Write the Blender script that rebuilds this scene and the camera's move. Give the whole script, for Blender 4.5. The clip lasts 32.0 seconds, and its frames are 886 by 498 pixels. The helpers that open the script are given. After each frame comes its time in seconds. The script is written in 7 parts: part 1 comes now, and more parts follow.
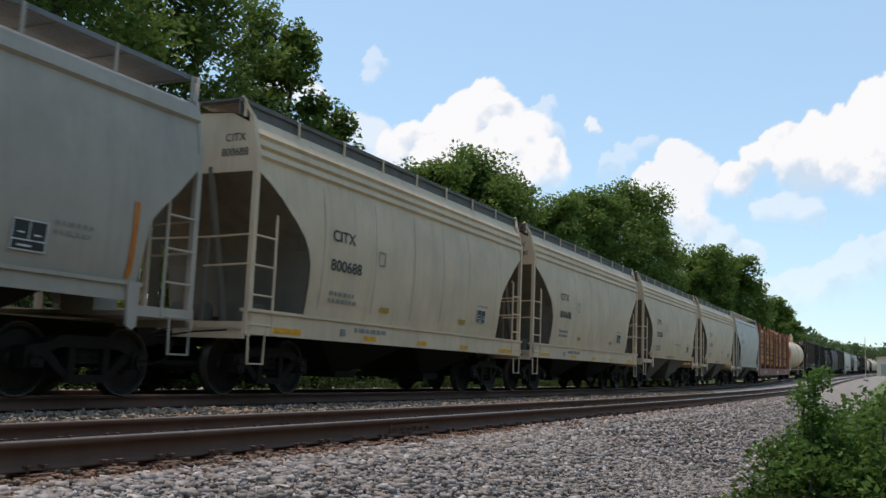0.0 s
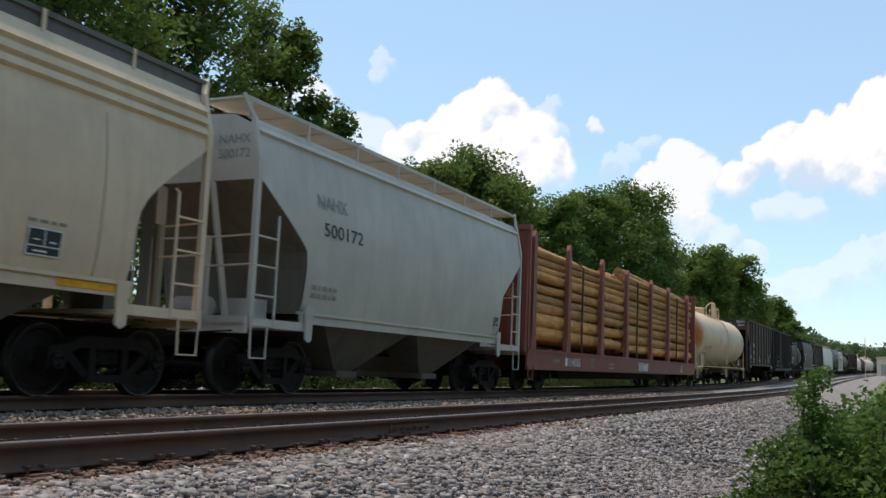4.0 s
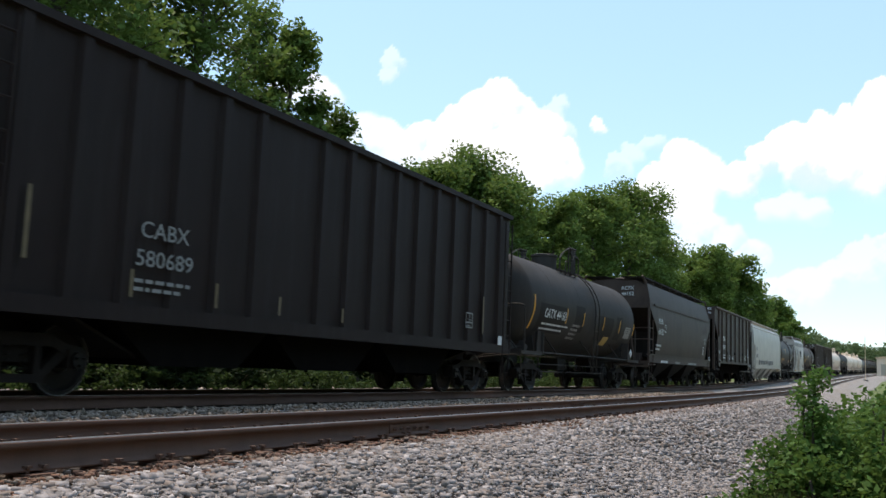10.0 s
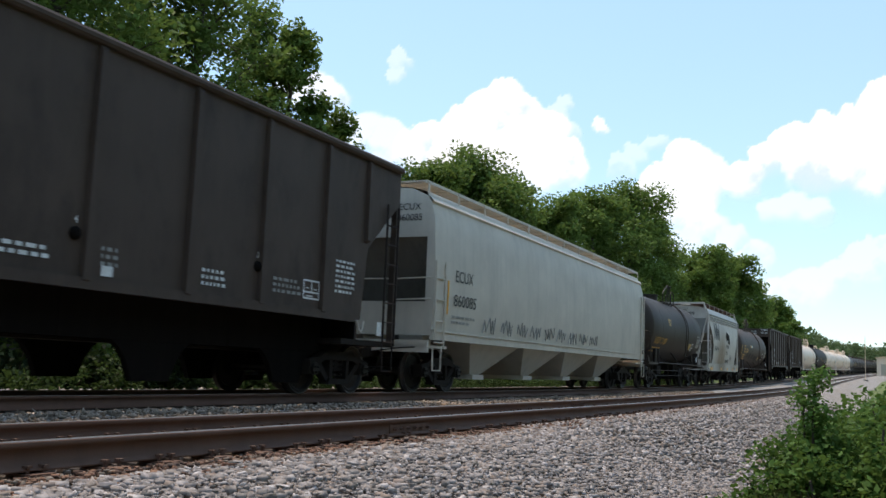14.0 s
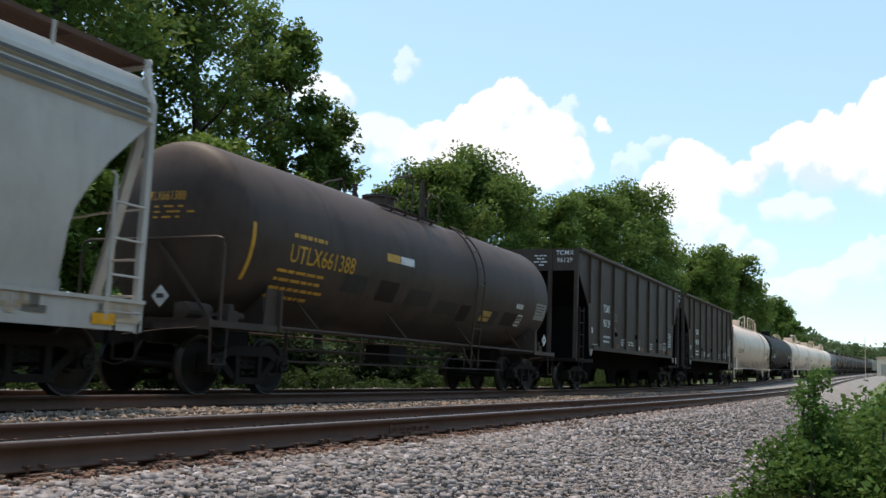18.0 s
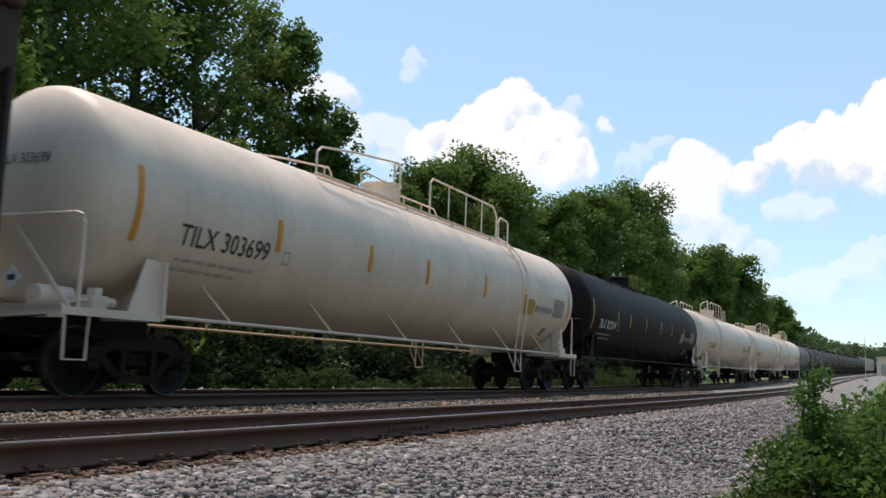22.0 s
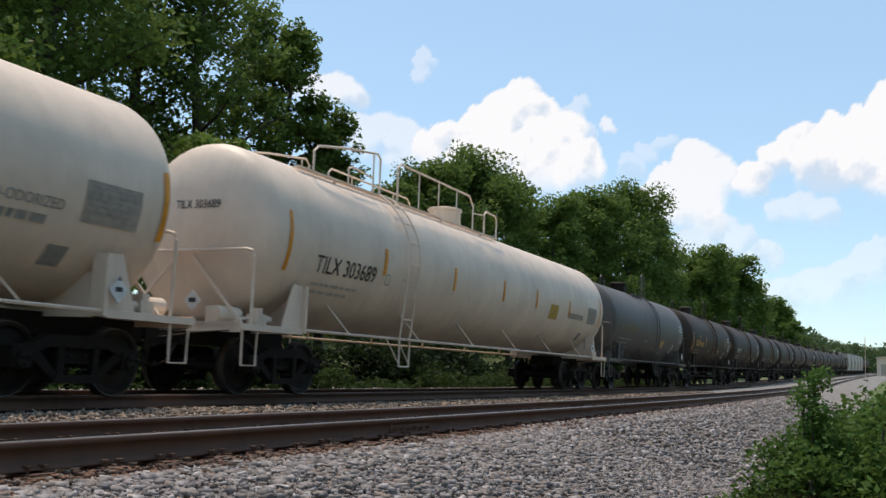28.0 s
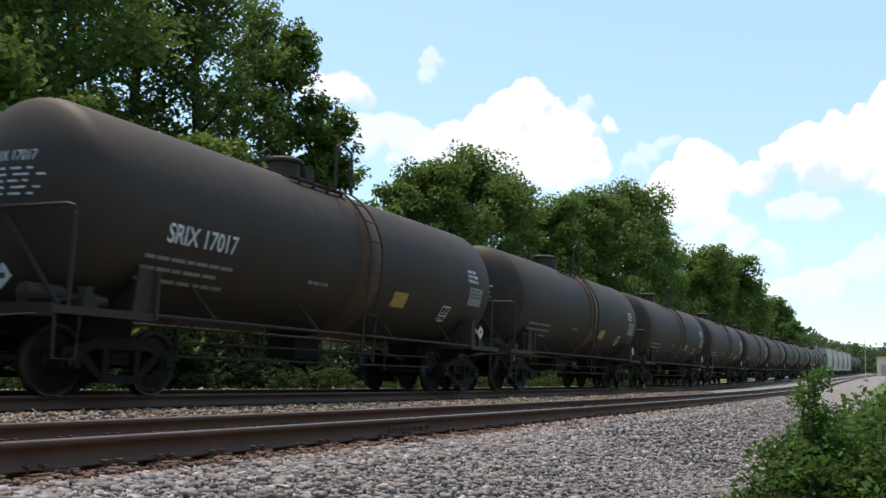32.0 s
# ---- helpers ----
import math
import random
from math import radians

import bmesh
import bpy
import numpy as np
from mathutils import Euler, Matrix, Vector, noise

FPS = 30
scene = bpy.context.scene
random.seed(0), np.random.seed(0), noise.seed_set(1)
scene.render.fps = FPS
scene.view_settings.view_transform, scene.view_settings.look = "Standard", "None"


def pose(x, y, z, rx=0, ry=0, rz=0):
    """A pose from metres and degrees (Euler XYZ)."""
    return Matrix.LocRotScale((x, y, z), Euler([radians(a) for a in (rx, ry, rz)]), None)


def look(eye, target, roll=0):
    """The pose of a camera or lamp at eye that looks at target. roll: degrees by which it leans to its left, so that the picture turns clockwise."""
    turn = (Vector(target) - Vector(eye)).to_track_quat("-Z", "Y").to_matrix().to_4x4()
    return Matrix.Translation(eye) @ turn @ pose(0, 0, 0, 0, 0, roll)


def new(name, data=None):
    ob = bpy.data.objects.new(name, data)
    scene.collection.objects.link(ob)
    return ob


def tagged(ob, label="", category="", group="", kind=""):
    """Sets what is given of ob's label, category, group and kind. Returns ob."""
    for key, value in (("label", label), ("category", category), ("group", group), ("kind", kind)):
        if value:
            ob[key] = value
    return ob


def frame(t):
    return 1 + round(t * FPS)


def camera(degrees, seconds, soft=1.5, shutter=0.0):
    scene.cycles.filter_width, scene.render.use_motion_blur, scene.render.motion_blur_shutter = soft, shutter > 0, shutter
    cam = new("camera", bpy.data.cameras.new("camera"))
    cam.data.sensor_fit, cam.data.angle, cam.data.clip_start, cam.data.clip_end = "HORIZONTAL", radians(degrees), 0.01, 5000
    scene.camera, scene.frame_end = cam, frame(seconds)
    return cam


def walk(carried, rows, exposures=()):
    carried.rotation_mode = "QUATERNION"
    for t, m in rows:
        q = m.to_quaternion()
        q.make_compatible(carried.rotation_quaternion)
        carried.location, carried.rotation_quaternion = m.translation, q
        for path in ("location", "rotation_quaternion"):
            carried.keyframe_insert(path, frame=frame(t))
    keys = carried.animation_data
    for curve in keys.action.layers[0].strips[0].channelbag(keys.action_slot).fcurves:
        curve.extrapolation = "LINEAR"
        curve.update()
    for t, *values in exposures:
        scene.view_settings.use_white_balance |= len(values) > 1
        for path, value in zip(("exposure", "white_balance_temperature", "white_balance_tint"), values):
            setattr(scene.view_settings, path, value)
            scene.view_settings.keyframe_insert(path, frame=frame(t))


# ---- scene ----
# The picture's brightness and tint as the clip's camera sets them, over time.
BASE, KELVIN, TINT = 0.29, 7350, 15
EXPOSURES = [(t, BASE + e, KELVIN, TINT) for t, e in ((0.0, -0.11), (3.0, -0.1), (5.0, 0.02), (7.0, 0.0), (8.1, -0.04), (8.8, 0.18), (9.5, 0.28), (13.5, 0.25), (15.0, 0.18), (17.0, 0.13), (18.0, 0.2), (19.0, 0.28), (21.0, 0.25), (22.3, -0.05), (23.2, -0.03), (24.0, 0.16), (24.5, 0.1), (25.0, -0.09), (28.0, -0.1), (29.0, -0.08), (30.0, 0.1), (30.5, 0.15), (32.0, 0.2))]
# World: x runs along the tracks towards the far end of the train, y away from the camera, z up; 0 is the rail top beside the camera.
EYE = Vector((0.0, 0.0, 0.517))
YAW, PITCH, ROLL = 0.4426, 0.1274, 2.34
NEAR_Y, FAR_Y, GAUGE = 5.38, 10.434, 1.435     # the two track centres
LEFT, RIGHT, GRADE = 0.94e-4, -2.5e-4, 1.91e-4   # the line bends a little left, then right, and climbs

def ran(t):
    """Metres that the train has run by t: it gathers speed, then holds it."""
    u = min(t, 13.3)
    return 12.95 * u + 0.03 * u * u + 13.75 * (t - u)


aim = EYE + 10 * Vector((math.cos(YAW) * math.cos(PITCH), math.sin(YAW) * math.cos(PITCH), math.sin(PITCH)))
cam = camera(49.8, 32.0, soft=1.5, shutter=0.12)
still = look(EYE, aim, ROLL)
walk(cam, [(0.0, still), (32.0, still)], exposures=EXPOSURES)


def bend(x):
    """Offsets to the left and upwards of the line at x, and their slopes."""
    def ease(a, b):
        run = max(0.0, min(x, b) - a)
        return run * run / 2 + run * max(0.0, x - b), run
    (l, dl), (r, dr), (g, dg) = ease(0, 90), ease(90, 190), ease(0, 100)
    return LEFT * l + RIGHT * r, GRADE * g, LEFT * dl + RIGHT * dr, GRADE * dg


# ---- sky, sun
SUN_UP, SUN_ROUND = radians(70), radians(30)
world = bpy.data.worlds.new("sky")
scene.world = world
world.use_nodes = True
wn = world.node_tree
sky = wn.nodes.new("ShaderNodeTexSky")
sky.sky_type, sky.sun_disc = "NISHITA", False
sky.sun_elevation, sky.sun_rotation = SUN_UP, SUN_ROUND
sky.air_density, sky.dust_density, sky.ozone_density = 1.0, 0.25, 1.6
tone = wn.nodes.new("ShaderNodeMix")
tone.data_type, tone.blend_type = "RGBA", "MULTIPLY"
tone.inputs[0].default_value, tone.inputs[7].default_value = 1.0, (0.87, 1.0, 0.97, 1)     # a hazy, slightly cyan summer sky
wn.links.new(sky.outputs[0], tone.inputs[6])
haze = wn.nodes.new("ShaderNodeMix")     # summer haze evens the blue out between zenith and horizon
haze.data_type = "RGBA"
haze.inputs[0].default_value, haze.inputs[7].default_value = 0.42, (2.75, 4.6, 7.0, 1)
wn.links.new(tone.outputs[2], haze.inputs[6])
wn.links.new(haze.outputs[2], wn.nodes["Background"].inputs[0])
wn.nodes["Background"].inputs[1].default_value = 0.15
sun = new("sun", bpy.data.lights.new("sun", "SUN"))
sun.data.energy, sun.data.angle, sun.data.color = 2.95, radians(5), (1.0, 0.93, 0.825)
way = Vector((math.sin(SUN_ROUND) * math.cos(SUN_UP), math.cos(SUN_ROUND) * math.cos(SUN_UP), math.sin(SUN_UP)))
sun.rotation_euler = way.to_track_quat("Z", "Y").to_euler()


# ---- mesh tools
def box(bm, x0, x1, y0, y1, z0, z1):
    v = [bm.verts.new((x, y, z)) for x in (x0, x1) for y in (y0, y1) for z in (z0, z1)]
    for f in ((0, 1, 3, 2), (4, 6, 7, 5), (0, 4, 5, 1), (2, 3, 7, 6), (0, 2, 6, 4), (1, 5, 7, 3)):
        bm.faces.new([v[i] for i in f])


def beam(bm, a, b, w, h):
    """A square bar from a to b."""
    a, b = Vector(a), Vector(b)
    d = (b - a).normalized()
    side = d.cross(Vector((0, 0, 1)))
    side = side.normalized() if side.length > 1e-4 else Vector((1, 0, 0))
    up = side.cross(d)
    r = [[bm.verts.new(p + side * sx * w / 2 + up * sy * h / 2) for sx, sy in ((-1, -1), (1, -1), (1, 1), (-1, 1))] for p in (a, b)]
    for i in range(4):
        j = (i + 1) % 4
        bm.faces.new((r[0][i], r[0][j], r[1][j], r[1][i]))
    bm.faces.new(r[0][::-1])
    bm.faces.new(r[1])


def tube(bm, pts, r, n=6):
    """A round bar along the points."""
    pts = [Vector(p) for p in pts]
    rings = []
    for i, p in enumerate(pts):
        d = (pts[min(i + 1, len(pts) - 1)] - pts[max(i - 1, 0)]).normalized()
        s = d.cross(Vector((0.1, 0.2, 1)))
        s = s.normalized() if s.length > 1e-4 else Vector((1, 0, 0))
        u = s.cross(d)
        rings.append([bm.verts.new(p + (s * math.cos(a) + u * math.sin(a)) * r) for a in (2 * math.pi * k / n for k in range(n))])
    for a, b in zip(rings, rings[1:]):
        for k in range(n):
            j = (k + 1) % n
            bm.faces.new((a[k], a[j], b[j], b[k]))
    bm.faces.new(rings[0][::-1])
    bm.faces.new(rings[-1])


def lathe(bm, prof, axis, at=(0, 0, 0), n=32):
    """Turns a profile of (along, radius) about an axis through at; radius 0 closes it."""
    at = Vector(at)
    e, f, g = {"x": ((1, 0, 0), (0, 1, 0), (0, 0, 1)), "y": ((0, 1, 0), (0, 0, 1), (1, 0, 0)), "z": ((0, 0, 1), (1, 0, 0), (0, 1, 0))}[axis]
    e, f, g = Vector(e), Vector(f), Vector(g)
    rings = []
    for a, r in prof:
        if r < 1e-6:
            rings.append([bm.verts.new(at + e * a)])
        else:
            rings.append([bm.verts.new(at + e * a + (f * math.cos(t) + g * math.sin(t)) * r) for t in (2 * math.pi * k / n for k in range(n))])
    for a, b in zip(rings, rings[1:]):
        for k in range(n):
            j = (k + 1) % n
            if len(a) == 1 and len(b) == 1:
                continue
            if len(a) == 1:
                bm.faces.new((a[0], b[k], b[j]))
            elif len(b) == 1:
                bm.faces.new((a[k], b[0], a[j]))
            else:
                bm.faces.new((a[k], b[k], b[j], a[j]))


def prism(bm, poly, a0, a1, axis="x"):
    """A closed polygon drawn out from a0 to a1. poly: (y, z) for axis x, (x, z) for axis y."""
    put = (lambda p, a: (a, p[0], p[1])) if axis == "x" else (lambda p, a: (p[0], a, p[1]))
    r = [[bm.verts.new(put(p, a)) for p in poly] for a in (a0, a1)]
    n = len(poly)
    for i in range(n):
        j = (i + 1) % n
        bm.faces.new((r[0][i], r[0][j], r[1][j], r[1][i]))
    bm.faces.new(r[0][::-1])
    bm.faces.new(r[1])


def slab(bm, corners, thick):
    """A flat plate from its corners, thickened along its normal."""
    c = [Vector(p) for p in corners]
    nrm = (c[1] - c[0]).cross(c[2] - c[0]).normalized() * thick
    a = [bm.verts.new(p) for p in c]
    b = [bm.verts.new(p + nrm) for p in c]
    bm.faces.new(a[::-1])
    bm.faces.new(b)
    for i in range(len(c)):
        j = (i + 1) % len(c)
        bm.faces.new((a[i], a[j], b[j], b[i]))


def mesh_of(name, bm, material, smooth=0):
    bmesh.ops.recalc_face_normals(bm, faces=bm.faces)
    me = bpy.data.meshes.new(name)
    bm.to_mesh(me)
    bm.free()
    me.materials.append(material)
    if smooth:
        me.polygons.foreach_set("use_smooth", [True] * len(me.polygons))
        me.set_sharp_from_angle(angle=radians(smooth))
    return me


def part(name, bm, material, parent, label="", smooth=0):
    """Links a bmesh, or a ready mesh, as one object under parent."""
    me = mesh_of(name, bm, material, smooth) if isinstance(bm, bmesh.types.BMesh) else bm
    ob = new(name, me)
    ob.parent = parent
    return tagged(ob, label)


def halves(name, bm, material, parent, label="", smooth=0):
    """Like part(), but what lies on the two sides of the car becomes two parts."""
    todo, groups = set(bm.verts), {}
    while todo:
        stack = [todo.pop()]
        island = []
        while stack:
            v = stack.pop()
            island.append(v)
            for e in v.link_edges:
                o = e.other_vert(v)
                if o in todo:
                    todo.remove(o)
                    stack.append(o)
        mean = sum(v.co.y for v in island) / len(island)
        groups.setdefault(-1 if mean < -0.05 else 1 if mean > 0.05 else 0, []).extend(island)
    made = []
    for side in sorted(groups):
        sub, twin = bmesh.new(), {}
        for v in groups[side]:
            twin[v] = sub.verts.new(v.co)
        for f in bm.faces:
            if f.verts[0] in twin:
                sub.faces.new([twin[v] for v in f.verts])
        made.append(part(name, sub, material, parent, label, smooth))
    bm.free()
    return made


def soup(name, verts, faces_per, material):
    """A mesh from a big array of vertices, each run of faces_per of which is one face."""
    n = len(verts)
    me = bpy.data.meshes.new(name)
    me.vertices.add(n)
    me.vertices.foreach_set("co", np.asarray(verts, np.float32).ravel())
    me.loops.add(n)
    me.loops.foreach_set("vertex_index", np.arange(n, dtype=np.int32))
    me.polygons.add(n // faces_per)
    me.polygons.foreach_set("loop_start", np.arange(0, n, faces_per, dtype=np.int32))
    me.update(calc_edges=True)
    me.materials.append(material)
    return me


def indexed(name, verts, faces, material):
    """A mesh from arrays of vertices and of triangles or quads."""
    faces = np.asarray(faces, np.int32)
    k = faces.shape[1]
    me = bpy.data.meshes.new(name)
    me.vertices.add(len(verts))
    me.vertices.foreach_set("co", np.asarray(verts, np.float32).ravel())
    me.loops.add(faces.size)
    me.loops.foreach_set("vertex_index", faces.ravel())
    me.polygons.add(len(faces))
    me.polygons.foreach_set("loop_start", np.arange(0, faces.size, k, dtype=np.int32))
    me.update(calc_edges=True)
    me.materials.append(material)
    return me


# ---- materials
def ramp(nt, fac, a, b, lo=0.35, hi=0.65):
    r = nt.nodes.new("ShaderNodeValToRGB")
    r.color_ramp.elements[0].position, r.color_ramp.elements[1].position = lo, hi
    r.color_ramp.elements[0].color, r.color_ramp.elements[1].color = (*a, 1), (*b, 1)
    nt.links.new(fac, r.inputs[0])
    return r.outputs[0]


def noise_of(nt, scale, stretch=(1, 1, 1), detail=4, rough=0.6, space="Object", shift=0.0):
    tc = nt.nodes.new("ShaderNodeTexCoord")
    mp = nt.nodes.new("ShaderNodeMapping")
    mp.inputs["Scale"].default_value = stretch
    mp.inputs["Location"].default_value = (shift, shift * 0.7, shift * 1.3)
    tx = nt.nodes.new("ShaderNodeTexNoise")
    tx.inputs["Scale"].default_value, tx.inputs["Detail"].default_value, tx.inputs["Roughness"].default_value = scale, detail, rough
    nt.links.new(tc.outputs[space], mp.inputs[0])
    nt.links.new(mp.outputs[0], tx.inputs[0])
    return tx.outputs[0]


def mix(nt, fac, a, b, mode="MIX"):
    m = nt.nodes.new("ShaderNodeMix")
    m.data_type, m.blend_type = "RGBA", mode
    for sock, v in ((m.inputs[0], fac), (m.inputs[6], a), (m.inputs[7], b)):
        if isinstance(v, bpy.types.NodeSocket):
            nt.links.new(v, sock)
        elif isinstance(v, tuple):
            sock.default_value = (*v, 1)
        else:
            sock.default_value = v
    return m.outputs[2]


def material(name):
    m = bpy.data.materials.new(name)
    m.use_nodes = True
    nt = m.node_tree
    return m, nt, nt.nodes["Principled BSDF"]


def painted(name, base, rough=0.45, grime=(0.09, 0.07, 0.055), amount=0.5, metal=0.0, fine=40.0, bump=0.12, rust=None, rust_amount=0.0, patch=None):
    """Weathered paint: a broad fading, streaks that run down, fine grain, and rust patches where wanted."""
    m, nt, bs = material(name)
    broad = noise_of(nt, 0.8, (1, 1, 1), 5, 0.65)
    col = mix(nt, ramp(nt, broad, (0, 0, 0), (1, 1, 1), 0.3, 0.75), tuple(c * 0.86 for c in base), tuple(min(1, c * 1.1) for c in base))
    run = noise_of(nt, 3.0, (1.2, 1.2, 0.12), 6, 0.7, shift=3.0)
    fac = nt.nodes.new("ShaderNodeMath")
    fac.operation = "MULTIPLY"
    nt.links.new(ramp(nt, run, (0, 0, 0), (1, 1, 1), 0.48, 0.8), fac.inputs[0])
    fac.inputs[1].default_value = amount
    col = mix(nt, fac.outputs[0], col, grime)
    spot = noise_of(nt, 14.0, (1, 1, 1), 6, 0.75, shift=7.0)
    fac2 = nt.nodes.new("ShaderNodeMath")
    fac2.operation = "MULTIPLY"
    nt.links.new(ramp(nt, spot, (0, 0, 0), (1, 1, 1), 0.6, 0.78), fac2.inputs[0])
    fac2.inputs[1].default_value = amount * 0.6
    col = mix(nt, fac2.outputs[0], col, grime)
    if rust:
        rr = noise_of(nt, 1.4, (1, 1, 0.5), 7, 0.7, shift=11.0)
        f3 = nt.nodes.new("ShaderNodeMath")
        f3.operation = "MULTIPLY"
        nt.links.new(ramp(nt, rr, (0, 0, 0), (1, 1, 1), 0.5, 0.7), f3.inputs[0])
        f3.inputs[1].default_value = rust_amount
        col = mix(nt, f3.outputs[0], col, rust)
    if patch:
        # one larger stain of its own, about a point of the thing
        tc, sub_, ln = nt.nodes.new("ShaderNodeTexCoord"), nt.nodes.new("ShaderNodeVectorMath"), nt.nodes.new("ShaderNodeVectorMath")
        sub_.operation, ln.operation = "DISTANCE", "ADD"
        ln.inputs[1].default_value = (0, 0, 0)
        sub_.inputs[1].default_value = patch[0]
        nt.links.new(tc.outputs["Object"], ln.inputs[0])
        nt.links.new(ln.outputs[0], sub_.inputs[0])
        near = nt.nodes.new("ShaderNodeMapRange")
        near.inputs[1].default_value, near.inputs[2].default_value, near.inputs[3].default_value, near.inputs[4].default_value = 0.3, patch[1], 1.25, 0.0
        nt.links.new(sub_.outputs["Value"], near.inputs[0])
        both = nt.nodes.new("ShaderNodeMath")
        both.operation = "MULTIPLY"
        nt.links.new(near.outputs[0], both.inputs[0])
        nt.links.new(ramp(nt, noise_of(nt, 1.3, (1, 1, 0.6), 6, 0.7, shift=2.0), (0, 0, 0), (1, 1, 1), 0.22, 0.5), both.inputs[1])
        col = mix(nt, both.outputs[0], col, rust)
    nt.links.new(col, bs.inputs["Base Color"])
    bs.inputs["Roughness"].default_value, bs.inputs["Metallic"].default_value = rough, metal
    bs.inputs["Specular IOR Level"].default_value = 0.28
    bp = nt.nodes.new("ShaderNodeBump")
    bp.inputs["Strength"].default_value, bp.inputs["Distance"].default_value = bump, 0.01
    nt.links.new(noise_of(nt, fine, (1, 1, 1), 5, 0.7), bp.inputs["Height"])
    nt.links.new(bp.outputs[0], bs.inputs["Normal"])
    return m


def plain(name, base, rough=0.5, metal=0.0):
    m, nt, bs = material(name)
    col = mix(nt, ramp(nt, noise_of(nt, 9.0), (0, 0, 0), (1, 1, 1)), tuple(c * 0.8 for c in base), tuple(min(1, c * 1.12) for c in base))
    nt.links.new(col, bs.inputs["Base Color"])
    bs.inputs["Roughness"].default_value, bs.inputs["Metallic"].default_value = rough, metal
    return m


def foliage(name, dark, light, yellow):
    m, nt, bs = material(name)
    geo = nt.nodes.new("ShaderNodeNewGeometry")
    col = ramp(nt, geo.outputs["Random Per Island"], dark, light, 0.05, 0.8)
    col = mix(nt, ramp(nt, noise_of(nt, 0.35, detail=2), (0, 0, 0), (0.55, 0.55, 0.55), 0.5, 0.7), col, yellow)
    nt.links.new(col, bs.inputs["Base Color"])
    bs.inputs["Roughness"].default_value = 0.6
    bs.inputs["Specular IOR Level"].default_value = 0.1
    tr = nt.nodes.new("ShaderNodeBsdfTranslucent")
    nt.links.new(mix(nt, 0.5, col, yellow), tr.inputs[0])
    ms = nt.nodes.new("ShaderNodeMixShader")
    ms.inputs[0].default_value = 0.36
    nt.links.new(bs.outputs[0], ms.inputs[1])
    nt.links.new(tr.outputs[0], ms.inputs[2])
    nt.links.new(ms.outputs[0], nt.nodes["Material Output"].inputs[0])
    return m


M_STEEL = painted("car_iron", (0.017, 0.0125, 0.0098), 0.75, (0.034, 0.023, 0.016), 0.6, fine=25)
# M_PIT: near-black colour that stands in for shade in hollows and undersides
M_PIT = painted("shade_black_steel", (0.010, 0.0088, 0.008), 0.85, (0.02, 0.016, 0.014), 0.5)
M_WHEEL = painted("wheel_steel", (0.013, 0.011, 0.0095), 0.5, (0.04, 0.027, 0.018), 0.6, metal=0.4)
M_TREAD = plain("worn_tread", (0.13, 0.12, 0.11), 0.42, 0.8)
M_BLACK = painted("black_paint", (0.027, 0.0172, 0.0148), 0.62, (0.05, 0.045, 0.042), 0.35)
M_CHARCOAL = painted("charcoal_paint", (0.082, 0.056, 0.042), 0.65, (0.092, 0.068, 0.053), 0.6, rust=(0.026, 0.018, 0.014), rust_amount=0.5)
M_STAINED = painted("stained_cream_paint", (0.16, 0.105, 0.062), 0.7, (0.05, 0.035, 0.025), 0.7)
M_SHIELD = painted("weathered_cream_plate", (0.47, 0.34, 0.22), 0.6, (0.24, 0.14, 0.07), 0.5)
M_DARKGREY = painted("dark_grey_paint", (0.08, 0.057, 0.046), 0.58, (0.095, 0.07, 0.055), 0.55, rust=(0.028, 0.021, 0.018), rust_amount=0.5)
M_SATIN = painted("satin_black_paint", (0.0125, 0.0085, 0.0068), 0.62, (0.026, 0.021, 0.018), 0.3)
M_DULL = painted("dull_charcoal_tank", (0.05, 0.043, 0.038), 0.7, (0.08, 0.07, 0.06), 0.35)
M_SOOT = painted("sooty_black_tank", (0.036, 0.027, 0.021), 0.6, (0.05, 0.04, 0.034), 0.4)
M_TANKBLACK = painted("weathered_black_tank", (0.063, 0.0475, 0.0375), 0.6, (0.048, 0.04, 0.034), 0.5, rust=(0.085, 0.05, 0.03), rust_amount=0.4)
M_BLUEGREY = painted("blue_grey_tank", (0.126, 0.114, 0.104), 0.55, (0.05, 0.045, 0.04), 0.35, rust=(0.16, 0.09, 0.06), rust_amount=0.12)
for worn in (M_PIT, M_CHARCOAL, M_DULL, M_SATIN, M_BLACK, M_DARKGREY, M_STEEL, M_TANKBLACK):
    worn.node_tree.nodes["Principled BSDF"].inputs["Specular IOR Level"].default_value = 0.14
# no gloss either, so that its painted shade stays black
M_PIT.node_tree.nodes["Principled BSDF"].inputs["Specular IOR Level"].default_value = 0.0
M_WHITE = painted("white_tank", (0.79, 0.628, 0.497), 0.5, (0.34, 0.28, 0.225), 0.24)
M_CREAM = painted("cream_tank", (0.72, 0.535, 0.35), 0.55, (0.42, 0.27, 0.13), 0.16, rust=(0.52, 0.17, 0.05), rust_amount=0.26, patch=((-8.2, -1.1, 2.75), 1.15))
M_GREY = painted("light_grey_hopper", (0.745, 0.55, 0.372), 0.55, (0.26, 0.22, 0.17), 0.32)
M_GREYBLUE = painted("blue_grey_hopper", (0.45, 0.385, 0.318), 0.55, (0.2, 0.19, 0.17), 0.35)
M_GREYGREEN = painted("green_grey_hopper", (0.56, 0.50, 0.42), 0.5, (0.22, 0.21, 0.18), 0.3)
M_PALE = painted("pale_grey_hopper", (0.56, 0.505, 0.445), 0.48, (0.27, 0.21, 0.16), 0.35, rust=(0.25, 0.17, 0.115), rust_amount=0.2, patch=((-1.2, -1.5, 1.5), 2.4))
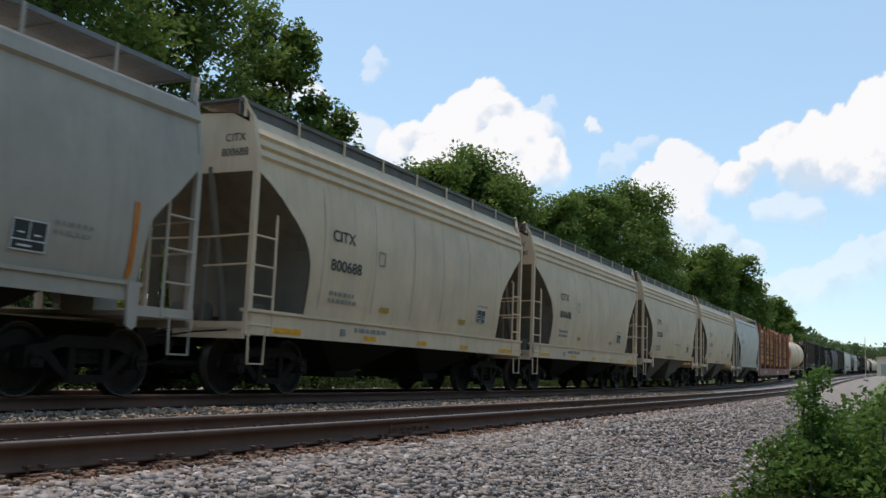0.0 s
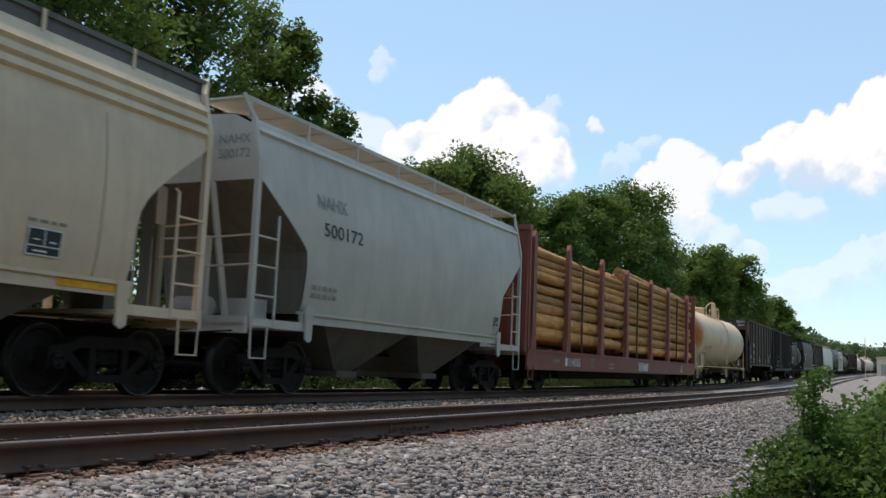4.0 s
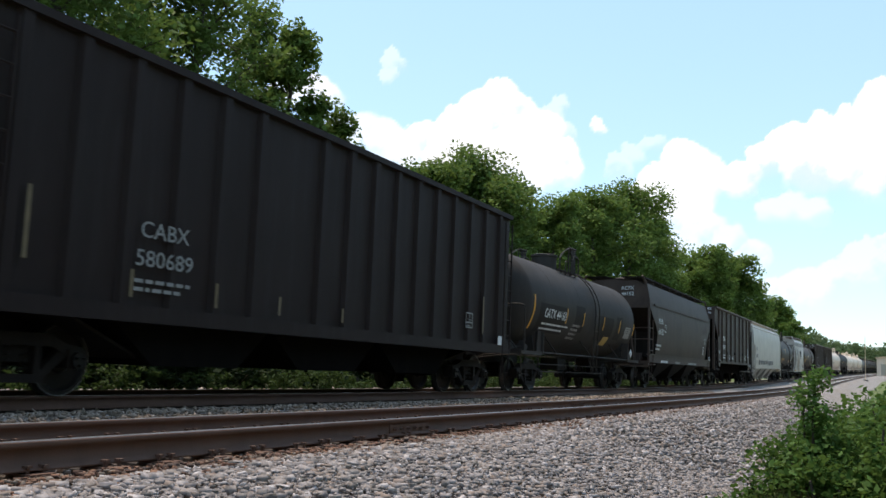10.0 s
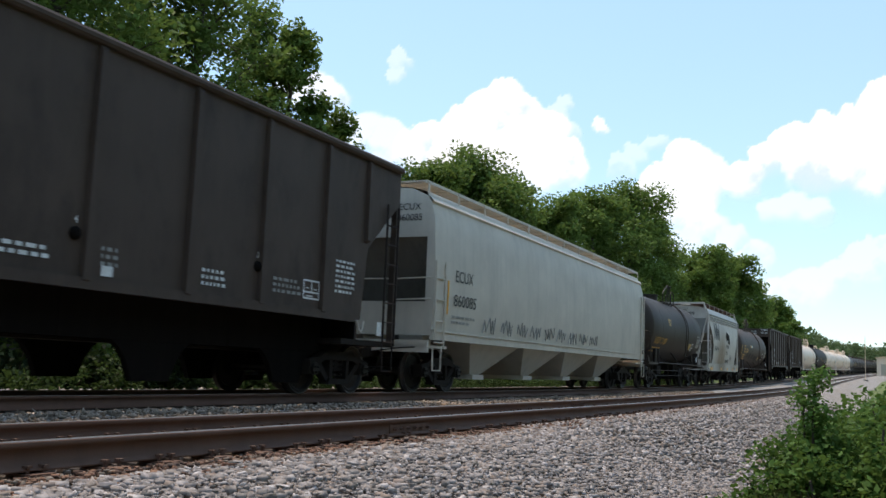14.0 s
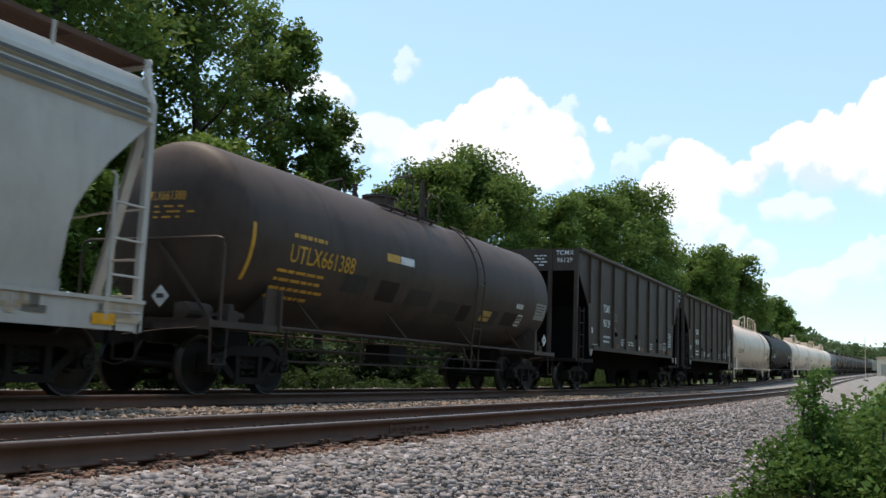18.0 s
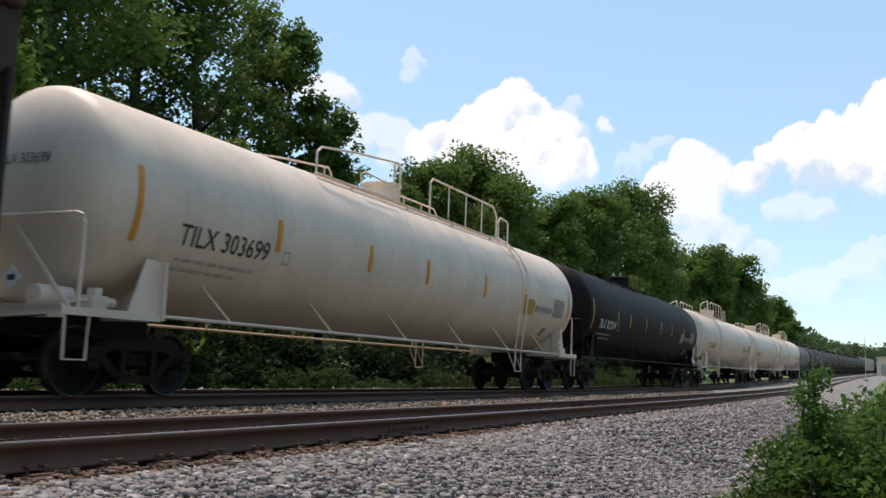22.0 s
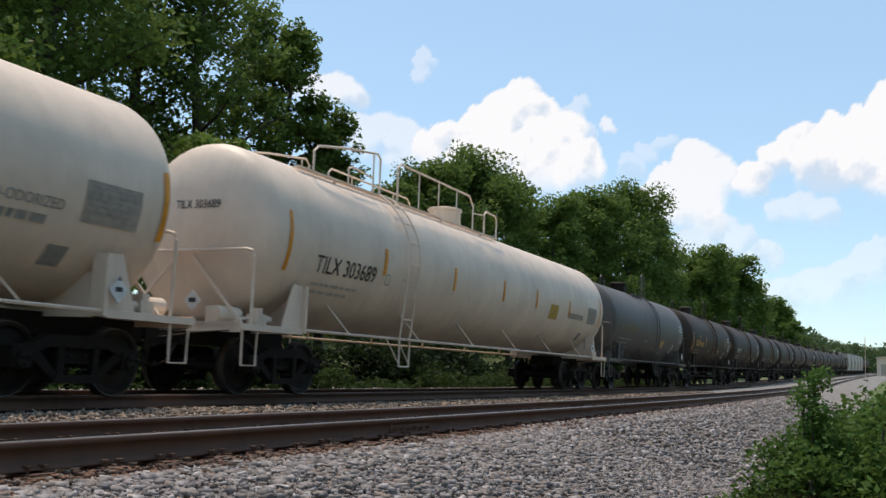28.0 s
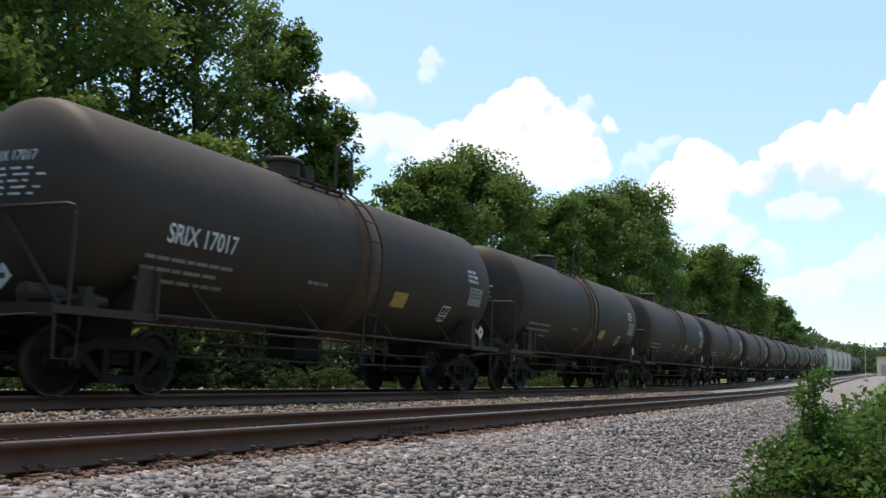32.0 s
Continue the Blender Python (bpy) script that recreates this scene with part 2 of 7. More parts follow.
M_SEAM = painted("grimy_weld", (0.56, 0.42, 0.30), 0.6, (0.3, 0.23, 0.17), 0.7)
M_SLATE = painted("slate_grey_paint", (0.21, 0.2, 0.18), 0.55, (0.1, 0.08, 0.07), 0.35)
M_MAROON = painted("oxide_red_flatcar", (0.28, 0.082, 0.056), 0.55, (0.05, 0.035, 0.03), 0.5)
M_GRATE = painted("galvanised_walkway", (0.20, 0.20, 0.20), 0.5, (0.08, 0.07, 0.06), 0.5, metal=0.3)
# dirty grey, also darkened to give hopper ends and bays their shade
M_GRIME_SHADE = painted("grimy_shaded_grey_steel", (0.17, 0.145, 0.115), 0.75, (0.07, 0.055, 0.042), 0.6)
M_WALK = painted("dark_walkway", (0.15, 0.135, 0.12), 0.6, (0.04, 0.035, 0.03), 0.5)
M_ORANGE = plain("orange_reflector", (0.85, 0.37, 0.015), 0.4)
M_DEEPORANGE = plain("faded_orange_paint", (0.62, 0.17, 0.015), 0.5)
M_DEEPRUST = plain("orange_rust", (0.22, 0.075, 0.02), 0.7)
M_YELLOW = plain("yellow_sticker", (0.46, 0.28, 0.04), 0.45)
M_INKWHITE = plain("white_lettering", (0.72, 0.72, 0.70), 0.55)
M_INKFADED_PANEL = plain("worn_panel_paint", (0.46, 0.43, 0.41), 0.6)
M_INKBLACK = plain("black_lettering", (0.03, 0.03, 0.032), 0.55)
M_INKGREY = plain("grey_lettering", (0.28, 0.27, 0.25), 0.6)
M_INKYELLOW = plain("yellow_lettering", (0.62, 0.31, 0.025), 0.5)
M_INKOCHRE = plain("faded_ochre_lettering", (0.15, 0.105, 0.05), 0.6)
M_INKFADED = plain("faded_brown_lettering", (0.22, 0.17, 0.13), 0.6)
M_INKPALE = plain("worn_grey_lettering", (0.46, 0.40, 0.34), 0.6)
M_INKFAINT = plain("sun_bleached_grey_print", (0.36, 0.31, 0.265), 0.6)
M_DEEPYELLOW = plain("amber_reflector", (0.80, 0.29, 0.012), 0.45)
M_RED = plain("red_reflector", (0.5, 0.03, 0.03), 0.4)
M_RUST = painted("rusty_rail", (0.125, 0.066, 0.045), 0.75, (0.06, 0.034, 0.024), 0.6, fine=80, bump=0.3)
M_RAILTOP = plain("polished_rail_head", (0.42, 0.41, 0.40), 0.28, 0.9)
M_LEAF = foliage("tree_leaves", (0.066, 0.115, 0.028), (0.12, 0.192, 0.044), (0.175, 0.25, 0.06))
M_YOUNG = foliage("young_tree_leaves", (0.1, 0.165, 0.032), (0.155, 0.24, 0.048), (0.2, 0.28, 0.06))
# leaf greens taken far down: the shade behind the train is in the colour
M_UNDER = foliage("shaded_undergrowth_leaves", (0.012, 0.024, 0.009), (0.021, 0.039, 0.0135), (0.028, 0.048, 0.017))
M_SPRIG = foliage("fresh_weed_leaves", (0.066, 0.13, 0.025), (0.10, 0.2, 0.045), (0.14, 0.23, 0.06))
M_VERGE = foliage("verge_leaves", (0.028, 0.054, 0.016), (0.046, 0.085, 0.023), (0.075, 0.115, 0.034))
M_DRY = foliage("dry_grass", (0.09, 0.085, 0.035), (0.19, 0.16, 0.075), (0.12, 0.15, 0.04))
M_FARWOOD = foliage("distant_leaves", (0.062, 0.105, 0.042), (0.09, 0.14, 0.06), (0.105, 0.15, 0.068))
M_WEED = foliage("weed_leaves", (0.045, 0.092, 0.018), (0.08, 0.157, 0.033), (0.12, 0.185, 0.048))
M_BARK = painted("tree_bark", (0.075, 0.058, 0.045), 0.85, (0.03, 0.025, 0.02), 0.6, fine=12, bump=0.8)


def grit(name, tones, scale, rough=0.9):
    """Loose stone: each piece its own tone."""
    m, nt, bs = material(name)
    geo = nt.nodes.new("ShaderNodeNewGeometry")
    r = nt.nodes.new("ShaderNodeValToRGB")
    r.color_ramp.interpolation = "CONSTANT"
    while len(r.color_ramp.elements) < len(tones):
        r.color_ramp.elements.new(0.5)
    for i, t in enumerate(tones):
        r.color_ramp.elements[i].position, r.color_ramp.elements[i].color = i / len(tones), (*t, 1)
    nt.links.new(geo.outputs["Random Per Island"], r.inputs[0])
    col = mix(nt, 0.5, r.outputs[0], ramp(nt, noise_of(nt, scale), (0.55, 0.55, 0.55), (1.2, 1.2, 1.2)), "MULTIPLY")
    nt.links.new(col, bs.inputs["Base Color"])
    bs.inputs["Roughness"].default_value = rough
    return m


STONES = [(r * 1.0, g * 1.02, b * 1.07) for r, g, b in ((0.213, 0.186, 0.167), (0.269, 0.235, 0.216), (0.238, 0.204, 0.179), (0.314, 0.279, 0.256), (0.152, 0.133, 0.117), (0.254, 0.214, 0.183), (0.29, 0.256, 0.237), (0.224, 0.194, 0.175), (0.406, 0.363, 0.338), (0.243, 0.184, 0.146))]
# dust brown, with extra warmth that offsets blue skylight in the train's shade
DUSTY_WARMED = [(r * 0.98, g * 0.83, b * 0.66) for r, g, b in STONES]
M_STONE = grit("ballast_stone", STONES, 30)
M_WARMED_DUSTSTONE = grit("warmed_dusty_stone", DUSTY_WARMED, 30)
M_RUSTSTONE = grit("rust_stained_stone", [(0.13, 0.062, 0.04), (0.165, 0.082, 0.05), (0.085, 0.045, 0.031), (0.19, 0.15, 0.12), (0.055, 0.035, 0.027), (0.19, 0.1, 0.062)], 30)


def ballast_sheet():
    """The bed under and beyond the loose stones: cells the size of stones, with relief."""
    m, nt, bs = material("ballast_bed")
    tc = nt.nodes.new("ShaderNodeTexCoord")
    vo = nt.nodes.new("ShaderNodeTexVoronoi")
    vo.inputs["Scale"].default_value = 16
    nt.links.new(tc.outputs["Object"], vo.inputs[0])
    sep = nt.nodes.new("ShaderNodeSeparateColor")
    nt.links.new(vo.outputs["Color"], sep.inputs[0])
    col = ramp(nt, sep.outputs[0], (0.16, 0.147, 0.136), (0.36, 0.337, 0.32), 0.0, 1.0)
    col = mix(nt, ramp(nt, noise_of(nt, 0.7), (0, 0, 0), (0.5, 0.5, 0.5), 0.4, 0.7), col, (0.18, 0.14, 0.105))
    nt.links.new(col, bs.inputs["Base Color"])
    bs.inputs["Roughness"].default_value = 0.95
    bp = nt.nodes.new("ShaderNodeBump")
    bp.inputs["Strength"].default_value, bp.inputs["Distance"].default_value = 1.0, 0.05
    bp.invert = True
    nt.links.new(vo.outputs["Distance"], bp.inputs["Height"])
    nt.links.new(bp.outputs[0], bs.inputs["Normal"])
    return m


M_BED = ballast_sheet()


def earth():
    m, nt, bs = material("grass_ground")
    col = ramp(nt, noise_of(nt, 1.5, detail=8), (0.05, 0.085, 0.02), (0.13, 0.15, 0.045))
    col = mix(nt, ramp(nt, noise_of(nt, 0.15, detail=6, shift=4), (0, 0, 0), (1, 1, 1), 0.45, 0.6), col, (0.10, 0.14, 0.035))
    nt.links.new(col, bs.inputs["Base Color"])
    bs.inputs["Roughness"].default_value = 0.95
    bp = nt.nodes.new("ShaderNodeBump")
    bp.inputs["Strength"].default_value, bp.inputs["Distance"].default_value = 0.8, 0.1
    nt.links.new(noise_of(nt, 12, detail=8), bp.inputs["Height"])
    nt.links.new(bp.outputs[0], bs.inputs["Normal"])
    return m


M_EARTH = earth()


def timber(name, a, b, per_piece=True):
    m, nt, bs = material(name)
    grain = noise_of(nt, 6.0, (0.15, 2.5, 2.5), 6, 0.7)
    col = ramp(nt, grain, a, b, 0.3, 0.7)
    if per_piece:
        info = nt.nodes.new("ShaderNodeObjectInfo")
        col = mix(nt, 1.0, col, ramp(nt, info.outputs["Random"], (0.55, 0.53, 0.53), (1.2, 1.06, 0.86), 0.0, 0.9), "MULTIPLY")
    col = mix(nt, ramp(nt, noise_of(nt, 2.2, (0.6, 1, 1), 5, 0.7, shift=5.0), (0, 0, 0), (0.8, 0.8, 0.8), 0.5, 0.7), col, tuple(0.38 * c for c in a))
    col = mix(nt, ramp(nt, noise_of(nt, 9.0, (0.7, 1, 1), 3, 0.6, shift=9.0), (0, 0, 0), (0.75, 0.75, 0.75), 0.66, 0.72), col, tuple(0.3 * c for c in a))
    nt.links.new(col, bs.inputs["Base Color"])
    bs.inputs["Roughness"].default_value = 0.75
    bp = nt.nodes.new("ShaderNodeBump")
    bp.inputs["Strength"].default_value, bp.inputs["Distance"].default_value = 0.5, 0.01
    nt.links.new(grain, bp.inputs["Height"])
    nt.links.new(bp.outputs[0], bs.inputs["Normal"])
    return m


M_TIE = timber("weathered_sleeper", (0.05, 0.036, 0.028), (0.13, 0.095, 0.07))
M_LOG = timber("peeled_pine", (0.44, 0.195, 0.058), (0.83, 0.45, 0.145))
# ---- where the trees and shrubs stand
BROAD, YOUNG = "tall broadleaf tree with a loose green crown", "young bushy tree in front of the taller wood"
TREES = [
    (28.0, 31.0, 1.8, 21.0, 3.4, 70, 9300, 0.28, BROAD, dict(low=0.1, limbs=20)),
    (23.5, 29.0, 1.5, 20.0, 3.6, 71, 10540, 0.28, BROAD, dict(low=0.1, limbs=22)),
    (14.6, 23.0, 0.4, 17.8, 3.5, 10, 4650, 0.26, BROAD, dict(low=0.15, limbs=15)),
    (20.5, 24.0, 0.6, 18.6, 3.1, 11, 27900, 0.23, BROAD, dict(low=0.15, limbs=24, gap=1.0)),
    (27.9, 27.0, 1.2, 20.9, 2.5, 17, 12454, 0.23, BROAD, dict(low=0.25, limbs=22, gap=0.66)),
    (29.3, 25.0, 0.9, 19.3, 2.4, 12, 10897, 0.23, BROAD, dict(low=0.3, limbs=22, gap=0.66)),
    (33.3, 23.5, 0.6, 16.3, 1.7, 13, 18600, 0.22, BROAD, dict(low=0.2, limbs=24, gap=0.68)),
    (35.3, 22.5, 0.4, 12.8, 1.5, 16, 12090, 0.22, BROAD, dict(low=0.15, limbs=20, gap=0.7)),
    (16.2, 14.4, -0.9, 4.6, 0.8, 81, 1400, 0.2, YOUNG, dict(low=0.55, limbs=7)),
    (16.75, 14.5, -0.9, 3.2, 0.6, 82, 900, 0.2, YOUNG, dict(low=0.6, limbs=6)),
    (14.6, 19.0, -0.3, 8.8, 1.9, 21, 11160, 0.23, YOUNG, dict(low=0.1, limbs=11)),
    (17.9, 19.0, -0.3, 8.7, 1.5, 22, 13020, 0.22, YOUNG, dict(low=0.1, limbs=12)),
    (23.2, 19.5, -0.2, 9.0, 1.4, 23, 13020, 0.22, YOUNG, dict(low=0.1, limbs=12)),
    (27.2, 19.5, -0.1, 8.3, 1.5, 25, 11160, 0.22, YOUNG, dict(low=0.1, limbs=11)),
    (34.3, 20.0, -0.0, 8.4, 1.4, 24, 9300, 0.23, YOUNG, dict(low=0.1, limbs=11)),
    (43.3, 23.0, 0.6, 10.9, 1.5, 30, 14400, 0.23, BROAD, dict(low=0.1, limbs=15, gap=1.15)),
    (46.5, 22.5, 0.5, 13.2, 2.2, 31, 21600, 0.23, BROAD, dict(low=0.1, limbs=17, gap=1.15)),
    (52.8, 22.5, 0.6, 15.1, 2.8, 32, 25200, 0.24, BROAD, dict(low=0.1, limbs=18, gap=1.15)),
    (62.1, 24.0, 1.0, 14.9, 1.7, 41, 16200, 0.26, BROAD, dict(low=0.1, limbs=16, gap=1.15)),
    (67.7, 23.0, 0.9, 14.3, 2.5, 33, 16200, 0.28, BROAD, dict(low=0.1, limbs=16, gap=1.15)),
    (78.1, 23.0, 1.0, 17.1, 3.2, 34, 19800, 0.31, BROAD, dict(low=0.1, limbs=17, gap=1.15)),
    (92.9, 23.5, 1.3, 20.8, 4.5, 35, 23400, 0.32, BROAD, dict(low=0.1, limbs=18, gap=1.15)),
    (115.2, 25.5, 2.1, 14.6, 3.4, 42, 12600, 0.41, BROAD, dict(low=0.1, limbs=16, gap=1.15)),
    (134.6, 23.5, 2.1, 18.4, 4.2, 36, 18000, 0.47, BROAD, dict(low=0.1, limbs=16, gap=1.15)),
    (166.5, 24.5, 2.9, 20.7, 4.3, 37, 16200, 0.51, BROAD, dict(low=0.1, limbs=16, gap=1.15)),
    (195.2, 25.0, 3.5, 19.2, 3.4, 38, 10800, 0.55, BROAD, dict(low=0.1, limbs=15, gap=1.15)),
    (238.0, 26.0, 4.5, 17.4, 4.9, 39, 10800, 0.64, BROAD, dict(low=0.1, limbs=16, gap=1.15)),
    (49.2, 25.0, 1.0, 12.2, 1.5, 61, 14400, 0.22, BROAD, dict(low=0.1, limbs=15, gap=1.15)),
    (55.1, 25.0, 1.1, 13.8, 2.0, 62, 14400, 0.23, BROAD, dict(low=0.1, limbs=15, gap=1.15)),
    (70.4, 25.5, 1.3, 14.1, 2.1, 63, 12600, 0.27, BROAD, dict(low=0.1, limbs=15, gap=1.15)),
    (80.5, 25.5, 1.5, 16.1, 2.7, 64, 14400, 0.30, BROAD, dict(low=0.1, limbs=15, gap=1.15)),
    (95.4, 26.0, 1.8, 19.0, 3.1, 65, 14400, 0.32, BROAD, dict(low=0.1, limbs=15, gap=1.15)),
    (109.2, 25.0, 1.9, 19.7, 2.8, 66, 14400, 0.36, BROAD, dict(low=0.1, limbs=16, gap=1.15)),
    (131.3, 26.0, 2.5, 14.4, 3.4, 67, 10800, 0.42, BROAD, dict(low=0.1, limbs=15, gap=1.15)),
    (34.7, 27.0, 1.2, 18.7, 1.8, 68, 9340, 0.22, BROAD, dict(low=0.2, limbs=22, gap=0.66)),
    (167.7, 27.0, 3.4, 19.4, 4.6, 69, 12600, 0.51, BROAD, dict(low=0.1, limbs=15, gap=1.15)),
    (304.8, 28.0, 6.2, 15.7, 4.1, 40, 9000, 0.72, BROAD, dict(low=0.1, limbs=15, gap=1.15)),
]
BUSH = "low dark green shrub at the foot of the trees"
SHRUBS = [(6.0 + 3.9 * i + 0.9 * math.sin(i * 2.1), 15.6 + 0.8 * math.sin(i * 1.7) + 0.012 * i * i, -0.85 + 0.02 * i, 2.6, 1.1, 2.6 + 0.8 * math.sin(i * 3.3), 100 + i, 4200, 0.15 + 0.006 * i, BUSH) for i in range(26)]
WEEDS = [(9.0, 0.66, -0.78, 0.17, 0.12, 1.68, 201, 3600, 0.046), (9.3, 0.72, -0.8, 0.6, 0.3, 1.15, 202, 4750, 0.056), (9.0, 0.25, -0.8, 0.6, 0.38, 1.32, 203, 4750, 0.056),
         (10.2, 0.1, -0.8, 0.7, 0.35, 1.45, 204, 2800, 0.078), (9.0, 1.0, -0.8, 0.5, 0.16, 0.62, 205, 1300, 0.062), (8.4, 0.4, -0.8, 0.5, 0.36, 0.8, 206, 2200, 0.065),
         (11.8, 0.7, -0.8, 0.8, 0.3, 0.95, 207, 1700, 0.078), (13.0, -0.1, -0.8, 1.0, 0.45, 1.5, 208, 2200, 0.085), (8.6, -0.1, -0.8, 0.5, 0.3, 1.0, 209, 2200, 0.07),
         (8.6, 1.22, -0.78, 0.35, 0.14, 0.36, 210, 650, 0.054), (16.0, 0.1, -0.75, 1.2, 0.4, 1.35, 211, 1600, 0.101), (10.7, 0.45, -0.8, 0.5, 0.28, 1.28, 212, 3600, 0.058)]
# ---- ground, ballast, track
def grade(x):
    """The lie of the land follows the line, then levels out far off."""
    return bend(min(x, 420.0))


def sheet(name, xs, section, material, dz=0.0, rough=0.0):
    """A sheet with one cross-section of (y, z), carried along the line."""
    verts, faces = [], []
    n = len(section)
    for x in xs:
        dy, up, _, _ = grade(x)
        for y, z in section:
            lump = rough * noise.noise(Vector((x * 0.35, y * 0.35, 0))) if abs(y) < 60 else 0
            verts.append((x, y + (dy if abs(y) < 200 else 0), z + up + dz + lump))
    for i in range(len(xs) - 1):
        for k in range(n - 1):
            faces.append((i * n + k, (i + 1) * n + k, (i + 1) * n + k + 1, i * n + k + 1))
    me = indexed(name, np.array(verts), faces, material)
    return tagged(new(name, me), kind="structure")


LONG = [-2600, -900, -300, -120, -60, -30, -15] + [i * 2.0 for i in range(-5, 61)] + [130, 150, 175, 200, 240, 290, 350, 420, 600, 1000, 2600]
ground = sheet("ground", LONG, [(-2600, -2.0), (-600, -1.6), (-150, -1.1), (-40, -0.9), (-10, -0.84), (-3, -0.80), (-1, -0.78), (0.5, -0.76), (1.5, -0.78), (3, -0.85), (8, -0.9), (12, -0.95), (14, -0.9), (16, -0.7), (19, -0.3), (24, 0.6), (32, 2.0), (60, 5), (150, 11), (600, 14), (2600, 16)], M_EARTH, rough=0.1)
tagged(ground, "grassy ground beside the railway line")
BED = [(0.9, -0.90), (1.5, -0.74), (2.2, -0.58), (3.0, -0.30), (3.5, -0.20), (4.0, -0.186), (4.36, -0.192), (4.52, -0.208), (6.9, -0.225), (7.4, -0.13), (8.2, -0.12), (8.9, -0.19), (9.2, -0.21), (11.4, -0.20), (11.8, -0.06), (12.4, -0.08), (12.9, -0.35), (13.6, -0.95)]
bed = sheet("ballast_bed", LONG[3:-4], BED, M_BED, -0.02)
tagged(bed, "grey crushed stone ballast bed under the tracks")


def stones(name, areas, seed, mat, label):
    """Loose angular stones strewn on the bed: areas of (x0, x1, y0, y1, count, size)."""
    rng = np.random.default_rng(seed)
    cube = np.array([(x, y, z) for x in (-0.72, 0.72) for y in (-0.72, 0.72) for z in (-0.72, 0.72)])
    cube_tri = np.array([(0, 1, 3), (0, 3, 2), (4, 6, 7), (4, 7, 5), (0, 4, 5), (0, 5, 1), (2, 3, 7), (2, 7, 6), (0, 2, 6), (0, 6, 4), (1, 5, 7), (1, 7, 3)])
    octa, octa_tri = np.array([(1, 0, 0), (-1, 0, 0), (0, 1, 0), (0, -1, 0), (0, 0, 1), (0, 0, -1)]) * 1.15, np.array([(0, 2, 4), (2, 1, 4), (1, 3, 4), (3, 0, 4), (2, 0, 5), (1, 2, 5), (3, 1, 5), (0, 3, 5)])
    vs, fs, base = [], [], 0
    for x0, x1, y0, y1, count, size in areas:
        form, sides = (octa, octa_tri) if size >= 0.0355 else (cube, cube_tri)
        k = len(form)
        xs, ys = rng.uniform(x0, x1, count), rng.uniform(y0, y1, count)
        zs = np.interp(ys, [b[0] for b in BED], [b[1] for b in BED])
        sh = np.array([grade(x)[:2] for x in xs])
        s = size * rng.uniform(0.55, 1.35, (count, 1, 1)) * rng.uniform(0.6, 1.25, (count, 1, 3))
        v = form[None] * s * rng.uniform(0.55, 1.25, (count, k, 3))
        a = rng.uniform(0, 2 * np.pi, (count, 1))
        b = rng.uniform(-1.3, 1.3, (count, 1))
        x, y, z = v[..., 0] * 1.35, v[..., 1] * 0.9, v[..., 2] * 0.55
        y, z = y * np.cos(b) - z * np.sin(b), y * np.sin(b) + z * np.cos(b)
        x, y = x * np.cos(a) - y * np.sin(a), x * np.sin(a) + y * np.cos(a)
        v = np.stack([x + xs[:, None], y + (ys + sh[:, 0])[:, None], z + (zs + sh[:, 1] + rng.uniform(-0.02, 0.022, count))[:, None]], -1)
        vs.append(v.reshape(-1, 3))
        fs.append((sides[None] + k * np.arange(count)[:, None, None]).reshape(-1, 3) + base)
        base += k * count
    return tagged(new(name, indexed(name, np.concatenate(vs), np.concatenate(fs), mat)), label, "ballast", kind="stuff")


stones("ballast_stones", [(-6.0, 1.0, 1.5, 9.6, 5000, 0.036), (1.0, 12.0, 1.5, 4.1, 14000, 0.033), (1.0, 12.0, 1.5, 4.12, 22000, 0.021), (1.0, 12.0, 1.5, 4.12, 14000, 0.015), (2.5, 16.0, 4.75, 6.05, 5200, 0.030), (12.0, 24.0, 1.5, 4.55, 8000, 0.04), (24.0, 45.0, 1.5, 4.55, 7000, 0.045), (8.0, 40.0, 11.5, 12.6, 3000, 0.04)], 5, M_STONE, "loose grey crushed stones between and beside the rails")
stones("dusty_stones", [(3.5, 22.0, 6.2, 9.6, 9000, 0.036), (22.0, 45.0, 6.2, 9.6, 3500, 0.045)], 7, M_WARMED_DUSTSTONE, "crushed stones between the two tracks, dusty brown and warmed against blue shade")
stones("stained_stones", [(0.5, 14.0, 4.02, 4.57, 6000, 0.02), (1.0, 14.0, 3.8, 4.1, 1100, 0.02), (14.0, 40.0, 4.1, 4.6, 2600, 0.032), (0.5, 16.0, 5.9, 6.2, 700, 0.024)], 6, M_RUSTSTONE, "rust-stained brown stones along the rails")

RAIL = [(-0.070, -0.170), (0.070, -0.170), (0.070, -0.158), (0.010, -0.140), (0.009, -0.045), (0.036, -0.036), (0.036, -0.006), (0.030, 0.0), (-0.030, 0.0), (-0.036, -0.006), (-0.036, -0.036), (-0.009, -0.045), (-0.010, -0.140), (-0.070, -0.158)]


def rail(y, dz, label):
    ob = tagged(new("rail"), label, "rail", "rails of the two tracks")
    xs = [-120, -60, -30] + [i * 3.0 for i in range(-6, 44)] + [140, 160, 190, 230, 280, 340, 420]
    for name, prof, mat in (("rail_web", RAIL, M_RUST), ("rail_head", [(-0.029, 0.0005), (0.029, 0.0005), (0.024, 0.003), (-0.024, 0.003)], M_RAILTOP)):
        vs, fs, n = [], [], len(prof)
        for x in xs:
            dy, up, _, _ = grade(x)
            vs += [(x, y + dy + a, up + dz + b) for a, b in prof]
        for i in range(len(xs) - 1):
            fs += [(i * n + k, (i + 1) * n + k, (i + 1) * n + (k + 1) % n, i * n + (k + 1) % n) for k in range(n)]
        part(name, indexed(name, np.array(vs), fs, mat), None, ob)
    return ob


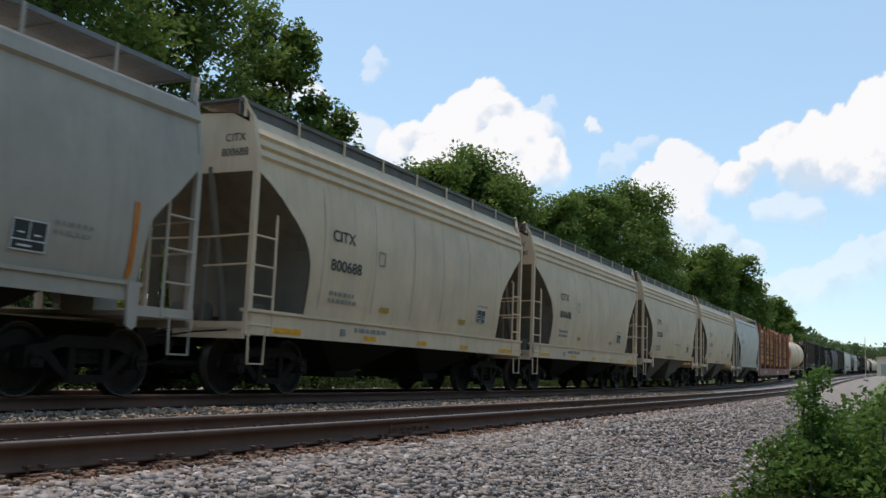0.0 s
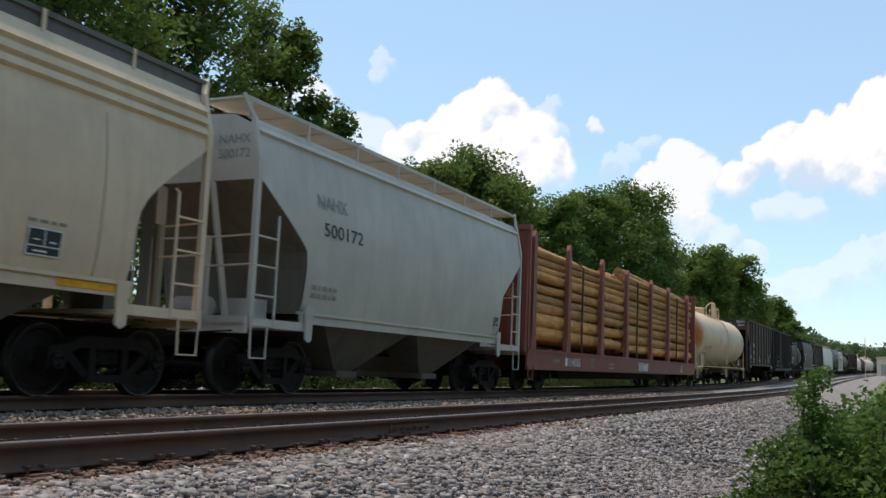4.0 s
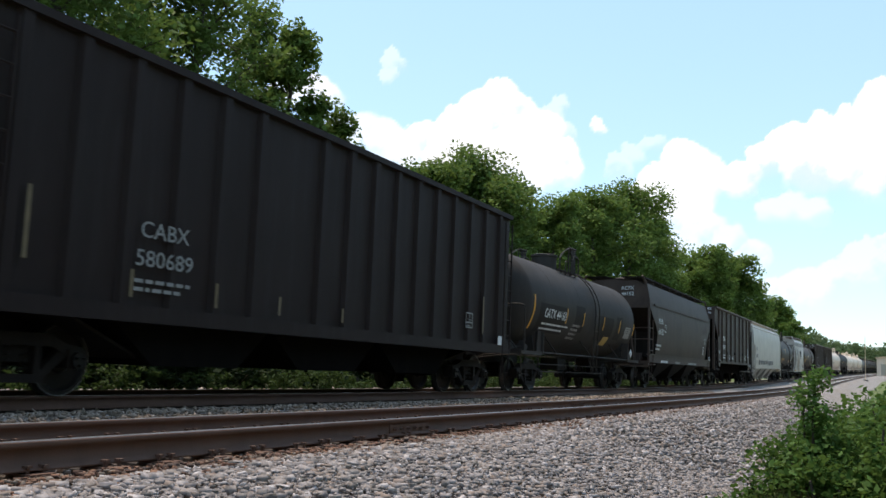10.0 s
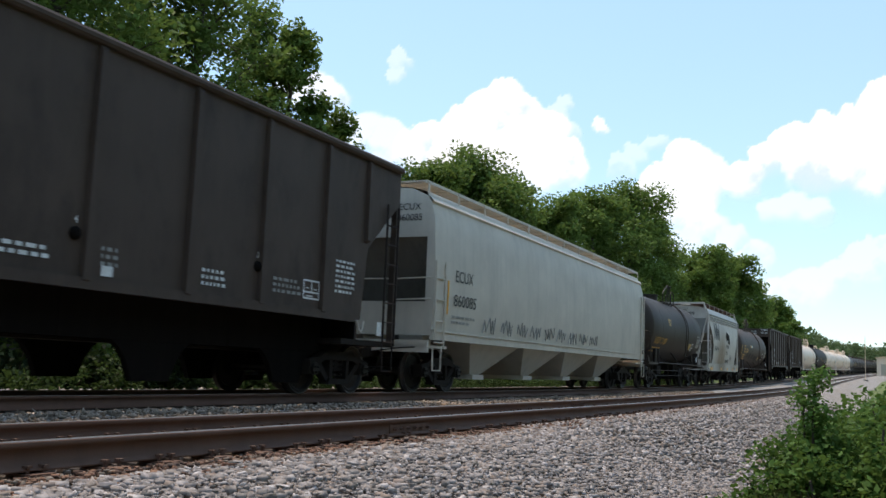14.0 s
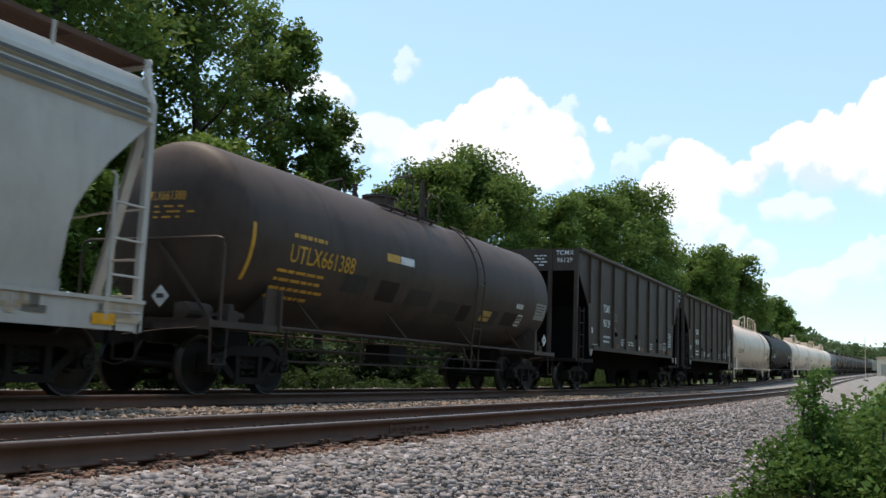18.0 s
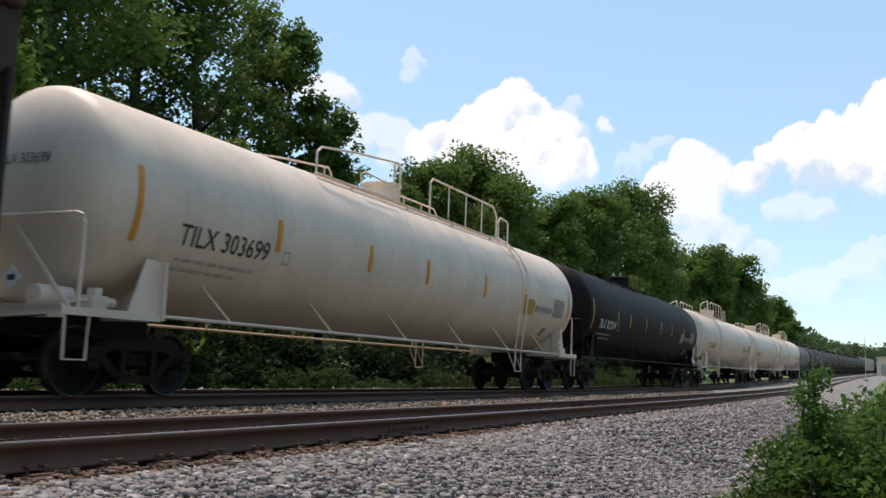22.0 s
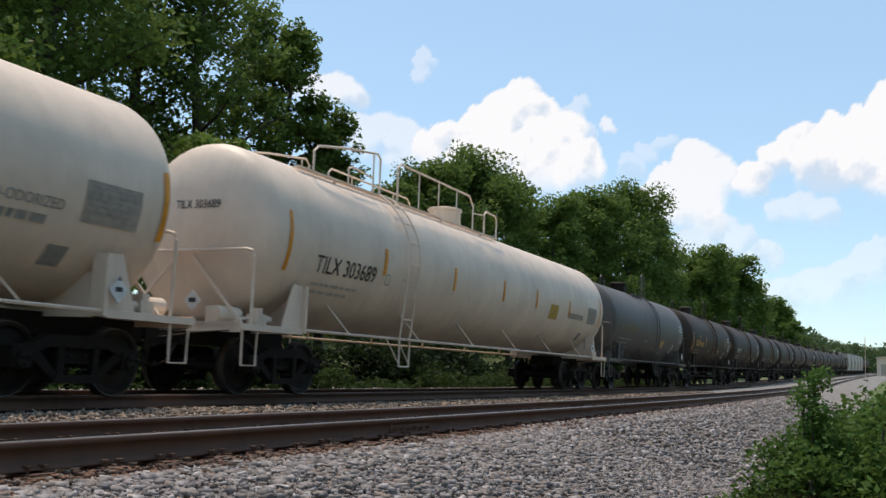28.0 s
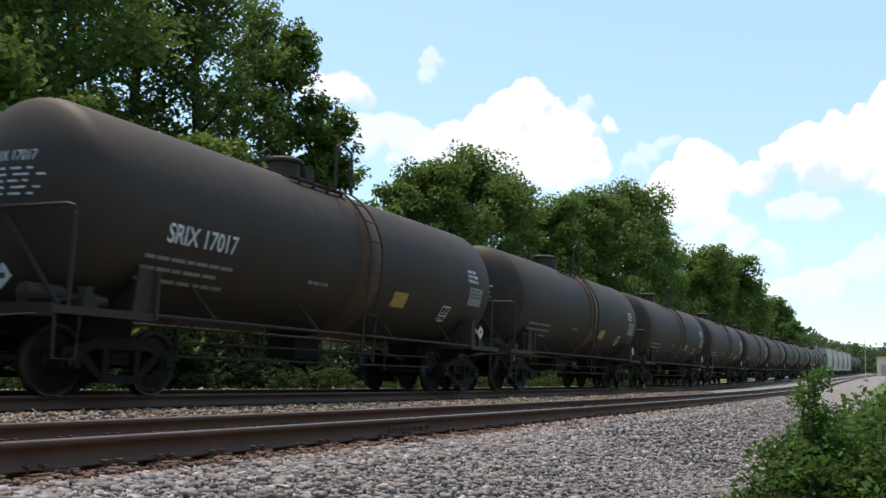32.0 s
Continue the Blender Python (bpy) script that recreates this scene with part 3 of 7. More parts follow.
RAILS = [rail(NEAR_Y - GAUGE / 2 - 0.036, 0.008, "rusty steel rail with a polished head on the empty track"), rail(NEAR_Y + GAUGE / 2 + 0.036, -0.018, "rusty steel rail with a polished head on the empty track"),
         rail(FAR_Y - GAUGE / 2 - 0.036, 0.0, "rusty steel rail under the passing train"), rail(FAR_Y + GAUGE / 2 + 0.036, 0.0, "rusty steel rail under the passing train")]
for x, side in ((9.1, 0), (31.0, 0), (20.0, 1)):
    bm = bmesh.new()
    for s in (-1, 1):
        box(bm, x - 0.45, x + 0.45, s * 0.012 - 0.01, s * 0.012 + 0.012, -0.135, -0.05)
        for k in range(6):
            lathe(bm, [(0, 0.014), (0.03, 0.014), (0.03, 0.0)], "y", (x - 0.38 + k * 0.152, s * 0.022 - (0.03 if s < 0 else 0), -0.095), 6)
    j = part("joint_bar", bm, M_RUST, RAILS[side], "bolted rusty joint bar")
    j.location = (0, NEAR_Y + (GAUGE / 2 + 0.036) * (1 if side else -1) + grade(x)[0], grade(x)[1])

bm = bmesh.new()
box(bm, -0.11, 0.11, -1.3, 1.3, -0.178, 0.0)
bmesh.ops.bevel(bm, geom=bm.edges, offset=0.012, segments=1, affect="EDGES")
TIE = mesh_of("tie", bm, M_TIE)
bm = bmesh.new()
box(bm, -0.095, 0.095, -0.17, 0.17, 0.0, 0.014)
for x in (-0.06, 0.06):
    for y in (-0.095, 0.095):
        box(bm, x - 0.011, x + 0.011, y - 0.011, y + 0.011, 0.014, 0.045)
        box(bm, x - 0.019, x + 0.019, y - 0.024, y + 0.024, 0.045, 0.060)
PLATE = mesh_of("tie_plate", bm, M_RUST)
rng = random.Random(3)
for yc, label in ((NEAR_Y, "weathered wooden sleepers of the empty track"), (FAR_Y, "weathered wooden sleepers under the train")):
    row = tagged(new("track_sleepers"), label, "sleepers")
    for i in range(150):
        x = -8 + i * 0.53 + rng.uniform(-0.03, 0.03)
        dy, up, sl, _ = grade(x)
        o = part("tie", TIE, None, row)
        o.matrix_basis = pose(x, yc + dy + rng.uniform(-0.05, 0.05), up - 0.184 + rng.uniform(-0.006, 0.004), 0, 0, rng.uniform(-1.2, 1.2))
        if i < 70 and yc == NEAR_Y:
            for s in (-1, 1):
                p = part("tie_plate", PLATE, None, o, "rusty tie plate with spikes")
                p.matrix_basis = pose(0, s * (GAUGE / 2 + 0.036), 0.0)


# ---- trees, shrubs, weeds
def leaf_quads(centres, spread, counts, size, rng, flat=0.75):
    """Leaves as small bent blades strewn round the centres."""
    idx = np.repeat(np.arange(len(centres)), counts)
    n = len(idx)
    d = rng.normal(0, 1, (n, 3))
    d /= np.linalg.norm(d, axis=1, keepdims=True)
    d *= (rng.uniform(0, 1, (n, 1)) ** 0.45)
    c = centres[idx] + d * spread[idx][:, None] * np.array([1, 1, flat])
    a = rng.normal(0, 1, (n, 3))
    a[:, 2] *= 0.6
    a /= np.linalg.norm(a, axis=1, keepdims=True)
    up = rng.normal(0, 0.6, (n, 3)) + np.array([0, 0, 0.9])
    b = np.cross(a, up)
    b /= np.linalg.norm(b, axis=1, keepdims=True) + 1e-9
    s = size * rng.uniform(0.6, 1.4, (n, 1))
    q = np.stack([c - a * s * 0.5, c + b * s * 0.30 - a * s * 0.05, c + a * s * 0.55, c - b * s * 0.30 - a * s * 0.05], 1)
    return q.reshape(-1, 3)


def tree(x, y, z, h, r, seed, leaves, size, label, low=0.3, limbs=11, lean=0.0, gap=1.0):
    rng = np.random.default_rng(seed)
    ob = tagged(new("tree"), label, "tree", "trees along the line")
    ob.location = (x, y, z)
    bm = bmesh.new()
    top = 0.86 * h
    pts = [Vector((lean * h * (k / 6) ** 2 + rng.normal(0, 0.012 * h) * (k > 0), rng.normal(0, 0.012 * h) * (k > 0), -0.4 + (top + 0.4) * k / 6)) for k in range(7)]
    r0 = 0.016 * h + 0.05

    def taper(path, a, b, n=7):
        rings = []
        for i, p in enumerate(path):
            d = (path[min(i + 1, len(path) - 1)] - path[max(i - 1, 0)]).normalized()
            s = d.cross(Vector((0.3, 0.9, 0.15))).normalized()
            u = s.cross(d)
            rad = a + (b - a) * i / (len(path) - 1)
            rings.append([bm.verts.new(p + (s * math.cos(t) + u * math.sin(t)) * rad) for t in (2 * math.pi * k / n for k in range(n))])
        for p, q in zip(rings, rings[1:]):
            for k in range(n):
                bm.faces.new((p[k], p[(k + 1) % n], q[(k + 1) % n], q[k]))
    taper(pts, r0, r0 * 0.15, 9)
    cs, sp = [], []
    for i in range(limbs):
        f = low + (0.97 - low) * (i + rng.uniform(0, 0.8)) / limbs
        k = min(5, int(f * 6))
        at = pts[k].lerp(pts[k + 1], f * 6 - k)
        ang = i * 2.4 + rng.uniform(-0.5, 0.5)
        reach = r * (0.45 + 0.75 * math.sin(math.pi * min(1, (f - low) / (1 - low) * 0.8 + 0.25))) * rng.uniform(0.75, 1.12)
        rise = reach * rng.uniform(0.25, 0.75)
        tip = at + Vector((math.cos(ang) * reach, math.sin(ang) * reach, rise))
        mid = at.lerp(tip, 0.5) + Vector((rng.normal(0, 0.1), rng.normal(0, 0.1), -0.1)) * reach * 0.5
        taper([at, mid, tip], r0 * 0.42 * (1.1 - f), 0.02, 5)
        for g in (0.45, 0.7, 0.9, 1.0):
            for _ in range(2):
                c = at.lerp(tip, g) + Vector((rng.normal(0, 0.16), rng.normal(0, 0.16), rng.normal(0, 0.12))) * r
                if g > 0.5:
                    taper([at.lerp(tip, g - 0.2), c], 0.03, 0.008, 4)
                cs.append(c)
                sp.append((0.12 * r + 0.042 * h) * rng.uniform(0.7, 1.25) * gap)
    for _ in range(max(4, limbs // 2)):
        cs.append(pts[5] + Vector((rng.normal(0, 0.22) * r, rng.normal(0, 0.22) * r, rng.uniform(0.0, 0.16) * h)))
        sp.append((0.12 * r + 0.04 * h) * rng.uniform(0.7, 1.2) * gap)
    for i in range(limbs):
        f = low + (0.9 - low) * rng.uniform(0, 1)
        cs.append(Vector((rng.normal(0, 0.4) * r, rng.normal(0, 0.4) * r, f * h)))
        sp.append((0.14 * r + 0.045 * h) * rng.uniform(0.7, 1.25) * gap)
    part("trunk", bm, M_BARK, ob, smooth=50)
    cs, sp = np.array([tuple(c) for c in cs]), np.array(sp)
    w = sp ** 2
    part("crown", soup("crown", leaf_quads(cs, sp, np.maximum(4, (leaves * w / w.sum()).astype(int)), size, rng), 4, M_YOUNG if label is YOUNG else M_LEAF), None, ob, "green leafy crown with gaps")
    return ob


def shrub(x, y, z, rx, ry, h, seed, leaves, size, label, mat=None, name="shrub"):
    rng = np.random.default_rng(seed)
    ob = tagged(new(name), label, "shrub", "undergrowth along the line")
    ob.location = (x, y, z)
    n = 34
    cs = np.stack([rng.uniform(-1, 1, n) * rx, rng.uniform(-1, 1, n) * ry, rng.uniform(0.08, 1, n) ** 0.8 * h * 0.85], 1)
    cs[:, 2] *= 1 - 0.45 * np.minimum(1, (np.abs(cs[:, 0]) / rx) ** 2)
    sp = rng.uniform(0.12, 0.3, n) * min(h, rx) + 0.12
    bm = bmesh.new()
    for c in cs[::2]:
        tube(bm, [(c[0] * 0.3, c[1] * 0.3, -0.2), (c[0] * 0.7, c[1] * 0.7, c[2] * 0.5), tuple(c)], 0.012, 4)
    tagged(part("stem_rest", bm, M_BARK, ob), kind="stuff")
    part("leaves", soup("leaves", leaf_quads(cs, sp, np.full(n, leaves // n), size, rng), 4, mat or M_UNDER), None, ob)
    return ob


for row in TREES:
    tree(*row[:9], **row[9])
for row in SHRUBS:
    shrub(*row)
# ---- the wooded hill far off, the mast and the shed beside the line
def woods(name, n, xs, ys, ground_z, top, blade, spread, seed, label, mat=M_LEAF, roll=1.0):
    """A mass of leaves in many uneven heaps, under a wavy skyline."""
    rng = np.random.default_rng(seed)
    x, y = rng.uniform(*xs, n), rng.uniform(*ys, n)
    wave = 1.6 * np.sin(y * 0.16 + x * 0.05) + 1.1 * np.sin(y * 0.41 + 2.0) + 0.8 * np.sin(x * 0.23)
    z = ground_z + (top(x, y) + wave * roll - ground_z) * rng.uniform(0.05, 1.0, n) ** 0.6
    q = leaf_quads(np.stack([x, y, z], 1), rng.uniform(0.5, 1.0, n) * spread, np.full(n, 22), blade, rng)
    return tagged(new(name, soup(name, q, 4, mat)), label, "woods", kind="stuff")


woods("far_woods", 5600, (400, 560), (-150, 260), 3.5, lambda x, y: 17.0 + np.clip(y - 18, 0, 60) * 0.33 + (x - 400) * 0.02, 1.6, 3.4, 77, "distant wooded hillside beyond the railway", M_FARWOOD, 0.45)
woods("tree_belt", 1500, (44, 260), (29, 36), 1.5, lambda x, y: 7.0 + np.clip((x - 62) / 10, 0, 6), 0.55, 1.6, 79, "green undergrowth and saplings behind the trees")
woods("thicket", 1300, (-8, 47), (29, 37), 1.0, lambda x, y: 8.5 + 0 * x, 0.4, 1.5, 80, "dense green thicket behind the near trees")
def verge(n, seed):
    """Low lit growth on the far shoulder, seen under the cars."""
    rng = np.random.default_rng(seed)
    x = rng.uniform(4, 75, n)
    y = rng.uniform(13.3, 14.3, n)
    crest = 0.34 + 0.22 * np.sin(x * 0.9 + 1.0) + 0.14 * np.sin(x * 2.3) + 0.008 * np.maximum(0, x - 25)
    sh = np.array([grade(v)[:2] for v in x])
    z = -0.9 + (crest + 0.8) * rng.uniform(0.1, 1, n) ** 0.6
    q = leaf_quads(np.stack([x, y + sh[:, 0], z + sh[:, 1]], 1), rng.uniform(0.08, 0.16, n), np.full(n, 14), 0.085, rng)
    tagged(new("verge_weeds", soup("verge_weeds", q, 4, M_VERGE)), "low bright green weeds along the far ballast shoulder", "weeds", kind="stuff")


verge(4600, 91)
# added out of view: keeps low skylight off the cars' lower sides and trucks
woods("woods_behind", 3000, (-60, 110), (-40, -17), -1.0, lambda x, y: 13.0 + 0 * x, 0.8, 2.6, 78, "added unseen wood behind the camera that blocks the low sky")



def mast(x, y):
    ob = tagged(new("signal_mast"), "thin grey metal mast beside the distant track", "mast")
    z = grade(x)[1] - 0.4
    ob.location = (x, y, z)
    bm = bmesh.new()
    tube(bm, [(0, 0, 0), (0, 0, 6.3)], 0.04, 8)
    part("pole", bm, M_GREY, ob)
    bm = bmesh.new()
    box(bm, -0.35, 0.35, -0.35, 0.35, -0.3, 0.25)
    part("base", bm, M_GRATE, ob)


mast(150.0, 3.6)


def shed(x, y):
    ob = tagged(new("trackside_shed"), "white metal equipment shed beside the distant track", "shed")
    ob.location = (x, y, grade(x)[1] + 0.1)
    bm = bmesh.new()
    box(bm, -1.5, 1.5, -1.2, 1.2, 0, 3.3)
    part("wall", bm, M_WHITE, ob)
    bm = bmesh.new()
    prism(bm, [(-1.4, 3.3), (1.4, 3.3), (1.4, 3.42), (0, 3.7), (-1.4, 3.42)], -1.7, 1.7)
    part("roof", bm, M_GREY, ob)
    bm = bmesh.new()
    box(bm, -1.54, -1.5, -0.45, 0.45, 0.1, 2.2)
    part("door", bm, M_GREYBLUE, ob)


shed(200.0, 1.6)


# ---- weeds on the bank in front of the camera
WEED = "leafy green weeds growing at the edge of the ballast"
for row in WEEDS:
    shrub(*row, WEED, M_SPRIG if row[6] == 201 else M_WEED, "weed")


def dry_grass(n, seed):
    """Thin blades and dead stems standing among the weeds."""
    rng = np.random.default_rng(seed)
    x, y = rng.uniform(6.2, 10.5, n), rng.uniform(-0.7, 1.35, n)
    h = rng.uniform(0.15, 0.5, n) * np.where(y > 0.9, 0.6, 1.0)
    base = np.stack([x, y, np.full(n, -0.8)], 1)
    lean = rng.normal(0, 0.28, (n, 2)) * h[:, None]
    side = rng.normal(0, 1, (n, 2))
    side *= 0.004 / np.linalg.norm(side, axis=1, keepdims=True)
    flat = lambda v, z: np.concatenate([v, z[:, None]], 1)
    q = np.stack([base - flat(side, 0 * h), base + flat(side, 0 * h), base + flat(lean + side * 0.3, h), base + flat(lean - side * 0.3, h)], 1)
    tagged(new("dry_grass", soup("dry_grass", q.reshape(-1, 3), 4, M_DRY)), "dry olive grass blades under the weeds", "grass", kind="stuff")


dry_grass(15000, 31)


# ---- clouds, far off, which drift slowly to the right
def cloud_mat():
    m, nt, bs = material("cloud")
    nt.nodes.remove(bs)
    at, lit = nt.nodes.new("ShaderNodeAttribute"), nt.nodes.new("ShaderNodeAttribute")
    at.attribute_name, lit.attribute_name = "puff", "lit"
    em = nt.nodes.new("ShaderNodeEmission")
    nt.links.new(ramp(nt, lit.outputs["Fac"], (0.62, 0.79, 1.0), (0.93, 1.02, 1.13), 0.05, 0.8), em.inputs[0])
    em.inputs[1].default_value = 0.84
    tr = nt.nodes.new("ShaderNodeBsdfTransparent")
    ms = nt.nodes.new("ShaderNodeMixShader")
    nt.links.new(at.outputs["Fac"], ms.inputs[0])
    nt.links.new(tr.outputs[0], ms.inputs[1])
    nt.links.new(em.outputs[0], ms.inputs[2])
    nt.links.new(ms.outputs[0], nt.nodes["Material Output"].inputs[0])
    return m


M_CLOUD = cloud_mat()
CLOUD_FAR = 3000.0
SIDE, RISE, FORE = (still.to_3x3() @ Vector(v) for v in ((1, 0, 0), (0, 1, 0), (0, 0, -1)))
UNIT = CLOUD_FAR * math.tan(radians(49.8 / 2)) / 784     # metres at that distance for one step of the cloud plan


def smooth(a, b, x):
    t = max(0.0, min(1.0, (x - a) / (b - a)))
    return t * t * (3 - 2 * t)


def cloud(cx, cy, puffs, drift, far, seed, soft=1.0, base=-0.9):
    """A heap of puffs (across, up, radius) about a centre: crisp and sunlit above, thinning into haze below."""
    k = UNIT * far / CLOUD_FAR
    x0, x1 = min(p[0] - p[2] * 1.6 for p in puffs), max(p[0] + p[2] * 1.6 for p in puffs)
    y0, y1 = min(p[1] - p[2] * 1.6 for p in puffs), max(p[1] + p[2] * 1.6 for p in puffs)
    step = 4.0
    nx, ny = int((x1 - x0) / step) + 2, int((y1 - y0) / step) + 2
    vs, den, lit = [], [], []
    for j in range(ny):
        for i in range(nx):
            x, y = x0 + i * step, y0 + j * step
            w = Vector((x * 0.017, y * 0.017, seed))
            n1 = noise.fractal(w, 0.7, 2.1, 6)
            n2 = noise.fractal(w + Vector((9, 4, 2)), 0.7, 2.1, 6)
            n3 = noise.fractal(w * 0.5 + Vector((3, 8, 5)), 0.8, 2.0, 4)
            d, glow = 0.0, 0.0
            for a, b, r in puffs:
                p, q = (x + n2 * 13 - a) / r, (y + n1 * 13 - b) / r
                e = 1 - math.hypot(p, q * (1.0 if q > 0 else 0.85))
                below = smooth(base, 0.15, q + 0.25 * n3)
                d = 1 - (1 - d) * (1 - smooth(0.0, 0.1 + 0.55 * (1 - below) + 0.25 * max(0.0, p), e) * (0.16 + 0.84 * below))
                if e > 0:
                    glow = max(glow, smooth(-0.8, 0.5, q - 0.25 * p + 0.9 * n2 + 0.4 * n3) * smooth(0, 0.08, e))
            vs.append((x * k, y * k, 0.0))
            den.append(min(1.0, d * soft))
            lit.append(glow)
    fs = [(j * nx + i, j * nx + i + 1, (j + 1) * nx + i + 1, (j + 1) * nx + i) for j in range(ny - 1) for i in range(nx - 1)]
    me = indexed("cloud", np.array(vs), fs, M_CLOUD)
    me.attributes.new("puff", "FLOAT", "POINT").data.foreach_set("value", den)
    me.attributes.new("lit", "FLOAT", "POINT").data.foreach_set("value", lit)
    ob = tagged(new("cloud", me), "white summer cloud drifting in a blue sky", "cloud", "clouds", "structure")
    turn = still.to_quaternion().to_matrix().to_4x4()
    def at(px):
        return Matrix.Translation(EYE + FORE * far + SIDE * (cx + px - 784) * k + RISE * (441 - cy) * k) @ turn
    CLOUDS.append((ob, at(0), at(drift)))


CLOUDS = []
cloud(860, 240, [(0, 58, 42), (-34, 38, 46), (-75, 8, 48), (30, 28, 52), (-20, -10, 85), (75, 0, 48), (-130, -30, 62), (40, -50, 85), (-60, -70, 90), (110, -60, 50)], 72, 3000, 1.3)
cloud(945, 215, [(0, 5, 34), (22, 28, 22), (20, -30, 40)], 66, 3060, 2.6, 0.4)
cloud(1045, 222, [(0, 0, 16), (6, -6, 14)], 30, 3090, 2.9, 0.75)
cloud(665, 118, [(4, 8, 24), (-10, -14, 18)], 100, 3100, 2.1, 0.4)
cloud(1205, 315, [(0, 8, 62), (-40, -20, 52), (40, -5, 46), (-5, -60, 70), (-70, -55, 44)], 35, 3050, 3.4, 0.9)
cloud(1110, 275, [(0, 0, 28), (35, 18, 22), (-30, -26, 32)], 40, 3070, 3.9, 0.35)
cloud(1450, 280, [(-60, 22, 48), (-105, -8, 42), (-150, -40, 40), (0, 22, 62), (55, 40, 62), (110, 78, 72), (-20, -20, 70), (70, -10, 80), (170, 90, 90), (150, 0, 95)], 36, 3000, 4.2)
cloud(1395, 372, [(0, 0, 40), (40, -4, 32), (-36, -6, 30)], 30, 3080, 4.9, 0.5)
cloud(1235, 425, [(0, 5, 48), (40, -15, 40), (-40, -20, 46), (85, -40, 40)], 36, 3100, 5.7, 0.5)
cloud(1470, 500, [(0, 0, 52), (50, 22, 50), (90, 50, 46), (-60, -20, 55), (-120, -36, 46)], 30, 3150, 6.9, 0.42)
cloud(520, 165, [(0, 0, 42), (30, -10, 34), (-40, 5, 36)], 80, 3080, 7.3, 0.8)
cloud(620, 250, [(0, 0, 60), (-40, 10, 46), (60, -20, 60)], 60, 3090, 8.8, 0.6)
# ---- running gear, shared by all cars
def truck_meshes():
    bm = bmesh.new()
    w = 0.09
    top = [(-1.02, 0.46), (-1.02, 0.62), (-0.72, 0.66), (-0.45, 0.78), (0.45, 0.78), (0.72, 0.66), (1.02, 0.62), (1.02, 0.46), (0.78, 0.5), (0.5, 0.62), (-0.5, 0.62), (-0.78, 0.5)]
    prism(bm, top, -w, w, "y")
    prism(bm, [(-0.80, 0.54), (-0.66, 0.6), (-0.26, 0.24), (-0.36, 0.2)], -w * 0.8, w * 0.8, "y")
    prism(bm, [(0.80, 0.54), (0.66, 0.6), (0.26, 0.24), (0.36, 0.2)], -w * 0.8, w * 0.8, "y")
    prism(bm, [(-0.4, 0.18), (0.4, 0.18), (0.36, 0.28), (-0.36, 0.28)], -w * 1.2, w * 1.2, "y")
    for s in (-1, 1):
        prism(bm, [(s * 0.24, 0.26), (s * 0.34, 0.26), (s * 0.34, 0.64), (s * 0.24, 0.64)], -w, w, "y")
        box(bm, s * 0.89 - 0.15, s * 0.89 + 0.15, -0.11, 0.11, 0.36, 0.60)
    frame_me = mesh_of("side_frame", bm, M_STEEL)
    bm = bmesh.new()
    tube(bm, [(0.06 * math.cos(a * 0.9), 0.06 * math.sin(a * 0.9), 0.28 + 0.0125 * a) for a in range(29)], 0.017, 5)
    spring_me = mesh_of("spring", bm, M_STEEL)
    bm = bmesh.new()
    lathe(bm, [(-0.03, 0), (-0.03, 0.105), (0.03, 0.115), (0.05, 0.07), (0.05, 0)], "y", (0, 0, 0), 14)
    for k in range(3):
        a = k * 2.094 + 0.5
        lathe(bm, [(-0.065, 0), (-0.065, 0.018), (-0.03, 0.018)], "y", (0.062 * math.cos(a), 0, 0.062 * math.sin(a)), 6)
    cap_me = mesh_of("bearing_cap", bm, M_WHEEL, 40)
    bm = bmesh.new()
    box(bm, -0.22, 0.22, -1.02, 1.02, 0.42, 0.62)
    lathe(bm, [(0.60, 0.2), (0.78, 0.2), (0.78, 0)], "z", (0, 0, 0), 16)
    for s in (-1, 1):
        tube(bm, [(s * 0.55, -0.72, 0.42), (s * 0.45, 0, 0.40), (s * 0.55, 0.72, 0.42)], 0.05, 6)
    bolster_me = mesh_of("bolster", bm, M_STEEL)
    bm = bmesh.new()
    wheel = [(-0.07, 0.0), (-0.07, 0.14), (-0.03, 0.17), (-0.015, 0.36), (-0.055, 0.40), (-0.055, 0.452), (0.035, 0.458), (0.05, 0.484), (0.072, 0.484), (0.078, 0.40), (0.03, 0.36), (0.02, 0.17), (0.06, 0.14), (0.06, 0.0)]
    lathe(bm, [(a - 0.77, r) for a, r in wheel], "y", (0, 0, 0), 28)
    lathe(bm, [(0.77 - a, r) for a, r in wheel], "y", (0, 0, 0), 28)
    lathe(bm, [(-1.04, 0), (-1.04, 0.07), (-0.84, 0.07), (-0.82, 0.09), (0.82, 0.09), (0.84, 0.07), (1.04, 0.07), (1.04, 0)], "y", (0, 0, 0), 12)
    axle_me = mesh_of("wheelset", bm, M_WHEEL, 35)
    return frame_me, spring_me, cap_me, bolster_me, axle_me


SIDE_FRAME, SPRINGS, CAP, BOLSTER, AXLE = truck_meshes()
bm = bmesh.new()
lathe(bm, [(-0.827, 0.445), (-0.829, 0.4545), (-0.735, 0.461), (-0.735, 0.455), (-0.825, 0.449)], "y", (0, 0, 0), 28)
TREAD = mesh_of("tread", bm, M_TREAD, 35)
WHEELS = []
CARS = []


def car(label, front, rear, category):
    """A freight car: an empty at rail level under its middle. front, rear: where its ends stand on the line at the start."""
    ob = tagged(new(category.replace(" ", "_")), label, category, "cars of the freight train")
    CARS.append((ob, (front + rear) / 2))
    return ob


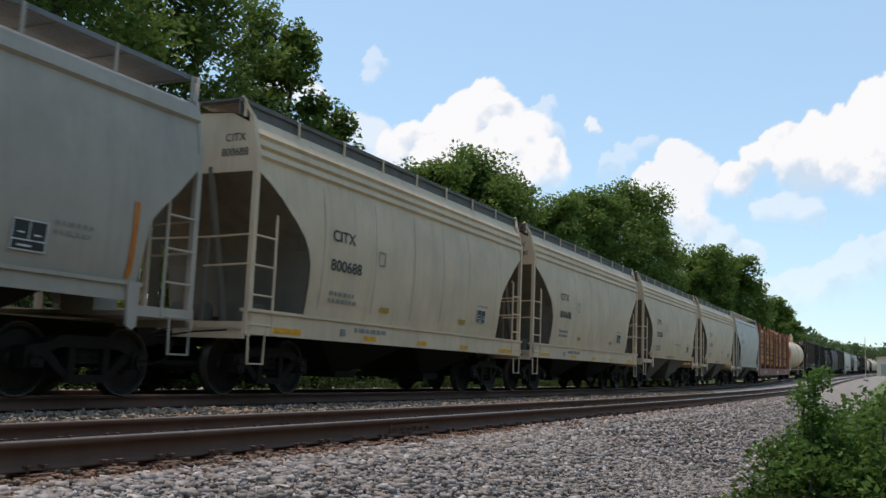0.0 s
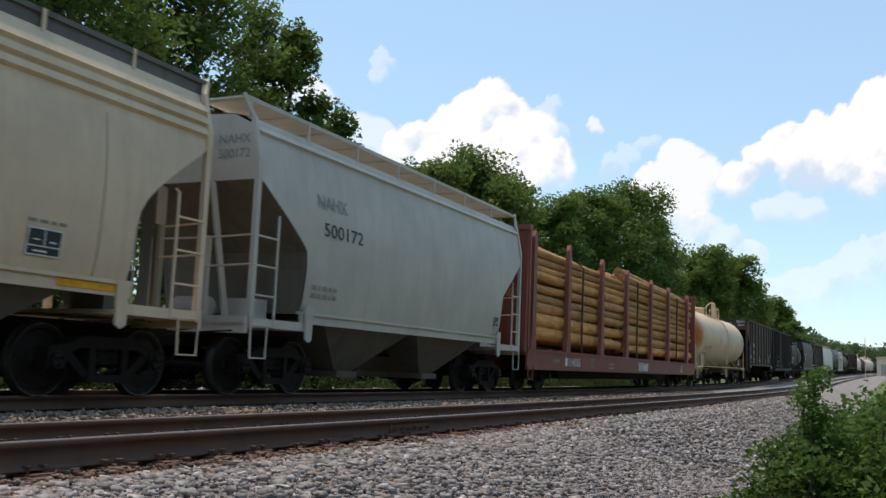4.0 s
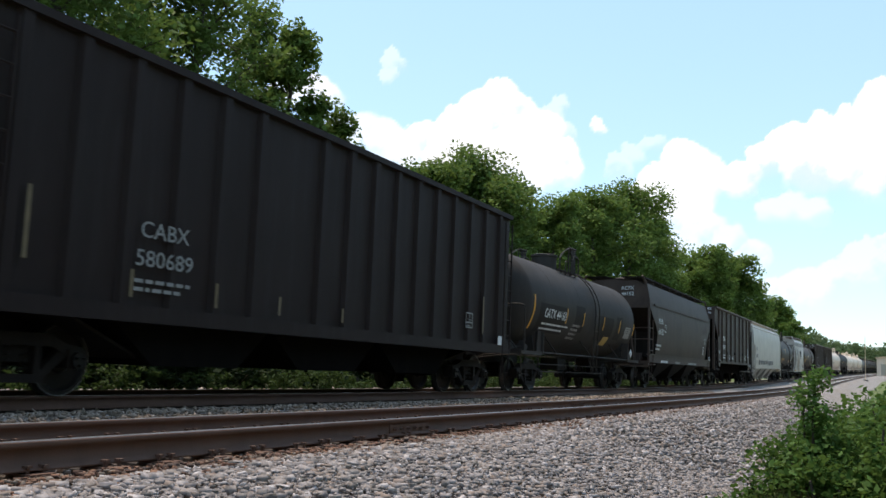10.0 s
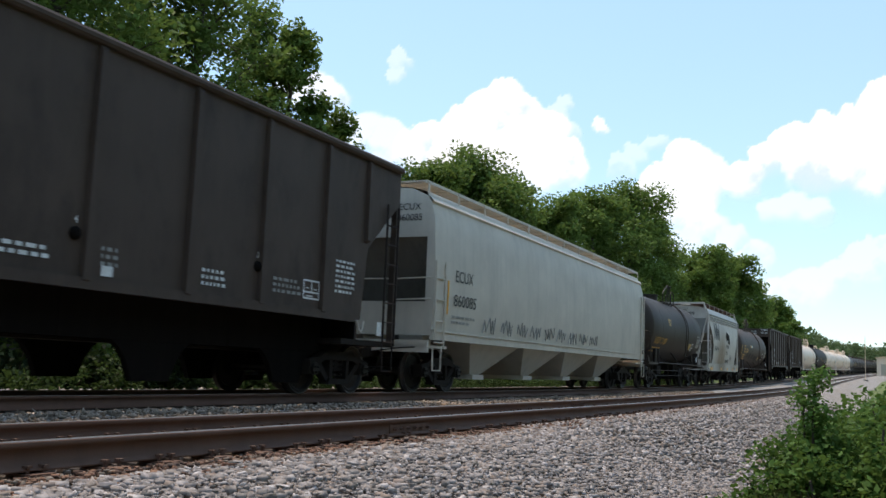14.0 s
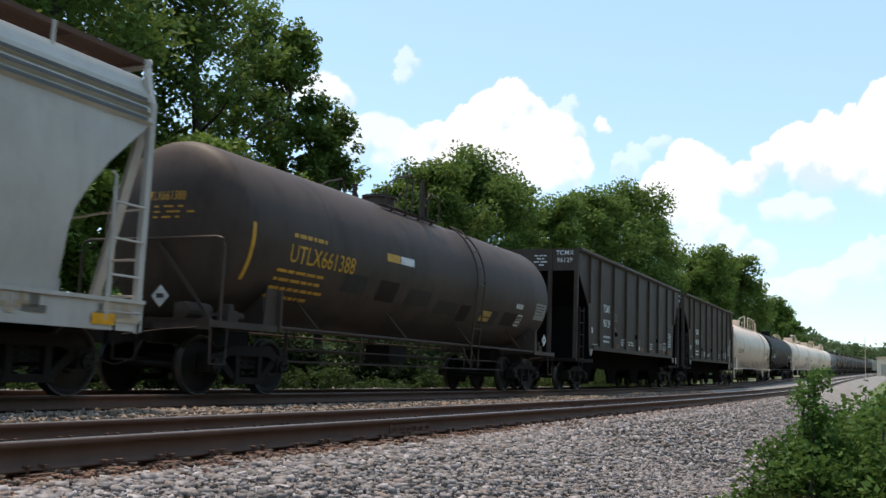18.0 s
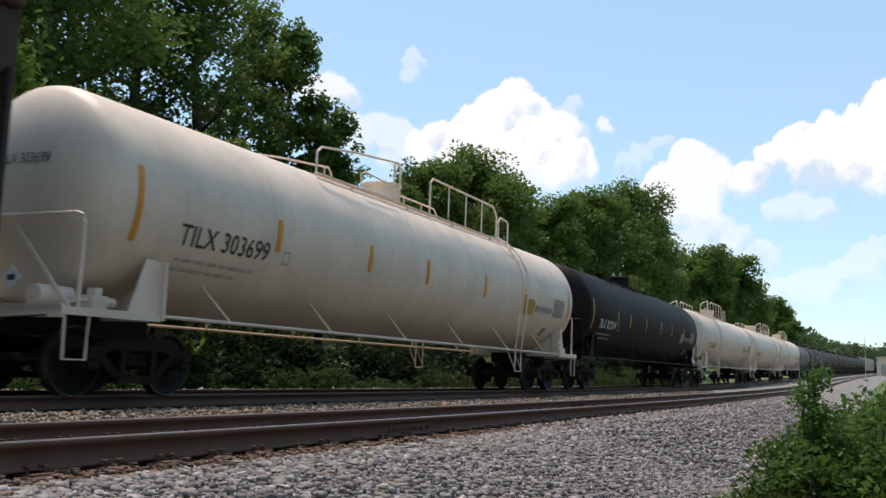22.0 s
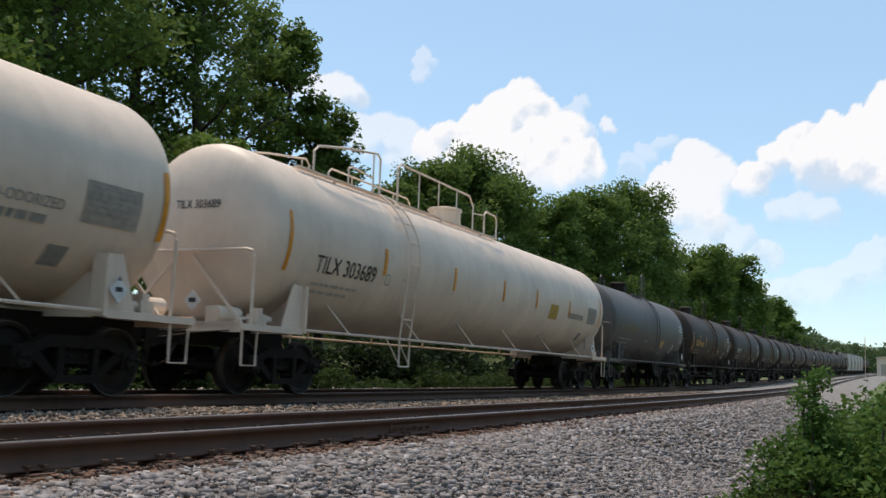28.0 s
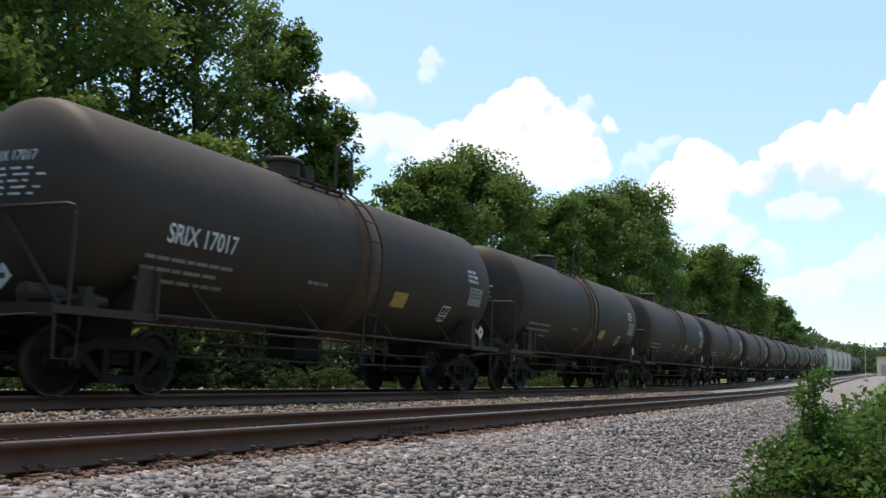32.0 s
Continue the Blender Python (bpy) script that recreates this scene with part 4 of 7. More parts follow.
def trucks(ob, L, inset=1.4):
    for s in (-1, 1):
        x = s * (L / 2 - inset)
        b = part("truck", BOLSTER, None, ob, "dark cast steel truck")
        b.location = (x, 0, 0)
        for side in (-1, 1):
            f = part("side_frame", SIDE_FRAME, None, b)
            f.location = (0, side * 1.0, 0)
            for dx in (-0.13, 0.13):
                g = part("spring", SPRINGS, None, b)
                g.location = (dx, side * 1.0, 0)
        for d in (-0.89, 0.89):
            w = part("wheelset", AXLE, None, ob, "steel wheels on an axle")
            w.location = (x + d, 0, 0.457)
            part("tread", TREAD, None, w, "worn bright wheel rim")
            WHEELS.append((w, ob, x + d))
            for side in (-1, 1):
                c = part("bearing_cap", CAP, None, b)
                c.matrix_basis = pose(d, side * 1.12, 0.457, 0, 0, 0 if side < 0 else 180)


def coupler(ob, L, mat):
    for s in (-1, 1):
        bm = bmesh.new()
        x = s * (L / 2 - 0.2)
        box(bm, min(x, x + s * 0.6), max(x, x + s * 0.6), -0.11, 0.11, 0.76, 0.98)
        box(bm, min(x + s * 0.6, x + s * 0.88), max(x + s * 0.6, x + s * 0.88), -0.19, 0.17, 0.72, 1.02)
        part("coupler", bm, mat, ob)
        bm = bmesh.new()
        tube(bm, [(x + s * 0.35, -0.35, 0.8), (x + s * 0.5, -0.32, 0.5), (x + s * 0.75, -0.2, 0.42), (x + s * 0.95, -0.1, 0.5)], 0.022, 5)
        part("brake_hose", bm, M_STEEL, ob)
        bm = bmesh.new()
        tube(bm, [(x + s * 0.3, -1.3, 1.0), (x + s * 0.42, -0.8, 0.96), (x + s * 0.72, -0.3, 0.86)], 0.014, 4)
        part("uncoupling_lever", bm, mat, ob)


def ladder(bm, x, y, z0, z1, w=0.42, step=0.38, r=0.017):
    for s in (0, w):
        tube(bm, [(x + s, y, z0), (x + s, y, z1)], r * 1.5, 5)
    n = int((z1 - z0 - 0.1) / step)
    for k in range(n + 1):
        z = z0 + 0.06 + k * step
        tube(bm, [(x, y, z), (x + w, y, z)], r, 5)


def stirrup(bm, x, y, z, w=0.4, drop=0.55):
    tube(bm, [(x, y, z), (x + 0.02, y, z - drop), (x + w - 0.02, y, z - drop), (x + w, y, z)], 0.02, 5)


# ---- lettering and marks, laid on the side that faces the camera
def glyphs(text, h, wide=1.0, bold=0.004):
    cu = bpy.data.curves.new("text", "FONT")
    cu.body, cu.size, cu.resolution_u, cu.offset = text, 1.0, 3, bold
    tmp = bpy.data.objects.new("text", cu)
    me = bpy.data.meshes.new_from_object(tmp)
    bpy.data.objects.remove(tmp)
    bpy.data.curves.remove(cu)
    co = np.zeros(len(me.vertices) * 3, np.float32)
    me.vertices.foreach_get("co", co)
    co = co.reshape(-1, 3)
    co -= co.min(0)
    co *= h / max(1e-6, co[:, 1].max())
    co[:, 0] *= wide
    return me, co


def lay(ob, me, uv, x, z, surf, mat, name, label=""):
    """Puts flat shapes (u along the car, v up) on the near side at x, z; surf(z) is the half width there."""
    co = np.zeros((len(uv), 3), np.float32)
    for i, p in enumerate(uv):
        zz = z + p[1]
        co[i] = (x + p[0], -(surf(zz) + 0.012), zz)
    me.vertices.foreach_set("co", co.ravel())
    me.update()
    me.materials.clear()
    me.materials.append(mat)
    return part(name, me, None, ob, label)


def lettering(ob, text, x, z, h, surf, mat, width=None, bold=0.004):
    me, uv = glyphs(text, h, bold=bold)
    if width:
        uv[:, 0] *= width / uv[:, 0].max()
    return lay(ob, me, uv, x, z, surf, mat, "lettering", "reporting mark")


def patches(ob, rects, x, z, surf, mat, name="marking", label=""):
    """Rectangles (u0, v0, u1, v1), cut so that they follow a curved side."""
    vs, fs = [], []
    for u0, v0, u1, v1 in rects:
        n = max(1, int((v1 - v0) / 0.12))
        for k in range(n + 1):
            v = v0 + (v1 - v0) * k / n
            vs += [(u0, v, 0), (u1, v, 0)]
        b = len(vs) - 2 * (n + 1)
        fs += [(b + 2 * k, b + 2 * k + 1, b + 2 * k + 3, b + 2 * k + 2) for k in range(n)]
    me = indexed(name, np.array(vs), fs, mat)
    if name == "data_panel":
        u0, v0, u1, v1 = rects[0]
        bars(ob, x + u0 + 0.05, z + v1 - 0.09, u1 - u0 - 0.1, int((v1 - v0) / 0.085) - 1, lambda q: surf(q) + 0.005, M_SATIN if mat is M_INKGREY else M_INKGREY, 0.026, 0.05, 3)
    return lay(ob, me, np.array(vs), x, z, surf, mat, name, label)


def bars(ob, x, z, w, rows, surf, mat, h=0.07, gap=0.07, seed=1):
    """Writing too small to read: rows of short bars."""
    rng = random.Random(seed * 31 + rows)
    rects = []
    for r in range(rows):
        u = 0.0
        end = w * rng.uniform(0.75, 1.0)
        while u < end:
            d = rng.uniform(0.06, 0.2) * max(0.5, w)
            rects.append((u, -r * (h + gap), min(u + d, w), -r * (h + gap) + h))
            u += d + 0.045
    return tagged(patches(ob, rects, x, z, surf, mat, "small_print", "rows of small print"), kind="stuff")


def frame_mark(ob, x, z, w, h, surf, mat, inner=True):
    """An outlined stencil box; a black one is filled and lined in white."""
    t, over = 0.03, 0.0
    if inner and mat is M_INKBLACK:
        patches(ob, [(0, 0, w, h)], x, z, surf, M_INKBLACK, "stencil_box", "black stencil panel")
        t, over, mat = 0.016, 0.006, M_INKWHITE
    rects = [(0, 0, w, t), (0, h - t, w, h), (0, t, t, h - t), (w - t, t, w, h - t)]
    if inner:
        rects += [(w * 0.48, h * 0.32 + t, w * 0.48 + t, h - t), (t, h * 0.32, w - t, h * 0.32 + t), (w * 0.2, h * 0.13, w * 0.6, h * 0.2), (w * 0.16, h * 0.55, w * 0.36, h * 0.6), (w * 0.64, h * 0.5, w * 0.84, h * 0.56)]
    return patches(ob, rects, x, z, lambda q: surf(q) + over, mat, "stencil_outline" if over else "stencil_box", "outlined stencil box")


def diamond(ob, x, z, s, y, mat=None):
    s *= 0.86
    bm = bmesh.new()
    prism(bm, [(x, z - s), (x + s, z), (x, z + s), (x - s, z)], y - 0.012, y, "y")
    p = part("placard", bm, mat or M_INKWHITE, ob, "white diamond hazard placard")
    bm = bmesh.new()
    k = 0.45 * s
    prism(bm, [(x - k * 0.8, z - 0.025), (x + k * 0.8, z - 0.025), (x + k * 0.8, z + 0.035), (x - k * 0.8, z + 0.035)], y - 0.018, y - 0.012, "y")
    prism(bm, [(x - k * 0.4, z + 0.12), (x + k * 0.4, z + 0.12), (x, z + 0.12 + k * 0.8)], y - 0.018, y - 0.012, "y")
    part("symbol", bm, M_INKBLACK, p)
    return p


def end_placard(ob, half, y, z, r=0.17):
    """A diamond placard on the leading end, facing along the line."""
    bm = bmesh.new()
    prism(bm, [(y, z - r), (y + r, z), (y, z + r), (y - r, z)], -half + 0.2, -half + 0.212)
    p = part("placard", bm, M_INKWHITE, ob, "white diamond hazard placard")
    bm = bmesh.new()
    prism(bm, [(y - 0.07, z - 0.03), (y + 0.07, z - 0.03), (y + 0.07, z + 0.04), (y - 0.07, z + 0.04)], -half + 0.194, -half + 0.2)
    part("symbol", bm, M_INKBLACK, p)


# ---- tank cars
def tank_car(label, front, rear, mat, R=1.5, zc=2.72, trim=None, dome="pipe", dome_at=0.5, deck=3.0, ladder_at=None, rails=True, shield=False, inset=1.75, ledge=True, head=0.36, belts=(), deck_off=0.0, rail_plan=None, open_top=False):
    L = rear - front
    ob = car(label, front, rear, "tank car")
    trim = trim or mat
    half = L / 2
    ends = half - 0.32
    bm = bmesh.new()
    prof = []
    hd = R * head
    for k in range(9):
        a = math.pi / 2 * k / 8
        prof.append((-ends + hd - hd * math.cos(a), R * math.sin(a)))
    n = 8
    body = [(-ends + hd + (2 * ends - 2 * hd) * k / n, R) for k in range(1, n)]
    prof = prof + body + [(-x, r) for x, r in prof[::-1]]
    lathe(bm, prof, "x", (0, 0, zc), 56)
    part("shell", bm, mat, ob, smooth=40)
    for bx in (-0.62, -0.2, 0.25, 0.64):
        bm = bmesh.new()
        lathe(bm, [(bx * ends - 0.012, R - 0.01), (bx * ends - 0.008, R + 0.002), (bx * ends + 0.008, R + 0.002), (bx * ends + 0.012, R - 0.01)], "x", (0, 0, zc), 56)
        part("weld_seam", bm, mat, ob, smooth=60)
    for bx, m in belts:
        bm = bmesh.new()
        lathe(bm, [(bx - 0.42, R - 0.02), (bx - 0.40, R + 0.012), (bx + 0.40, R + 0.012), (bx + 0.42, R - 0.02)], "x", (0, 0, zc), 56)
        part("belt", bm, m, ob, "rust-stained band round the shell", smooth=60)
    bottom = zc - R
    for s in (-1, 1):
        bm = bmesh.new()
        x = s * (half - inset)
        e = s * half
        box(bm, min(x - s * 0.9, e), max(x - s * 0.9, e), -0.38, 0.38, 0.78, 1.08)
        part("stub_sill", bm, (M_STAINED if s > 0 else trim) if shield else M_STEEL, ob)
        xs = s * (half - 1.72)
        bm = bmesh.new()
        prism(bm, [(-1.2, 1.02), (1.2, 1.02), (1.12, 1.6), (0.5, bottom + 0.1), (-0.5, bottom + 0.1), (-1.12, 1.6)], xs - 0.03, xs + 0.03)
        part("saddle", bm, M_STAINED if shield and s > 0 else trim, ob)
        bm = bmesh.new()
        near, far, lean = (1.12, 1.76, 1.84) if R > 1.5 else (1.38, 1.78, 1.7)
        for y in (-1, 1):
            prism(bm, [(e - s * near, 1.04), (e - s * far, 1.04), (e - s * far, lean - 0.03), (e - s * (far - 0.07), lean), (e - s * (far - 0.32), lean + 0.02)], *sorted((y * 1.36, y * 1.385)), "y")
            prism(bm, [(e - s * (far - 0.03), 1.04), (e - s * (far + 0.02), 1.04), (e - s * (far + 0.02), lean), (e - s * (far - 0.03), lean)], *sorted((y * 1.2, y * 1.46)), "y")
        halves("saddle_plate", bm, M_STAINED if shield and s > 0 else trim, ob)
        bm = bmesh.new()
        a0, a1 = sorted((e, e - s * 0.62))
        box(bm, a0, a1, -1.42, 1.42, 1.06, 1.12)
        for y in (-1, 1):
            box(bm, *sorted((e, xs)), *sorted((y * 1.36, y * 1.44)), 1.02, 1.12)
        box(bm, *sorted((e, e - s * 0.06)), -1.42, 1.42, 0.98, 1.14)
        part("end_platform", bm, trim, ob)
        bm = bmesh.new()
        g = e - s * (0.26 if s < 0 else 0.5)
        top_z = 2.3 if R > 1.5 else 2.38
        tube(bm, [(g, -1.42, 1.08), (g, -1.42, top_z - 0.12), (g, -1.38, top_z - 0.03), (g, -1.28, top_z), (g, 1.28, top_z), (g, 1.38, top_z - 0.03), (g, 1.42, top_z - 0.12), (g, 1.42, 1.08)], 0.026, 7)
        part("end_handrail", bm, trim, ob)
        bm = bmesh.new()
        for y in (-1, 1):
            beam(bm, (g - s * 0.03, y * 0.15, top_z - 0.08), (g - s * 0.03, y * 1.25, 1.1), 0.03, 0.05)
        halves("end_brace", bm, trim, ob)
        bm = bmesh.new()
        for y in (-1.4, 1.4):
            stirrup(bm, min(e - s * 0.08, e - s * 0.48), y, 1.08, 0.4, 0.6)
        halves("stirrup", bm, trim, ob)
        bm = bmesh.new()
        lathe(bm, [(-0.3, 0), (-0.28, 0.13), (0.28, 0.13), (0.3, 0)], "x", (e - s * 0.36, -0.85, 1.27), 14)
        box(bm, e - s * 0.36 - 0.06, e - s * 0.36 + 0.06, -0.72, -0.5, 1.12, 1.4)
        part("brake_cylinder", bm, trim, ob)
        bm = bmesh.new()
        v = e - s * 0.78
        box(bm, v - 0.13, v + 0.13, -1.26, -1.04, 1.12, 1.3)
        box(bm, v - 0.06, v + 0.06, -1.22, -1.08, 1.3, 1.4)
        lathe(bm, [(-0.1, 0), (-0.1, 0.07), (0.1, 0.07), (0.1, 0)], "x", (v - s * 0.24, -1.15, 1.22), 10)
        for y in (-1.2, -1.1):
            tube(bm, [(v, y, 1.2), (v + s * 0.2, y + 0.05, 1.24), (v + s * 0.4, y + 0.25, 1.15)], 0.018, 5)
        part("brake_valve", bm, trim, ob)
    if ledge:
        bm = bmesh.new()
        for y in (-1.40, 1.40):
            tube(bm, [(-half + 0.6, y, 1.1), (half - 0.6, y, 1.1)], 0.026, 6)
        halves("side_rail", bm, trim, ob)
        m = max(3, int(L / 3.4))
        for k in range(m):
            x = -half + inset + 1.4 + (L - 2 * inset - 2.8) * k / (m - 1)
            bm = bmesh.new()
            for y in (-1, 1):
                beam(bm, (x + 0.15, y * 1.39, 1.11), (x - 0.22, y * math.sqrt(max(0.05, R * R - (zc - 1.62) ** 2)), 1.62), 0.05, 0.03)
            halves("rail_bracket", bm, trim, ob)
    if rails:
        bm = bmesh.new()
        q0, q1 = -half + inset + 1.3, half - inset - 1.3
        for y in (-0.9, 0.9):
            for z in (0.78, 0.56):
                tube(bm, [(q0, y, z), (q1, y, z)], 0.017, 5)
            for k in range(5):
                x = q0 + (q1 - q0) * k / 4
                tube(bm, [(x, y, 1.12), (x, y, 0.5)], 0.02, 5)
        halves("brake_piping", bm, trim, ob)
        bm = bmesh.new()
        box(bm, -0.6, 0.2, -0.5, 0.1, 0.62, 1.0)
        part("brake_gear", bm, M_STEEL, ob)
    xd = -half + L * dome_at
    top = zc + R
    bm = bmesh.new()
    if dome == "low":
        lathe(bm, [(-0.06, 0.42), (0.34, 0.42), (0.36, 0.45), (0.42, 0.45), (0.44, 0.40), (0.46, 0)], "z", (xd, 0, top), 22)
    elif dome == "tall":
        lathe(bm, [(-0.06, 0.30), (0.30, 0.30), (0.31, 0.37), (0.36, 0.37), (0.40, 0.30), (0.42, 0)], "z", (xd, 0, top), 18)
        box(bm, xd + 0.45, xd + 0.75, -0.2, 0.2, top - 0.03, top + 0.3)
        lathe(bm, [(0, 0.09), (0.32, 0.09), (0.34, 0.12), (0.42, 0.12), (0.42, 0)], "z", (xd + 0.95, 0.1, top), 10)
    else:
        lathe(bm, [(-0.06, 0.36), (0.20, 0.36), (0.21, 0.40), (0.27, 0.40), (0.30, 0)], "z", (xd, 0, top), 20)
    part("manway", bm, trim if dome != "tall" else M_BLACK if mat is M_BLUEGREY else mat, ob, "round valve housing on top", smooth=40)
    bm = bmesh.new()
    d0, d1 = xd + deck_off - deck / 2, xd + deck_off + deck / 2
    for y in (-0.62, 0.62):
        for k in range(3):
            yy = y + (k - 1) * 0.17
            box(bm, d0, d1, yy - 0.05, yy + 0.05, top - 0.16, top - 0.13)
        for k in range(4):
            x = d0 + (d1 - d0) * (k + 0.5) / 4
            beam(bm, (x, y * 1.45, top - 0.17), (x, y * 1.1, top - 0.42), 0.05, 0.04)
    halves("walkway", bm, trim, ob)
    bm = bmesh.new()
    for y in (-0.88, 0.88) if not open_top else ():
        z = top - 0.16
        hh = 0.95 if dome != "low" else 0.9
        if dome == "tall" and deck < 2:
            tube(bm, [(d1 - 0.5, y, z), (d1 - 0.5, y, z + hh - 0.1), (d1 - 0.35, y, z + hh), (d1 + 0.05, y, z + hh - 0.12), (d1 + 0.1, y, z)], 0.034, 6)
            continue
        (a0, a1), (b0, b1), (c0, c1) = rail_plan or ((d0 + half, d0 + half + 1.2), (d0 + half + 1.6, d1 + half - 0.8), (d1 + half - 0.6, d1 + half))
        a0, a1, b0, b1, c0, c1 = (u - half for u in (a0, a1, b0, b1, c0, c1))
        hh = 0.84
        tube(bm, [(a0, y, z), (a0, y, z + 0.38), (a0 + 0.15, y, z + 0.5), (a0 + 0.4 * (a1 - a0), y, z + 0.66), (a1 - 0.12, y, z + hh), (a1, y, z + hh - 0.1), (a1, y, z)], 0.024, 6)
        tube(bm, [(a1 - 0.28, y, z), (a1 - 0.28, y, z + hh - 0.02)], 0.02, 5)
        tube(bm, [(a0 + 0.5 * (a1 - a0), y, z), (a0 + 0.5 * (a1 - a0), y, z + 0.3), (a0 + 0.55 * (a1 - a0), y, z + 0.36), (a1 - 0.28, y, z + 0.3)], 0.02, 5)
        tube(bm, [(b0, y, z), (b0, y, z + hh - 0.1), (b0 + 0.12, y, z + hh), (b1 - 0.25, y, z + hh - 0.02), (b1, y, z + hh - 0.25), (b1, y, z)], 0.024, 6)
        for k in (1, 2, 3):
            x = b0 + (b1 - b0) * k / 4
            tube(bm, [(x, y, z), (x, y, z + hh)], 0.018, 5)
        tube(bm, [(b1, y, z + 0.42), (c0, y, z + 0.48)], 0.016, 5)
        tube(bm, [(c0, y, z), (c0, y, z + 0.5), (c0 + 0.1, y, z + 0.6), (c1 - 0.1, y, z + 0.58), (c1, y, z + 0.5), (c1, y, z)], 0.024, 6)
    if not open_top:
        halves("top_handrail", bm, trim, ob)
    if ladder_at is not None:
        xl = -half + L * ladder_at
        bm = bmesh.new()
        pts = []
        for k in range(13):
            a = radians(60 - 62 * k / 12)
            pts.append(((R + 0.10) * math.cos(a), zc + (R + 0.10) * math.sin(a)))
        pts += [(1.46, 1.1), (1.46, 0.55)]
        for side in (-1, 1):
            for s in (-0.22, 0.22):
                tube(bm, [(xl + s, side * y, z) for y, z in pts], 0.022, 5)
            for k in range(0, len(pts)):
                y, z = pts[k]
                if k % 3 == 0 or k > 12:
                    tube(bm, [(xl - 0.22, side * y, z), (xl + 0.22, side * y, z)], 0.016, 5)
            for z in (2.3, 1.95, 1.5, 1.1):
                tube(bm, [(xl - 0.22, side * 1.5, z), (xl + 0.22, side * 1.5, z)], 0.016, 5)
            tube(bm, [(xl - 0.22, side * 1.46, 0.6), (xl - 0.7, side * 1.42, 1.08)], 0.016, 5)
            tube(bm, [(xl + 0.22, side * 1.46, 0.6), (xl - 0.25, side * 1.44, 1.08)], 0.014, 5)
        halves("ladder", bm, trim, ob)
    if shield:
        for s in (-1,):
            bm = bmesh.new()
            for y in (-1, 1):
                prism(bm, [(s * (half - 0.34), 1.12), (s * (half - 0.5), 1.12), (s * (half - 1.12), 2.0), (s * (half - 1.12), 2.24), (s * (half - 0.34), 2.2)], *sorted((y * 1.2, y * 1.25)), "y")
            halves("shield_side", bm, M_SHIELD, ob)
            bm = bmesh.new()
            box(bm, *sorted((s * (half - 0.28), s * (half - 0.33))), -1.25, 1.25, 1.12, 2.2)
            part("head_shield", bm, M_SHIELD, ob)
    trucks(ob, L, inset)
    coupler(ob, L, M_STEEL)
    return ob, (lambda z: math.sqrt(max(0.02, R * R - (z - zc) ** 2))), half


def ticks(ob, xs, z, h, surf, mat, w=0.07, name="reflector"):
    for x in xs:
        patches(ob, [(0, 0, w, h)], x, z, surf, mat, name, "upright reflective strip")


# ---- covered hoppers with rounded sides
# lower edge of the side at an end: (distance from the end, height), from the end sheet down to the sill
CUT_ROUND = ((0.2, 3.52), (0.5, 3.36), (0.79, 3.18), (0.99, 3.03), (1.26, 2.83), (1.49, 2.63), (1.64, 2.43), (1.72, 2.2), (1.75, 1.85), (1.755, 1.3))
CUT_HIGH = ((0.2, 3.56), (0.4, 3.42), (0.8, 3.14), (1.03, 2.96), (1.24, 2.79), (1.42, 2.6), (1.53, 2.42), (1.572, 2.2), (1.578, 1.8), (1.585, 1.42))
CUT_PLAIN = ((0.12, 3.4), (0.3, 3.27), (0.87, 2.86), (1.3, 2.55), (1.46, 2.4), (1.5, 2.1), (1.505, 1.8), (1.51, 1.36))
CUT_BLUE = ((0.04, 3.26), (0.5, 2.80), (0.8, 2.53), (0.94, 2.38), (1.0, 2.2), (1.03, 2.0), (1.06, 1.5))
CUT_BLACK = ((0.12, 3.32), (0.5, 3.01), (0.97, 2.64), (1.3, 2.36), (1.335, 2.2), (1.34, 1.9), (1.35, 1.3))
CUT_PALE = ((0.1, 3.62), (0.5, 3.28), (0.85, 2.96), (1.15, 2.6), (1.34, 2.28), (1.4, 2.0), (1.41, 1.7), (1.415, 1.25))
RIBS_THREE, RIB_ONE, RIB_TOP = ((3.75, 3.88), (3.92, 4.05), (4.10, 4.24)), ((3.92, 4.1),), ((4.16, 4.3),)


